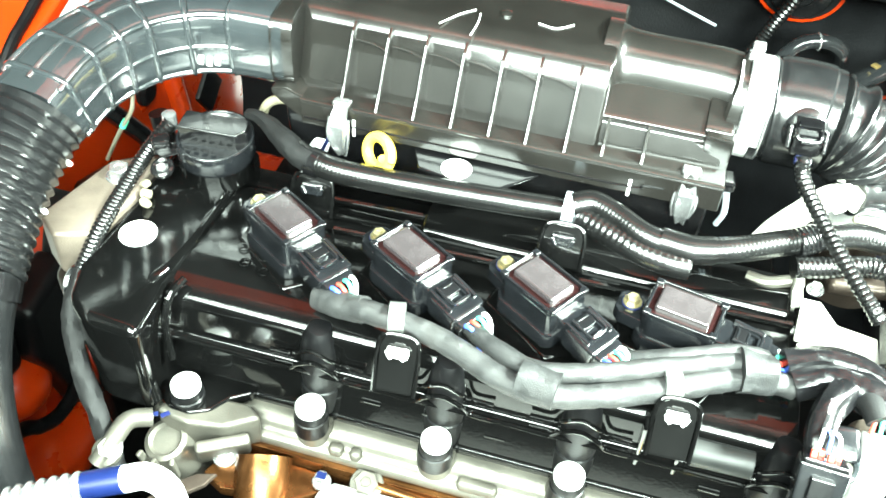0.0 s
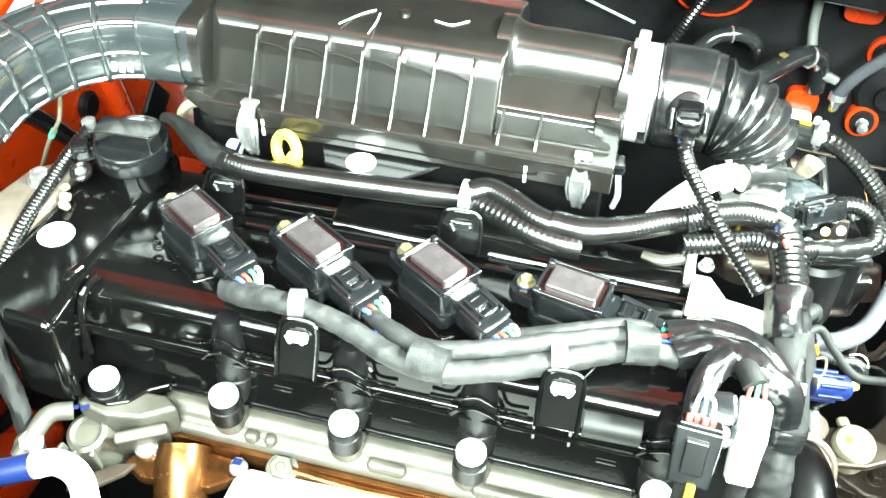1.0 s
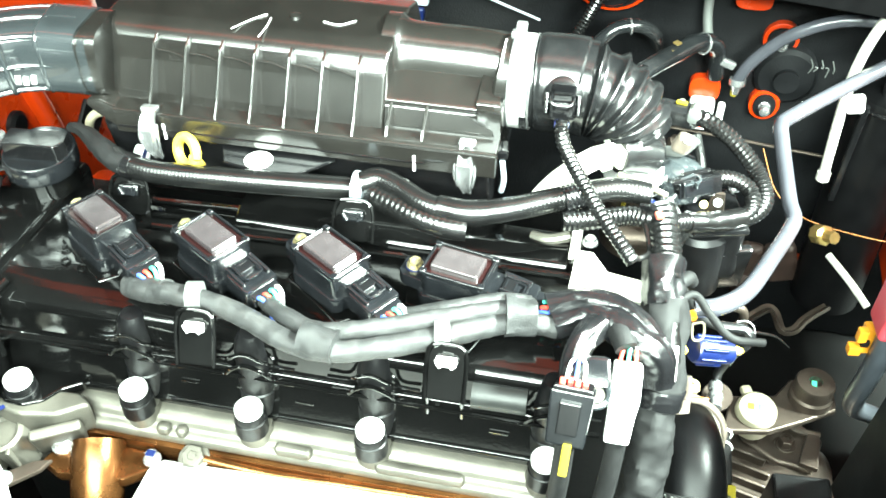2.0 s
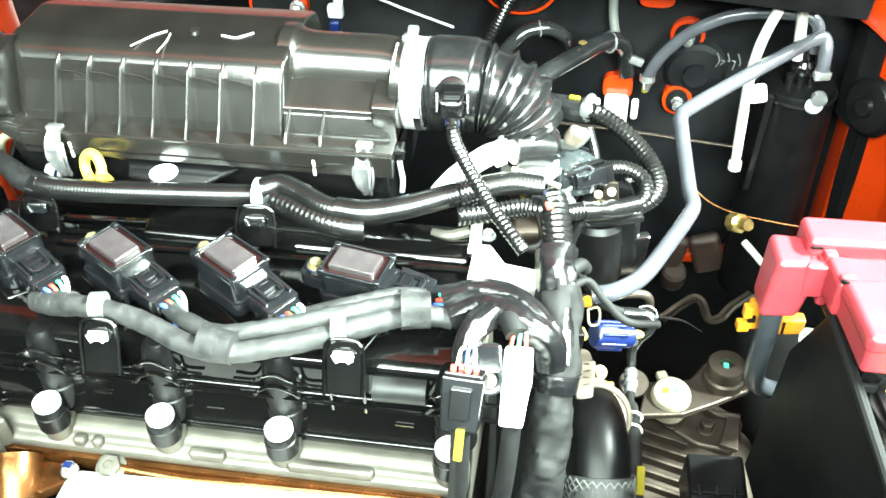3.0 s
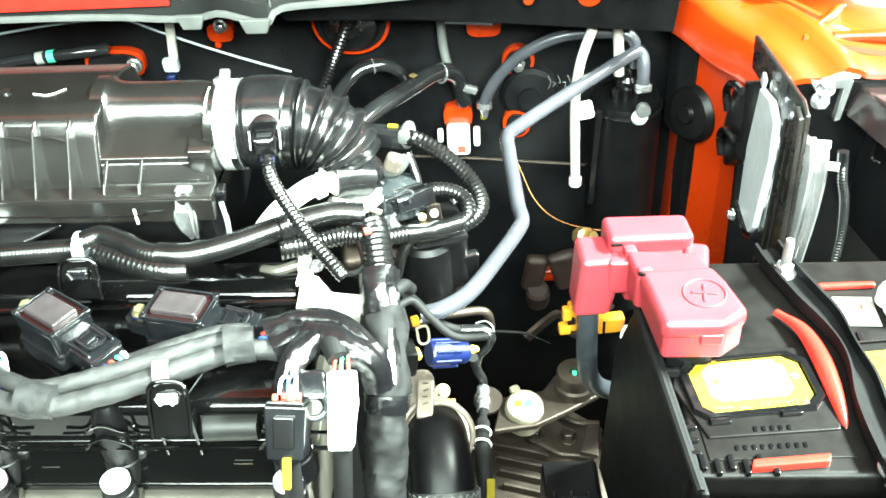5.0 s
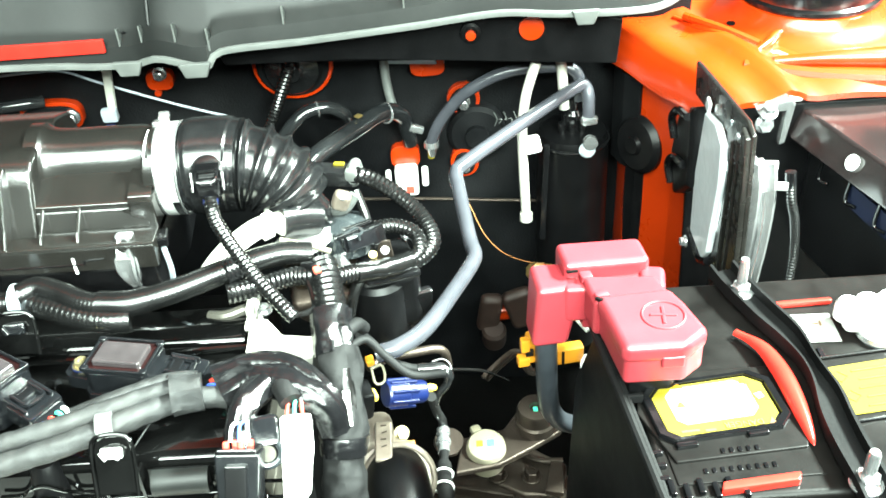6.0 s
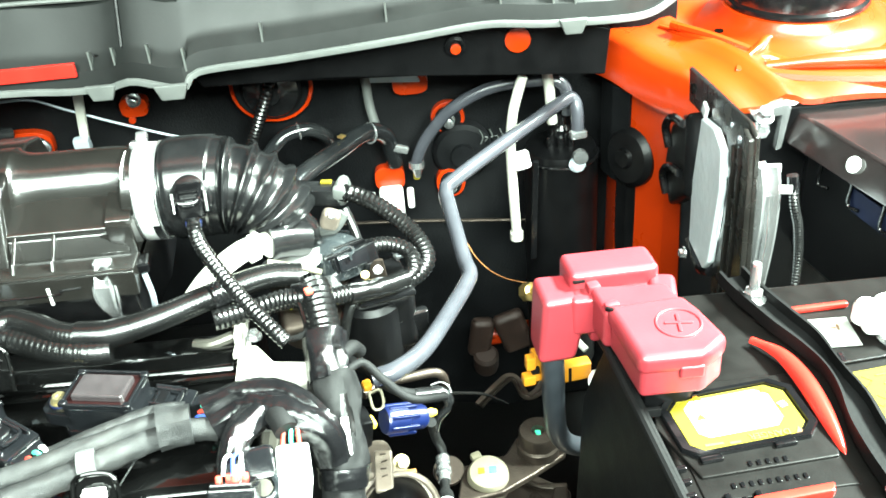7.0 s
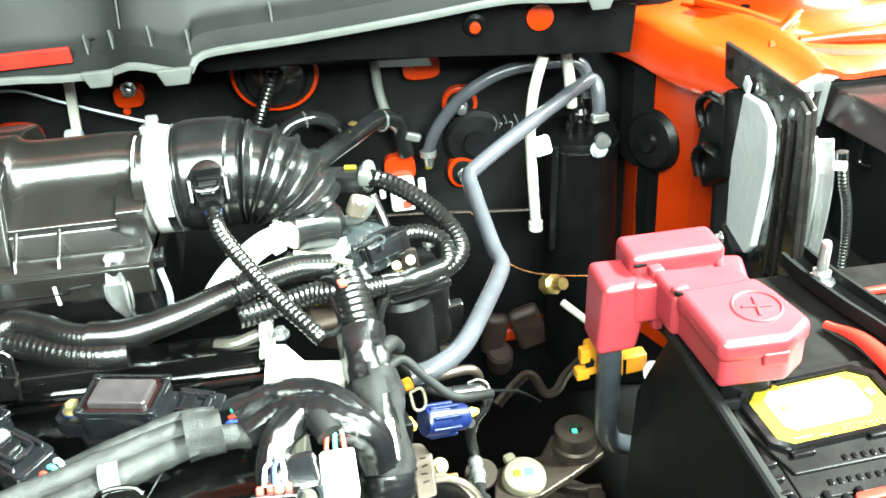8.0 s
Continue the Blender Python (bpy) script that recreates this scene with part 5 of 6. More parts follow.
# ---- wiring trunk on the gearbox side ----
tk = thing("wiring_trunk", (402, -20, -110), "thick black wiring trunk with corrugated and taped lengths", "wiring harness")
part("corrugated", ribbed([(392, 52, 20), (395, 42, 17), (397.5, 30, 12), (399.5, 18, 6), (400, 8, 0)], 10.4, 4.4, 1.1, 24), LOOM, tk)
part("gloss_wrap", tube([(398, 20, 6), (399, 6, -2), (401, -8, -10)], 12, 28, 1.5, relief=crumpled), GLOSSTAPE, tk)
part("joint", tube([(401, -4, -8), (404, -18, -18), (406, -34, -32), (406, -50, -46)], lambda s, u: 12.6 + 1.2 * math.sin(s * 0.15), 28, 1.5, relief=crumpled), BLACKTAPE, tk)
part("mouth", tube([(405.5, -47, -40), (405, -54, -50)], lambda s, u: 15.6 - 1.4 * u, 32, 1.0, relief=creased), GLOSSTAPE, tk)
part("taped", taped([(405, -52, -48), (404, -66, -66), (402, -84, -92), (400, -102, -124), (398, -118, -165)], 13.2, 32, 14, rough=0.04, crumple=0.2), BLACKTAPE, tk)
part("split_loom", tube([(406, -20, -10), (409, -34, -22), (409, -50, -36)], 4.9, 24, 1.2, relief=crumpled), LOOM, tk)
part("tag", box((410, -45, -19), (4.5, 2, 22), (-36, 0, 4), 0.5), WHITE, tk, "white printed tape tag")
part("branch", tube([(408, -4, -8), (420, 8, -10), (432, 4, -22), (448, 0, -36), (470, 8, -44)], 2.8, 12), BLACKTAPE, tk)
part("branch", tube([(404, 2, -4), (414, 14, -2), (418, 22, -12)], 4.6, 14), BLACKTAPE, tk)
part("wire", tube([(380, 50, 22), (386, 44, 26), (392, 34, 27)], 2.5, 8), GLOSSTAPE, tk)
part("tape_tag", box((391, 36, 28), (5, 6, 3), (0, 0, 20), 1), REDINK, tk, "red tape tag")

pc = thing("wire_connector", (353, -100, -60), "black multi-pin connector at the end of the cover", "connector", "connectors")
cm = Matrix.Translation((353, -97, -10)) @ turn(-34, 0, -3) @ Matrix.Scale(0.86, 4)
b = prism([(-13, -26), (13, -26), (15, 12), (-15, 12)], "y", -9, 11, 2, 2, m=cm)
part("shell", b, COILBODY, pc)
b = box((0, -11, -6), (14, 4, 22), bev=1)
bmesh.ops.transform(b, matrix=cm, verts=b.verts)
part("latch", b, PLASTIC, pc)
b = box((0, 0, 13), (26, 18, 4), bev=1)
bmesh.ops.transform(b, matrix=cm, verts=b.verts)
part("collar", b, PLASTIC, pc)
for k in range(4):
    b = box((-8 + 5 * k, -3 + (k % 2) * 5, 16), (4, 4, 6), bev=1)
    bmesh.ops.transform(b, matrix=cm, verts=b.verts)
    part("seal", b, WIRE_R, pc, "red wire seal")
for k, mat in enumerate((WIRE_W, WIRE_B, WIRE_W)):
    part("wire", tube([cm @ Vector((-6 + 6 * k, 0, 18)), cm @ Vector((-5 + 5 * k, 3, 28)), (352 + 2 * k, -72, 2)], 1.1, 8), mat, pc)
b = box((2, -11, -34), (6, 4, 22), bev=1)
bmesh.ops.transform(b, matrix=cm, verts=b.verts)
part("tape_tag", b, LABEL, pc, "yellow tape tag")
part("tail", tube([cm @ Vector((0, 2, -24)), (352, -112, -60), (350, -116, -100)], 6, 12), BLACKTAPE, pc)

wc = thing("wire_connector", (381, -85, -60), "white multi-pin connector hanging from the harness", "connector", "connectors")
cm = Matrix.Translation((382, -79, -20)) @ turn(-38, 0, 0) @ Matrix.Diagonal((0.8, 0.8, 0.95, 1))
b = prism([(-10, -26), (8, -26), (10, -8), (12, 2), (11, 24), (-10, 24)], "y", -9, 9, 1.8, 2, m=cm)
part("shell", b, WHITE, wc)
b = box((1, -10, 4), (9, 3, 20), bev=1)
bmesh.ops.transform(b, matrix=cm, verts=b.verts)
part("latch", b, WHITE, wc)
for k, mat in enumerate((WIRE_R, WIRE_G, WIRE_R)):
    part("wire", tube([cm @ Vector((-6 + 6 * k, 0, 23)), cm @ Vector((-5 + 5 * k, 1, 30)), (380 + 3 * k, -52, 4)], 1.2, 8), mat, wc)
part("wire_sleeve", tube([(380, -60, 4), (376, -52, 6), (372, -44, 4)], 7, 12), BLACKTAPE, wc)
part("tail", tube([cm @ Vector((0, 0, -24)), (380, -104, -70), (376, -112, -110)], 6, 12), BLACKTAPE, wc)
gp = thing("wire_connector", (366, -66, -30), "grey-green round sensor plug under the harness", "connector", "connectors")
part("body", box((362, -70, -12), (22, 20, 22), (30, 0, 10), 4), COILBODY, gp)
part("front", ring((366, -82, -14), 8, 2.4, (60, 0, 10), 20, 8), DUCT, gp)
part("pin", lathe([(5, 0), (5, 3), (0, 3)], (366, -82, -14), (60, 0, 10), 12), ALUMINIUM, gp)

bc = thing("blue_sensor", (443, 22, -72), "dark blue fluted sensor cap with yellow ends", "sensor")
ax = aim((426, 12, -62), (460, 26, -74))
part("cap", lathe([(8.4, 0), (9.4, 2), (9.4, 15), (8.2, 16), (8.2, 28), (7, 30), (0, 30)], (428, 11, -63), ax, 24), BLUE, bc)
for k in range(8):
    a = 2 * math.pi * k / 8
    o = turn(*ax) @ Vector((9.3 * math.cos(a), 9.3 * math.sin(a), 12))
    part("flute", box((428 + o.x, 11 + o.y, -63 + o.z), (2.4, 2.4, 20), ax, 0.8), BLUE, bc)
part("end", lathe([(2.6, 0), (3.2, 3), (2, 7), (0, 7)], (456, 24, -72), ax, 14), YELLOW, bc)
part("end", box((420, 8, -60), (10, 5, 5), ax, 1.5), YELLOW, bc)
part("plug", box((411, 6, -62), (16, 20, 22), (0, 10, 20), 3), MATT, bc)
for k in range(3):
    part("rib", box((411, -3 + 0 * k, -70 + 8 * k), (14, 2, 3), (0, 10, 20), 0.7), COILBODY, bc)

th = thing("thermostat_housing", (425, -15, -170), "cast aluminium thermostat housing with a black coolant hose", "thermostat")
part("casting", lathe([(30, 0), (31, 14), (27, 24), (26, 36)], (426, 0, -140), (40, 0, 10), 32), CASTTAN, th)
part("neck", box((416, 16, -108), (28, 30, 26), (24, 0, 10), 8, 3), CASTTAN, th)
part("strap", box((425, -9, -88), (12, 30, 4), (16, 0, 0), 1.6, 3), CASTTAN, th, "stamped strap")
for k in range(4):
    part("stamp", box((425 + 0.6 * (k % 2), 1 - 5 * k, -82.6 - 1.4 * k), (4, 1, 0.6), (16, 0, 20 * (k % 2)), 0.2), DULLALU, th)
part("bolt", bolt_mesh((435, 20, -111), 4.2, 7, (50, 20, 0)), COILBOLT, th)
part("clamp", ring((434, -20, -114), 24, 2.2, (58, 0, 8), 40, 10), CASTTAN, th, "bright hose clamp")
part("paint_mark", box((438, 2, -104), (15, 5, 2), (46, 0, 6), 0.6), AMBER, th, "orange paint mark")
part("hose", tube([(430, -10, -118), (434, -34, -110), (438, -60, -118), (440, -86, -142), (440, -104, -190)], 22, 28), MATT, th, "black rubber coolant hose")
slv = tube([(439, -64, -119), (441, -88, -143), (441, -106, -190)], 24, 28, 3)
part("sleeve", slv, MESHSLEEVE, th, "woven grey protective sleeve")
for k in range(26):
    a0 = 2 * math.pi * k / 26
    for sgn in (1, -1):
        pts = []
        for j in range(7):
            q = Vector((439, -64, -119)).lerp(Vector((441, -100, -160)), j / 6)
            d = Vector((2, -36, -41)).normalized()
            up = (Vector((0, 0, 1)) - d * d.z).normalized()
            s2 = d.cross(up)
            a = a0 + sgn * j * 0.35
            pts.append(q + (up * math.cos(a) + s2 * math.sin(a)) * 24.3)
        part("strand", tube(pts, 0.5, 5, 4), TRIM, th)
part("lower_bracket", prism([(360, -130), (398, -122), (396, -150), (366, -160)], "y", -100, -94, 2), STEEL, th)
# ---- pipes between engine and firewall ----
gpipe = thing("coolant_hard_pipe", (490, 190, -60), "grey coated steel pipe bent up to the bulkhead", "pipe", "grey pipes")
part("pipe", tube([(424, 20, -34), (440, 24, -32), (458, 44, -34), (478, 92, -42), (494, 134, -48), (497, 148, -48), (494, 166, -46), (488, 220, -32), (487, 236, -27), (494, 246, -24), (548, 300, -18), (604, 352, -12), (614, 358, -14), (617, 354, -24), (617, 348, -46)], 6.2, 18), PIPE, gpipe)
part("clip", box((617, 346, -44), (16, 8, 8), (0, 0, 10), 2), STEEL, gpipe)
part("nut", lathe([(7, 0), (7, 6), (0, 7)], (617, 338, -62), (90, 0, 0), 20), STEEL, gpipe)
gp2 = thing("coolant_hard_pipe", (540, 390, -60), "grey coated steel pipe arching along the bulkhead", "pipe", "grey pipes")
part("pipe", tube([(464, 388, -84), (470, 386, -66), (482, 384, -46), (504, 380, -22), (540, 378, -4), (585, 376, 0), (602, 374, -2), (610, 372, -12), (611, 370, -34)], 6, 18), PIPE, gp2)
part("end", lathe([(8, 0), (8, 6), (5, 9), (3, 16), (0, 16)], (465, 389, -80), (170, 0, 0), 16), STEEL, gp2)
part("paint_mark", lathe([(3.4, 0), (3.4, 8), (0, 9)], (464, 388, -98), (0, 0, 0), 10), LABEL, gp2, "yellow paint tip")
strip = thing("white_hose", (554, 333, -140), "off-white plastic drain hose hanging by the bulkhead", "hose")
part("tube", tube([(566, 340, 22), (560, 338, 4), (555, 334, -14), (552, 332, -44), (553, 332, -90), (555, 332, -138)], 4.7, 14), CREAM, strip)
part("clip", box((561, 328, -56), (16, 8, 18), (0, -12, 0), 3), WHITE, strip, "white plastic clip")
part("end", lathe([(6.4, 0), (6.4, 8), (5, 9)], (555, 332, -144), n=16), CREAM, strip)
solo("white_hose", tube([(592, 370, 10), (594, 368, -10), (596, 366, -40)], 5, 12), CREAM, (594, 368, -40), "short off-white hose behind the grey pipes", "hose")

can = thing("vapour_canister", (606, 378, -330), "black cylindrical canister standing against the bulkhead", "canister")
part("body", lathe([(36, -330), (36, -80), (33, -70), (20, -66), (0, -66)], (606, 378, 0), n=40), MATT, can)
part("band", ring((606, 378, -78), 35.5, 2, n=40, k=8), PLASTIC, can, "dark rim")
part("neck", lathe([(12, -66), (12, -50), (9, -46), (9, -34), (0, -33)], (606, 378, 0), n=20), PLASTIC, can)
part("bolt", bolt_mesh((615, 339, -72), 6, 7, (80, 0, 0)), FOIL, can)
part("bracket", prism([(574, -70), (580, -70), (576, -180), (570, -180)], "y", 346, 352, 1), PLASTIC, can)
for k in range(3):
    part("port", lathe([(4, 0), (4, 10), (0, 11)], (594 + 10 * k, 366, -66), n=12), PLASTIC, can)

hh = thing("heater_hose", (420, 370, -60), "black rubber heater hose to the bulkhead", "hose", "heater hoses")
part("hose", tube([(350, 262, -32), (368, 290, -28), (396, 332, -30), (420, 356, -27), (438, 376, -42), (444, 392, -80)], 8.6, 20), HOSE, hh)
part("clamp", ring((424, 360, -30), 9.2, 1.2, aim((412, 350, -27), (430, 368, -34)), 24, 8), STEEL, hh)
part("mark", box((400, 335, -18), (6, 6, 2), (0, 0, 50), 0.6), BRASS, hh)
hh2 = thing("heater_hose", (380, 390, -30), "short black rubber hose on the bulkhead", "hose", "heater hoses")
part("hose", tube([(322, 344, -46), (333, 364, -38), (346, 374, -31), (366, 380, -30), (380, 386, -40), (386, 400, -60)], 6.6, 18), HOSE, hh2)
part("clamp", ring((357, 378, -30), 7.2, 1.0, aim((346, 374, -31), (366, 380, -30)), 20, 8), STEEL, hh2)
bl = thing("brake_line", (340, 390, -30), "black corrugated loom dropping from the bulkhead grommet", "cable")
part("loom", ribbed([(336, 402, 22), (333, 394, 8), (325, 390, -10), (314, 386, -34), (300, 372, -60)], 6.5, 4, 0.9, 14), LOOM, bl)
part("boot", lathe([(30, 0), (26, 6), (14, 10), (9, 16), (0, 16)], (334, 408, 2), (90, 0, 0), 28), RUBBER, bl)
vt = thing("vent_tube", (445, 390, -40), "grey bent vent tube with a clip on the bulkhead", "tube")
part("tube", tube([(424, 398, 10), (426, 394, -20), (432, 388, -44), (442, 384, -58), (452, 380, -60)], 4.6, 12), TRIM, vt)
part("clip", box((450, 378, -58), (18, 6, 8), (0, 20, 0), 2), STEEL, vt)
part("plate", prism([(424, 4), (476, 0), (470, 14), (424, 16)], "y", 396, 402, 1.5), FOIL, vt, "silver sticker plate")
fc = thing("line_clip", (160, 380, -40), "pale line clip with a blue foot on the bulkhead", "clip")
part("strap", box((160, 384, 2), (9, 5, 60), (8, 9, 0), 2), CREAM, fc)
part("block", box((156, 378, -22), (16, 10, 14), (8, 0, 0), 3), FOIL, fc)
part("foot", box((155, 374, -38), (10, 8, 14), (8, 0, 0), 2), BLUE, fc)
solo("brake_pipe", tube([(-20, 400, 6), (40, 396, 16), (88, 392, 21), (117, 392, 20), (147, 392, 7), (185, 392, -9), (226, 392, -25), (270, 398, -44)], 1.4, 8), FOIL, (100, 390, -40), "thin silver pipe along the bulkhead", "pipe")
fh2 = thing("heater_hose", (20, 386, -30), "dark rubber hose with tape marks along the bulkhead", "hose", "heater hoses")
part("hose", tube([(-70, 376, -34), (-22, 385, -20), (30, 387, -14), (70, 390, -11), (86, 400, -14)], 6, 16), HOSE, fh2)
part("mark", tube([(18, 386.6, -15.4), (26, 387, -14.4)], 6.4, 16, 2), LABELWHITE, fh2, "pale tape band")
part("mark", tube([(30, 387, -14), (37, 387.5, -13.4)], 6.4, 16, 2), GREENINK, fh2, "green tape band")
solo("brake_pipe", tube([(498, 350, -130), (516, 328, -162), (545, 312, -178), (600, 300, -182), (660, 296, -184)], 0.9, 8), COPPER, (560, 300, -190), "thin brassy pipe low in the bay", "pipe")
solo("brake_pipe", tube([(380, 400, -150), (450, 396, -152), (520, 398, -160), (640, 396, -170)], 1.8, 8), DULLALU, (500, 396, -165), "thin dark pipe across the bulkhead", "pipe")
rl = thing("relay", (437, 392, -140), "white relay plug low on the bulkhead", "relay")
part("body", box((437, 390, -124), (24, 14, 34), bev=4, seg=3), WHITE, rl)
part("tab", box((456, 392, -122), (7, 8, 22), bev=2.5), WHITE, rl)
part("slot", box((440, 382.6, -132), (8, 1.5, 8), bev=0.4), REDINK, rl)
part("tab", box((418, 392, -120), (6, 8, 14), bev=2), WHITE, rl)
gc = thing("gold_clip", (563, 300, -205), "yellowed brass fitting on the brake pipe", "fitting")
part("nut", lathe([(10, 0), (10, 12), (6, 14), (6, 26), (0, 26)], (560, 306, -190), (60, 0, 30), 8), BRASS, gc)
part("tee", box((566, 298, -186), (22, 8, 8), (0, 0, 20), 2), BRASS, gc)
solo("clutch_pipe", tube([(570, 284, -196), (590, 260, -205), (606, 240, -215)], 3.5, 10), CREAM, (588, 262, -215), "pale plastic rod low in the bay", "rod")

# ---- gearbox side ----
gb = thing("gearbox", (510, 60, -420), "dull cast gearbox casing with ribs and bolts", "gearbox")
part("casing", box((505, 30, -330), (150, 190, 130), (0, 4, 0), 24, 4), DULLALU, gb)
for k in range(5):
    part("rib", box((494 + 3 * k, 86 - 14 * k, -262 - k), (52, 5, 14), (0, 4, -12), 2), DULLALU, gb)
part("lid", prism([(500, 118), (536, 142), (570, 116), (560, 80), (528, 84), (506, 98)], "z", -274, -262, 4, 3), DULLALU, gb)
for x, y in ((507, 106), (537, 103)):
    part("bolt", bolt_mesh((x, y, -262), 6.5, 9), DULLALU, gb)
part("bracket", prism([(556, 118), (566, 116), (562, 78), (546, 82)], "z", -262, -256, 1.5), DULLALU, gb)
part("lip", tube([(532, 126, -258), (546, 118, -258), (566, 116, -258)], 3, 10), DULLALU, gb)
part("boss", lathe([(14, -300), (14, -268), (11, -264), (0, -264)], (548, 60, 0), n=28), DULLALU, gb)
arm = thing("mount_arm", (520, 118, -250), "flat steel gearbox mount arm with a round bush", "mount")
part("arm", prism([(471, 51), (507, 57), (533, 72), (561, 90), (560, 116), (526, 116), (513, 96), (478, 88)], "z", -198, -192, 2, 3), DULLALU, arm)
part("bush", lathe([(17, -192), (17, -184), (15.5, -182), (15.5, -172), (14.5, -170), (5.5, -170), (5.2, -175), (0, -175)], (540, 97, 0), n=32), DULLALU, arm)
part("paint_mark", box((540, 97, -174.6), (4, 9, 1), bev=0.3), GREENINK, arm, "green paint mark")
cp = thing("cable_wheel", (498, 108, -232), "cream round shift cable wheel with paint dots", "wheel")
part("wheel", lathe([(15.5, -14), (16, -4), (16.5, 4), (16, 9), (14, 11.5), (9, 12.5), (0, 12.5)], (497, 75, -196), (12, 0, 0), 36), AGED, cp)
part("horn", box((490, 93, -190), (9, 10, 7), (0, 0, 20), 2.5), AGED, cp)
part("paint_mark", box((492, 73, -183.4), (5, 5, 1), (12, 0, 0), 0.3), LABEL, cp, "yellow paint mark")
part("paint_mark", box((501, 73, -183.4), (6, 6, 1), (12, 0, 0), 0.3), GREENINK, cp, "green paint mark")
sc = thing("shift_cable", (464, 30, -180), "black shift cable with a steel ferrule", "cable")
part("cable", tube([(458, 40, -96), (460, 66, -138), (463, 87, -170), (463, 76, -178), (463, 52, -176), (463, 20, -158), (464, 0, -152), (466, -30, -160), (470, -66, -176)], lambda s, u: 3.6 if u < 0.55 else 6, 14), BLACKTAPE, sc)
part("ferrule", lathe([(4, 0), (5.6, 2), (5.6, 7), (4.4, 8), (4.4, 12), (6, 13), (6, 17), (4.4, 18), (5, 26), (0, 26)], (463, 86, -177), (92, 0, 0), 20), STEEL, sc)
part("washer", lathe([(12, 0), (12.5, 2), (12, 4), (0, 4)], (467, 85, -194), (20, 0, 0), 28), DULLALU, sc)
for z, y in ((-144, 14), (-146, 2)):
    part("tie", ring((463, y, -151), 7, 0.9, (90, 0, 0), 20, 8), WHITE, sc)
part("tape_tag", box((470, -40, -154), (6, 22, 3), (12, 0, 0), 1), LABEL, sc, "yellow tape tag")
lw = thing("low_hoses", (470, 20, -60), "black rubber hoses crossing beside the gearbox", "hose")
part("pipe", tube([(412, 62, -84), (427, 74, -86), (445, 80, -88), (462, 86, -91), (469, 88, -97), (471, 90, -112)], 3.5, 16, 2), DULLALU, lw, "dull brown steel pipe end")
part("hose", tube([(412, 42, -34), (418, 47, -46), (430, 53, -70), (442, 54, -79), (450, 54, -81)], 3.5, 16, 2), BLACKTAPE, lw, "taped wire sleeve")
part("elbow", tube([(449, 54, -81), (458, 55, -82), (466, 56, -83), (471, 54, -87), (470, 51, -94), (463, 49, -102), (460, 49, -112)], lambda s, u: 4.1 if u < 0.55 else 3.0, 16, 2), RUBBER, lw, "black rubber elbow")
part("clamp", tube([(460, 58, -78), (467, 60, -78), (472, 58, -80), (474, 55, -84)], 0.6, 8, 1.5), STEEL, lw)
part("clip", tube([(422, 2, -30), (429, 3, -29), (430, -1, -39), (424, -2, -40), (422, 2, -30)], 0.9, 8, 2), AGED, lw, "clear plastic clip frame")
part("clip", box((421, 6, -27), (6, 7, 5), (10, 0, 20), 1.5), AMBER, lw)
part("wire", tube([(468, 64, -92), (484, 84, -112), (500, 100, -130), (520, 130, -170)], 1.1, 8), LOOM, lw)
solo("steel_bracket", tube([(505, 284, -312), (512, 291, -310), (526, 303, -306), (539, 314, -305), (547, 312, -308), (554, 293, -313), (566, 294, -312), (578, 309, -308), (600, 330, -306)], 3.8, 12, 3, shape=lambda a: 1.3 if abs(math.sin(a)) > 0.6 else 0.25), DULLALU, (540, 300, -316), "bent dull steel strip low behind the gearbox", "bracket")
bx = thing("wire_connector", (512, -34, -180), "black connector block beside the battery box", "connector", "connectors")
part("body", box((532, 8, -222), (44, 40, 46), (8, 0, 4), 3), MATT, bx)
for k in range(3):
    part("slot", box((518 + 13 * k, -10, -200), (3, 8, 10), (8, 0, 4), 0.8), COILBODY, bx)
part("top", box((531, 4, -198), (40, 30, 4), (8, 0, 4), 1.2), MATT, bx)
part("tail", tube([(530, 18, -220), (545, 28, -250), (550, 40, -300)], 10, 12), BLACKTAPE, bx)
rail = thing("bulkhead_rail", (540, 400, -340), "red painted bulkhead rail in deep shade with brown fittings", "rail")
part("beam", box((556, 398, -312), (70, 20, 20), (8, 0, 4), 7, 3), PAINT, rail)
part("bracket", box((517, 380, -300), (26, 16, 52), (6, 8, 4), 7, 3), BROWNSTEEL, rail)
part("bush", lathe([(6, 0), (13, 1), (14, 6), (14, 26), (11, 30), (0, 30)], (521, 382, -346), (20, 0, 0), 24), BROWNSTEEL, rail, "dull round bush")
part("strut", box((553, 380, -296), (34, 16, 56), (6, -16, 4), 7, 3), BROWNSTEEL, rail)

# ---- battery ----
bat = thing("battery", (640, -60, -210), "black car battery with yellow labels and embossed lettering", "battery")
part("case", prism([(578, -148), (806, -148), (806, 30), (590, 30)], "z", -200, 2, 4, 3), BATTERYTOP, bat)
part("lid_step", prism([(584, -56), (660, -54), (672, -90), (664, -118), (592, -124), (578, -86)], "z", 1, 4.5, 1.2), BATTERYTOP, bat)
lab = [(587, -77), (593, -69), (644, -63), (653, -69), (656, -94), (650, -102), (598, -108), (591, -103)]
lc = Vector((621, -85))
part("label", prism([tuple(lc + (Vector(p) - lc) * 0.97) for p in lab], "z", 5.7, 6.0, 0), LABEL, bat, "yellow warning label")
part("label_panel", prism([tuple(lc + (Vector(p) - lc) * 0.72 + Vector((-1, 2.5))) for p in lab], "z", 6.1, 6.3, 0), LABELWHITE, bat, "pale panel of the label")


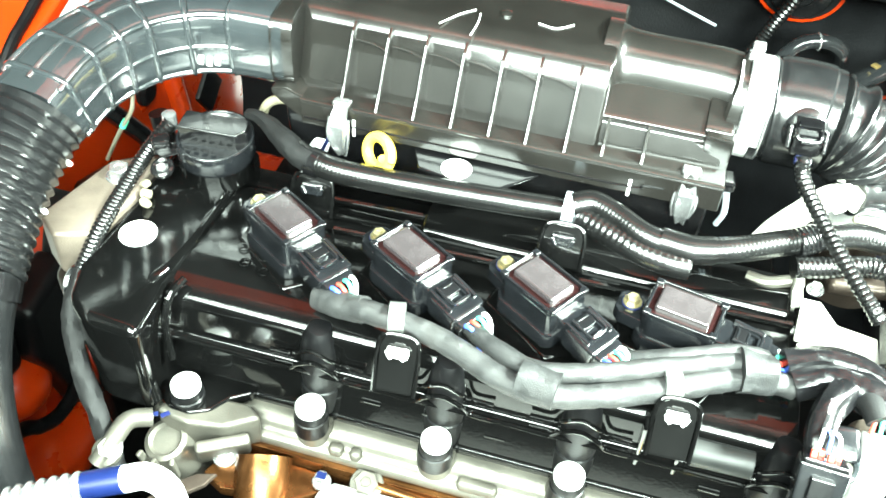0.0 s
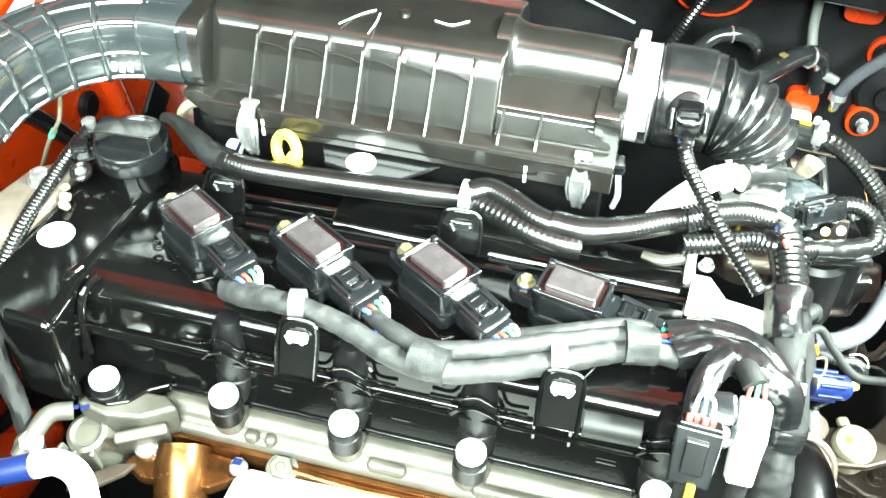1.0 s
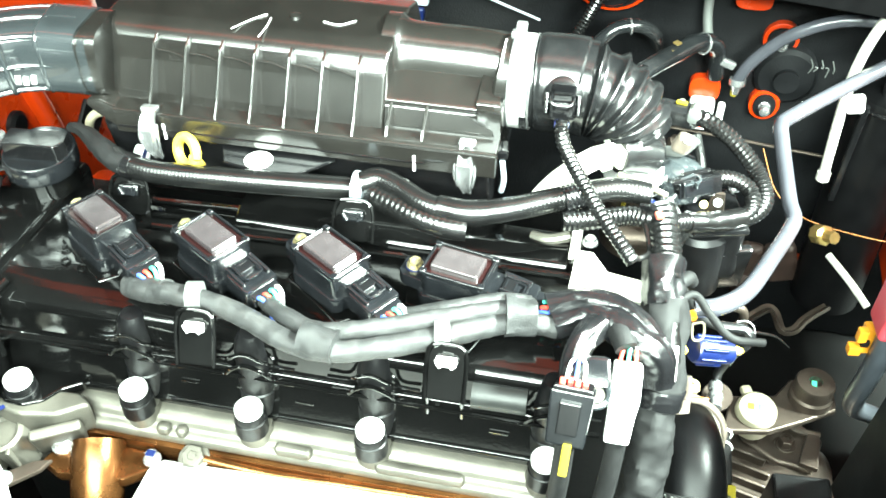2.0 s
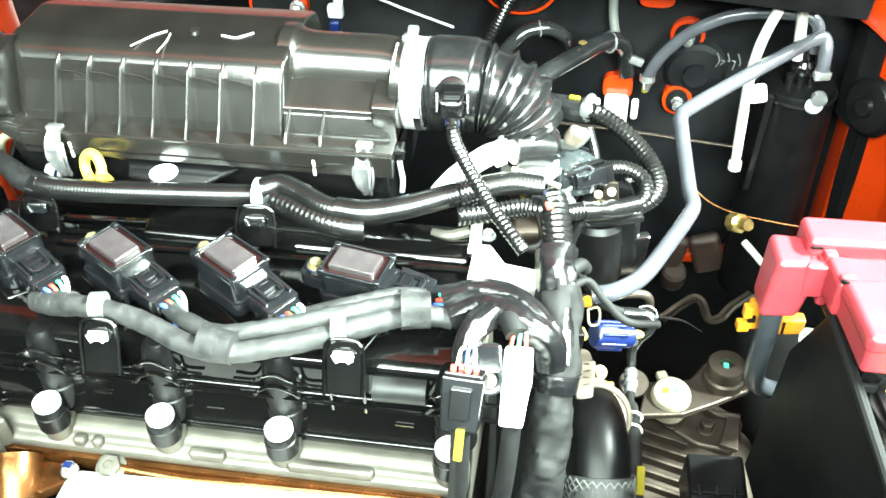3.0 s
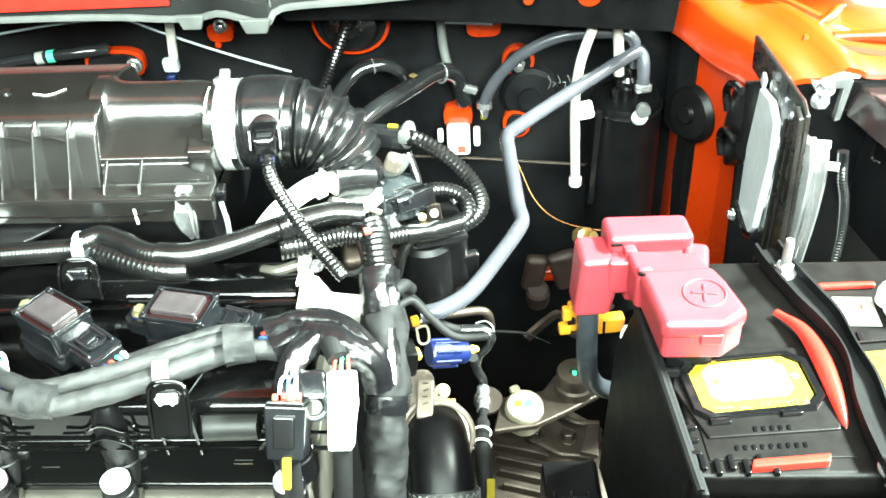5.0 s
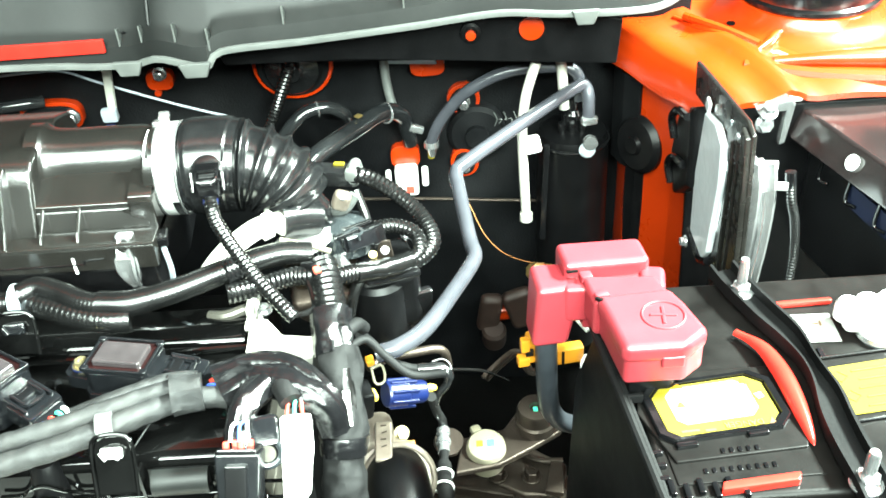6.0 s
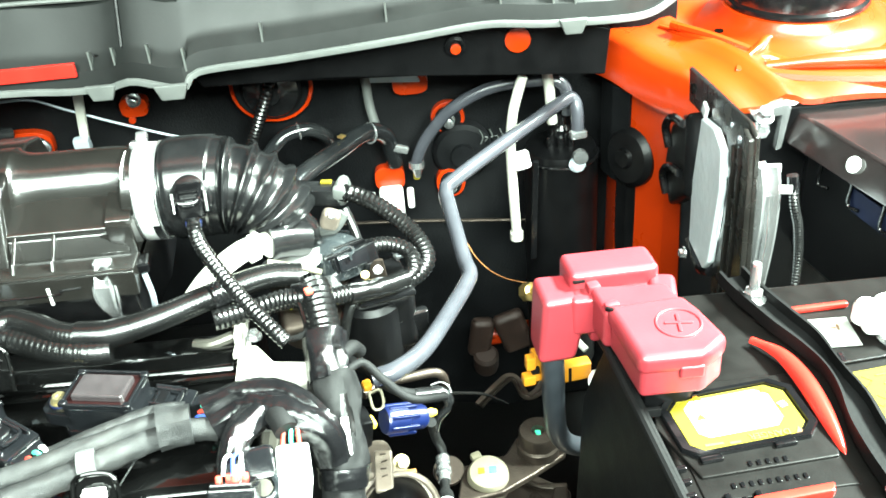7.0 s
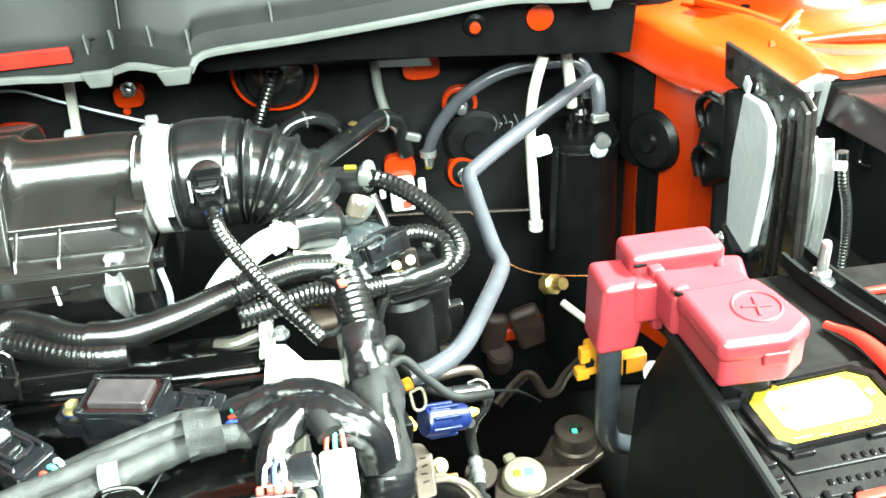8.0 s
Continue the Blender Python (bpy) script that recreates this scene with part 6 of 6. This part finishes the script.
def octagon_frame(poly, c, outer, inner, z0, z1):
    """A raised frame round a label: a sloped outer wall, a flat top and an inner wall."""
    bm = bmesh.new()
    rows = [[bm.verts.new((*(c + (Vector(p) - c) * f), z)) for p in poly] for f, z in ((outer, z0), (outer * 0.985, z1 - 0.8), (outer * 0.965, z1), (inner * 1.02, z1), (inner, z1 - 1.2), (inner, z0))]
    n = len(poly)
    for a, b in zip(rows, rows[1:] + rows[:1]):
        for k in range(n):
            bm.faces.new((a[k], a[(k + 1) % n], b[(k + 1) % n], b[k]))
    bmesh.ops.recalc_face_normals(bm, faces=bm.faces)
    return bm


part("label_frame", octagon_frame(lab, lc, 1.17, 1.0, 2, 7.4), BATTERY, bat, "raised glossy black frame round the label")
part("label_bed", prism([tuple(lc + (Vector(p) - lc) * 1.04) for p in lab], "z", 2, 5.6, 0), BATTERYTOP, bat)
for x, y, r in ((600, -113, 6), (640, -107, 6)):
    part("frame_notch", box((x, y, 5), (12, 4, 4), (0, 0, r), 1.2), BATTERY, bat)


def lettering(words, size, m, mat, parent, label=""):
    cu = bpy.data.curves.new("lettering", "FONT")
    cu.body, cu.size, cu.extrude, cu.align_x, cu.align_y = words, size * MM, 0.00012, "CENTER", "CENTER"
    ob = new("lettering", cu)
    dg = bpy.context.evaluated_depsgraph_get()
    data = bpy.data.meshes.new_from_object(ob.evaluated_get(dg))
    bpy.data.objects.remove(ob)
    data.transform(m)
    data.transform(Matrix.Translation(-BASE[parent.name] * MM))
    data.materials.clear()
    data.materials.append(mat)
    out = new("lettering", data)
    out.parent = parent
    return tagged(out, label)


lettering("DANGER", 5.5, pose(0.634, -0.1005, 0.0064, 0, 0, 184), BARINK, bat, "printed word DANGER, upside down")
part("print", prism([(647, -103), (653, -103), (650, -97)], "z", 6.1, 6.4, 0), BARINK, bat, "warning triangle")
for x, w in ((604, 10), (615, 6)):
    part("print", box((x, -104, 6.3), (w, 1.6, 0.2), (0, 0, 4), 0), BARINK, bat, "dark printed bar")
for x, y in ((604, -69), (642, -68), (603, -84)):
    part("print", prism([(x - 3, y - 2), (x + 3, y - 2), (x, y + 3)], "z", 6.35, 6.5, 0), AMBER, bat, "amber warning triangle")
part("print", box((648, -80, 6.5), (4, 4, 0.2), (0, 0, 20), 0), GREENINK, bat, "green printed spot")
for n, x0, y in ((5, 618, -118), (9, 606, -130)):
    for k in range(n):
        part("emboss", box((x0 + 4.6 * k, y + 0.25 * k, 3.4 + 1.6 * (n < 6)), (2.1, 3.4, 0.8), (0, 0, 2), 0.35), BATTERY, bat, "raised unreadable characters")
part("front_panel", prism([(588, -112), (664, -108), (668, -136), (590, -138)], "z", 1, 3, 0.8), BATTERYTOP, bat)
for k in range(6):
    part("tooth", box((586 + 7.5 * k, -140 - (k % 2) * 3, 3), (3.4, 10, 4), (0, 0, 2), 1), BATTERY, bat)
for k in range(3):
    part("tooth", box((582, -116 - 9 * k, 3), (9, 3, 4), (0, 0, 8), 1), BATTERY, bat)
part("red_bar", prism([(610, -146), (652, -142), (654, -136), (612, -140)], "z", 1, 7, 1.5), REDGLOSS, bat, "red plastic grip bar")
part("red_strip", tube([(650, -25, 5), (657, -36, 7), (662, -48, 8), (665.5, -70, 8), (667, -98, 6), (667, -118, 4)], lambda s, u: 5.5 * math.sin(math.pi * min(1, max(0.08, u))) ** 0.5, 12, 3, shape=lambda a: 1.0 if math.cos(a) > -0.2 else 0.7), REDGLOSS, bat, "red handle strip")
part("sticker", box((700, -22, 2.8), (24, 26, 0.6), (0, 0, -2), 0), LABELWHITE, bat, "white square sticker")
part("sticker_print", box((698, -18, 3.3), (9, 1.2, 0.2), (0, 0, -6), 0), BARINK, bat)
part("sticker_print", box((704, -18, 3.3), (1.2, 5, 0.2), (0, 0, -6), 0), BARINK, bat)
part("edge_strip", box((700, 1, 4), (36, 4, 4), (0, 0, 2), 1.5), REDGLOSS, bat, "red edge strip")
part("label", prism([(692, -58), (790, -46), (790, -86), (696, -96)], "z", 2.6, 3.0, 0), LABEL, bat, "large yellow label")
for k in range(5):
    part("print", box((724 + 2 * (k % 2), -60 - 7 * k, 3.2), (34, 1.2, 0.3), (0, 0, 6.5), 0), AMBER, bat, "faint printed line")
for k in range(2):
    part("print_box", ring((699 + 2 * k, -66 - 16 * k, 3.0), 4.5, 0.4, n=4, k=4), AMBER, bat)
part("top_groove", tube([(688, -50, 3), (737, -45, 3), (800, -38, 3)], 1.0, 8), BATTERY, bat)
part("top_groove", tube([(696, -101, 3), (740, -96, 3), (800, -90, 3)], 1.0, 8), BATTERY, bat)
part("minus_post", box((732, -24, 12), (38, 24, 12), (0, 0, -6), 5, 3), WHITE, bat, "white terminal clamp")
part("minus_post", lathe([(8, 8), (8, 17), (6, 20), (0, 20)], (719, -19, 0), n=18), WHITE, bat)
part("minus_post", lathe([(7, 8), (7, 18), (5, 20), (0, 20)], (732, -16, 0), n=18), WHITE, bat)
part("minus_post", lathe([(9, 8), (9, 18), (7, 21), (0, 21)], (745, -18, 0), n=20), WHITE, bat)
part("post_ring", lathe([(12, 2), (13, 4), (12, 7), (0, 7)], (734, -32, 0), n=28), STEEL, bat, "bright metal ring under the clamp")
part("emboss", box((690, -44, 2.6), (3, 8, 1), bev=0.3), COILBODY, bat)
part("emboss", box((696, -44, 2.6), (3, 8, 1), bev=0.3), COILBODY, bat)

tray = thing("battery_box", (570, -80, -215), "matt black plastic shield along the battery's side", "battery box")
part("side_wall", prism([(-26, 14), (-40, 15), (-160, 2), (-164, -212), (30, -212), (12, -60)], "x", 564, 569, 2), TRAY, tray)
for v in tray.children[0].data.vertices:
    v.co.x += -0.14 * (v.co.y - 0.05) + 0.0
part("front_wall", prism([(582, 2), (700, 2), (700, -212), (582, -212)], "y", -168, -163, 2), TRAY, tray)
part("rim", tube([(563, -24, 14), (568, -60, 12), (582, -158, 2)], 2.6, 8), TRAY, tray)
for y in (-48, -62, -78):
    part("rib", box((574 - 0.1 * (y + 40), y, 8), (10, 3, 6), bev=1), TRAY, tray)
part("floor", box((690, -60, -212), (240, 200, 6), bev=2), TRAY, tray)

# ---- red terminal cover ----
rc = thing("terminal_cover", (585, -30, -5), "red plastic cover over the battery's positive terminal", "terminal cover")
part("back_block", prism([(544, 21), (597, 22), (600, -2), (547, -4)], "z", 14, 49, 4, 4), REDPLASTIC, rc)
part("bridge", prism([(544, 12), (564, 12), (564, -15), (546, -15)], "z", 13, 39, 3, 3), REDPLASTIC, rc)
part("front_block", prism([(564, -30), (605, -27), (611, -40), (618.5, -65.5), (605, -76.5), (571.5, -76.5), (566.5, -44)], "z", 17, 42, 3, 3), REDPLASTIC, rc)
part("front_lid", prism([(562, -30), (606, -26), (612, -40), (620, -66), (606, -78), (570, -78), (565, -44)], "z", 33, 46, 4.5, 4), REDPLASTIC, rc)
part("lid_lip", box((598, -77.4, 34), (13, 3, 8), bev=1.4, seg=3), REDPLASTIC, rc)
part("post_hump", box((600, -8, 36), (16, 22, 10), (0, 0, -10), 4, 3), REDPLASTIC, rc)
part("neck", prism([(557, -6), (602, -10), (607, -30), (561, -34)], "z", 17, 43, 3.5, 3), REDPLASTIC, rc)
part("vent", box((564, -33, 44.6), (5, 2, 2.4), (0, 0, -40), 0.4), DARK, rc, "dark slot")
part("vent", box((552, -4, 44.4), (7, 2, 1.6), (0, 0, 6), 0.4), DARK, rc, "dark slot")
part("saddle", prism([(556, 2), (603, 2), (603, -14), (557, -14)], "z", 6, 38, 3, 2), REDPLASTIC, rc)
part("leg", frustum([(524, 9), (547, 10), (549, -15), (526, -17)], [(527, 14), (556, 14), (559, -12), (530, -15)], -5, 39, 3.8, 4), REDPLASTIC, rc)
part("hinge", box((560, -6, 40), (8, 8, 8), (0, 0, 10), 2), REDPLASTIC, rc)
part("hinge", box((566, -28, 42), (9, 6, 8), (0, 0, 10), 2), REDPLASTIC, rc)
part("plus_ring", ring((597, -52, 46.1), 12, 0.8, n=36, k=8), REDPLASTIC, rc)
part("plus", box((597, -52, 46.3), (15, 1.8, 1.4), (0, 0, -6), 0.4), REDPLASTIC, rc)
part("plus", box((597, -52, 46.3), (1.8, 15, 1.4), (0, 0, -6), 0.4), REDPLASTIC, rc)
part("seam", tube([(600, 2, 30), (612, -20, 26), (624, -42, 24)], 1.2, 8), REDGLOSS, rc)
part("foot", prism([(560, 0), (600, 0), (610, -60), (600, -70), (576, -70), (568, -40)], "z", 2, 20, 2), MATT, rc, "black clamp below the cover")
fuse = thing("fusible_link", (528, 4, -40), "amber plastic fuse holder under the red cover", "fuse holder")
part("body", box((531, 5, -22), (14, 9, 22), (0, 0, 8), 2), AMBER, fuse)
part("wing", box((523, 0, -16), (6, 6, 10), (0, 0, 8), 1.2), AMBER, fuse)
part("wing", box((522, 2, -31), (8, 7, 7), (0, 0, 8), 1.2), AMBER, fuse)
part("slot", box((526, -1, -22), (5, 3, 5), (0, 0, 8), 0.6), DARK, fuse)
part("bar", box((552, 12, -36), (22, 9, 13), (0, 0, 8), 2), AMBER, fuse)
part("bar_groove", box((549, 7.2, -36), (2, 1.5, 11), (0, 0, 8), 0.4), DARK, fuse)
part("dot", lathe([(6, 0), (6, 6), (0, 7)], (567, 10, -42), (90, 0, -10), 16), WHITE, fuse, "white round plug")
solo("battery_cable", tube([(536, -5, 2), (536.5, -4, -24), (538.5, 6, -62), (543, 22, -98), (555, 46, -136), (578, 74, -172), (610, 96, -204)], 7.2, 20), CABLE, (540, 0, -200), "thick dark battery cable under the red cover", "cable")

# ---- hold-down bar and stud ----
hd = thing("hold_down_bar", (665, -60, 0), "black steel hold-down bar across the battery", "battery clamp")
bl_line = spline([(656, 34, 6), (660, 16, 6), (670, -14, 6), (679, -40, 6), (684, -78, 6), (683, -104, 5), (683, -125, 5), (685, -152, 4), (686, -176, 0)], 4)
bb = bmesh.new()
prev = None
for i, q in enumerate(bl_line):
    d = (bl_line[min(i + 1, len(bl_line) - 1)] - bl_line[max(i - 1, 0)]).normalized()
    s2 = Vector((d.y, -d.x, 0)).normalized()
    w = 11 - 5 * math.exp(-((q.y + 62) / 24) ** 2)
    ringv = [bb.verts.new(q + s2 * u * w + Vector((0, 0, h))) for u, h in ((-0.8, 0), (-0.8, 9), (-0.62, 9), (-0.62, 2), (0.62, 2), (0.62, 9), (0.8, 9), (0.8, 0))]
    if prev:
        for k in range(8):
            bb.faces.new((prev[k], prev[(k + 1) % 8], ringv[(k + 1) % 8], ringv[k]))
    else:
        bb.faces.new(ringv)
    prev = ringv
bb.faces.new(prev[::-1])
bmesh.ops.recalc_face_normals(bb, faces=bb.faces)
part("bar", bb, TRAY, hd)
part("stud", lathe([(3.2, -4), (3.2, 26), (2.6, 28), (0, 28)], (662, 10, 7), n=16), STEEL, hd, "threaded zinc stud")
part("nut", bolt_mesh((662, 10, 8), 6, 7), STEEL, hd)
part("stud", lathe([(3.4, -10), (3.4, 24), (2.6, 26), (0, 26)], (683, -147, 4), n=16), STEEL, hd, "threaded zinc stud")
part("nut", bolt_mesh((683, -147, 6), 6.5, 7), STEEL, hd)

# ---- control unit and its bracket ----
eb = thing("control_unit_bracket", (688, 160, -200), "tall black steel bracket carrying a control unit", "bracket")
part("plate", prism([(247, 58), (241, 31), (199, 36), (150, 46), (138, 30), (140, -20), (152, -70), (150, -96), (142, -200), (88, -200), (84, -44), (94, 50), (97, 72), (112, 76), (206, 64)], "x", 686, 690, 1, 1), BRACKETPAINT, eb)
part("fold", prism([(97, 70), (109, 73), (104, 40), (102, -44), (104, -200), (88, -200), (84, -44), (93, 48)], "x", 682, 686.4, 1.2, 2), BRACKETPAINT, eb)
part("shelf_edge", tube([(684, 150, -72), (684, 175, -84), (684, 204, -76)], 4, 8), BATTERY, eb)
part("rib", tube([(685.6, 132, 48), (685.6, 129, 20), (685.6, 130, -60), (685.6, 136, -150)], 2.0, 12, 3), BRACKETPAINT, eb)
part("rib", tube([(685.6, 118, 54), (685.6, 115, 20), (685.6, 116, -60), (685.6, 122, -160)], 2.4, 12, 3), BRACKETPAINT, eb)
part("rivet", lathe([(3, 0), (2.6, 1.4), (0, 2)], (685.8, 122, 58), (0, -90, 0), 14), FOIL, eb)
part("rivet", lathe([(2, 0), (1.8, 1), (0, 1.4)], (685.8, 140, 60), (0, -90, 0), 12), FOIL, eb)
part("hole", lathe([(4, 0), (4, 1), (0, 1)], (685.6, 232, 46), (0, -90, 0), 14), DARK, eb)
part("leg", tube([(706, 122, 34), (706, 114, 16), (705, 112, -24), (704, 120, -84)], 8, 10, 4, shape=lambda a: 1.2 if abs(math.sin(a)) > 0.5 else 0.35), STEEL, eb, "bright zinc leg")
part("leg_bead", tube([(701, 116, 20), (700, 114, -24), (699, 122, -84)], 2, 8), STEEL, eb)
part("pin", tube([(704, 128, 30), (718, 124, 31)], 3.2, 14), BOLTCAP, eb)
part("pin", tube([(704, 116, 20), (722, 110, 21)], 3.2, 14), BOLTCAP, eb)
part("nut", bolt_mesh((702, 126, 31), 5, 6, (0, 80, 0)), STEEL, eb)
part("leg_bead", tube([(706, 111, 18), (705, 106, -24), (704, 114, -84)], 1.8, 8), STEEL, eb)
part("leg_bead", tube([(703, 113, 18), (702, 109, -24), (701, 117, -84)], 1.2, 8), DULLALU, eb)
part("bolt", bolt_mesh((690, 174, 52), 5, 6, (0, -90, 0)), STEEL, eb)
cu = thing("control_unit", (680, 170, -80), "silver-cased engine control unit standing on edge", "control unit")
part("case", prism([(190, 42), (160, 48), (140, 40), (136, 10), (146, -60), (158, -74), (196, -72), (200, -20)], "x", 680, 686, 2, 3), FOILCASE, cu)
part("plug_block", prism([(246, 10), (204, 40), (196, -30), (240, -64), (258, -30)], "x", 674, 690, 4, 3), MATT, cu)
for k in range(2):
    part("plug_arm", tube([(672, 206, 30 - 44 * k), (669, 226, 26 - 44 * k), (670, 246, 8 - 44 * k), (672, 240, -8 - 44 * k)], 3.5, 10), PLASTIC, cu)
part("bolt", bolt_mesh((678, 196, -84), 4, 5, (0, -90, 0)), STEEL, cu)
part("tab", box((682, 188, 49), (3, 9, 10), (20, 0, 0), 1), FOILCASE, cu)
tl = thing("thin_loom", (735, 130, -70), "thin black corrugated loom behind the battery", "wiring harness")
part("loom", ribbed([(737, 142, 4), (739, 140, -12), (744, 140, -30), (748, 140, -60), (747, 136, -90), (742, 126, -120)], 3.9, 2.8, 0.6, 14), LOOM, tl)
part("tip", tube([(736, 144, 12), (737, 142, 0)], 4.4, 12), PLASTIC, tl)

# ---- fuse box ----
fb = thing("fuse_box", (860, 170, -120), "black fuse box with a glossy lid beside the battery", "fuse box")
part("case", prism([(786, 232), (814, 110), (824, 60), (960, 60), (960, 252), (792, 252)], "z", -120, -10, 4, 3), MATT, fb)
low = [(767, 232), (800, 125), (818, 60), (980, 60), (980, 272), (770, 262)]
high = [(778, 243), (808, 149), (832, 76), (970, 76), (970, 262), (784, 262)]
part("lid", frustum(low, high, -12, 11, 2.5, 3), LIDPLASTIC, fb, "glossy black lid with a reddish sheen put into its colour")
part("paint_dot", lathe([(6.5, 0), (6.5, 0.8), (0, 1.1)], (793, 168, 1.5), aim((0, 0, 0), (-0.86, -0.27, 0.44)), 20), CHALK, fb, "round white paint dot")
for k in range(3):
    part("latch", tube([(787 + 9 * k, 206 - 36 * k, -16), (785 + 9 * k, 204 - 36 * k, -34), (789 + 9 * k, 194 - 36 * k, -34)], 1.6, 8, 2), PLASTIC, fb)
part("sticker", box((803, 146, -30), (1.5, 52, 20), (0, 0, 13), 0.3), NAVY, fb, "dark blue label with unreadable marks")
for k in range(3):
    part("sticker_print", tube([(800.5 + 3 * k, 158 - 13 * k, -26), (801.5 + 3 * k, 153 - 13 * k, -32), (802.5 + 3 * k, 150 - 13 * k, -28)], 0.7, 6, 2), DARK, fb)
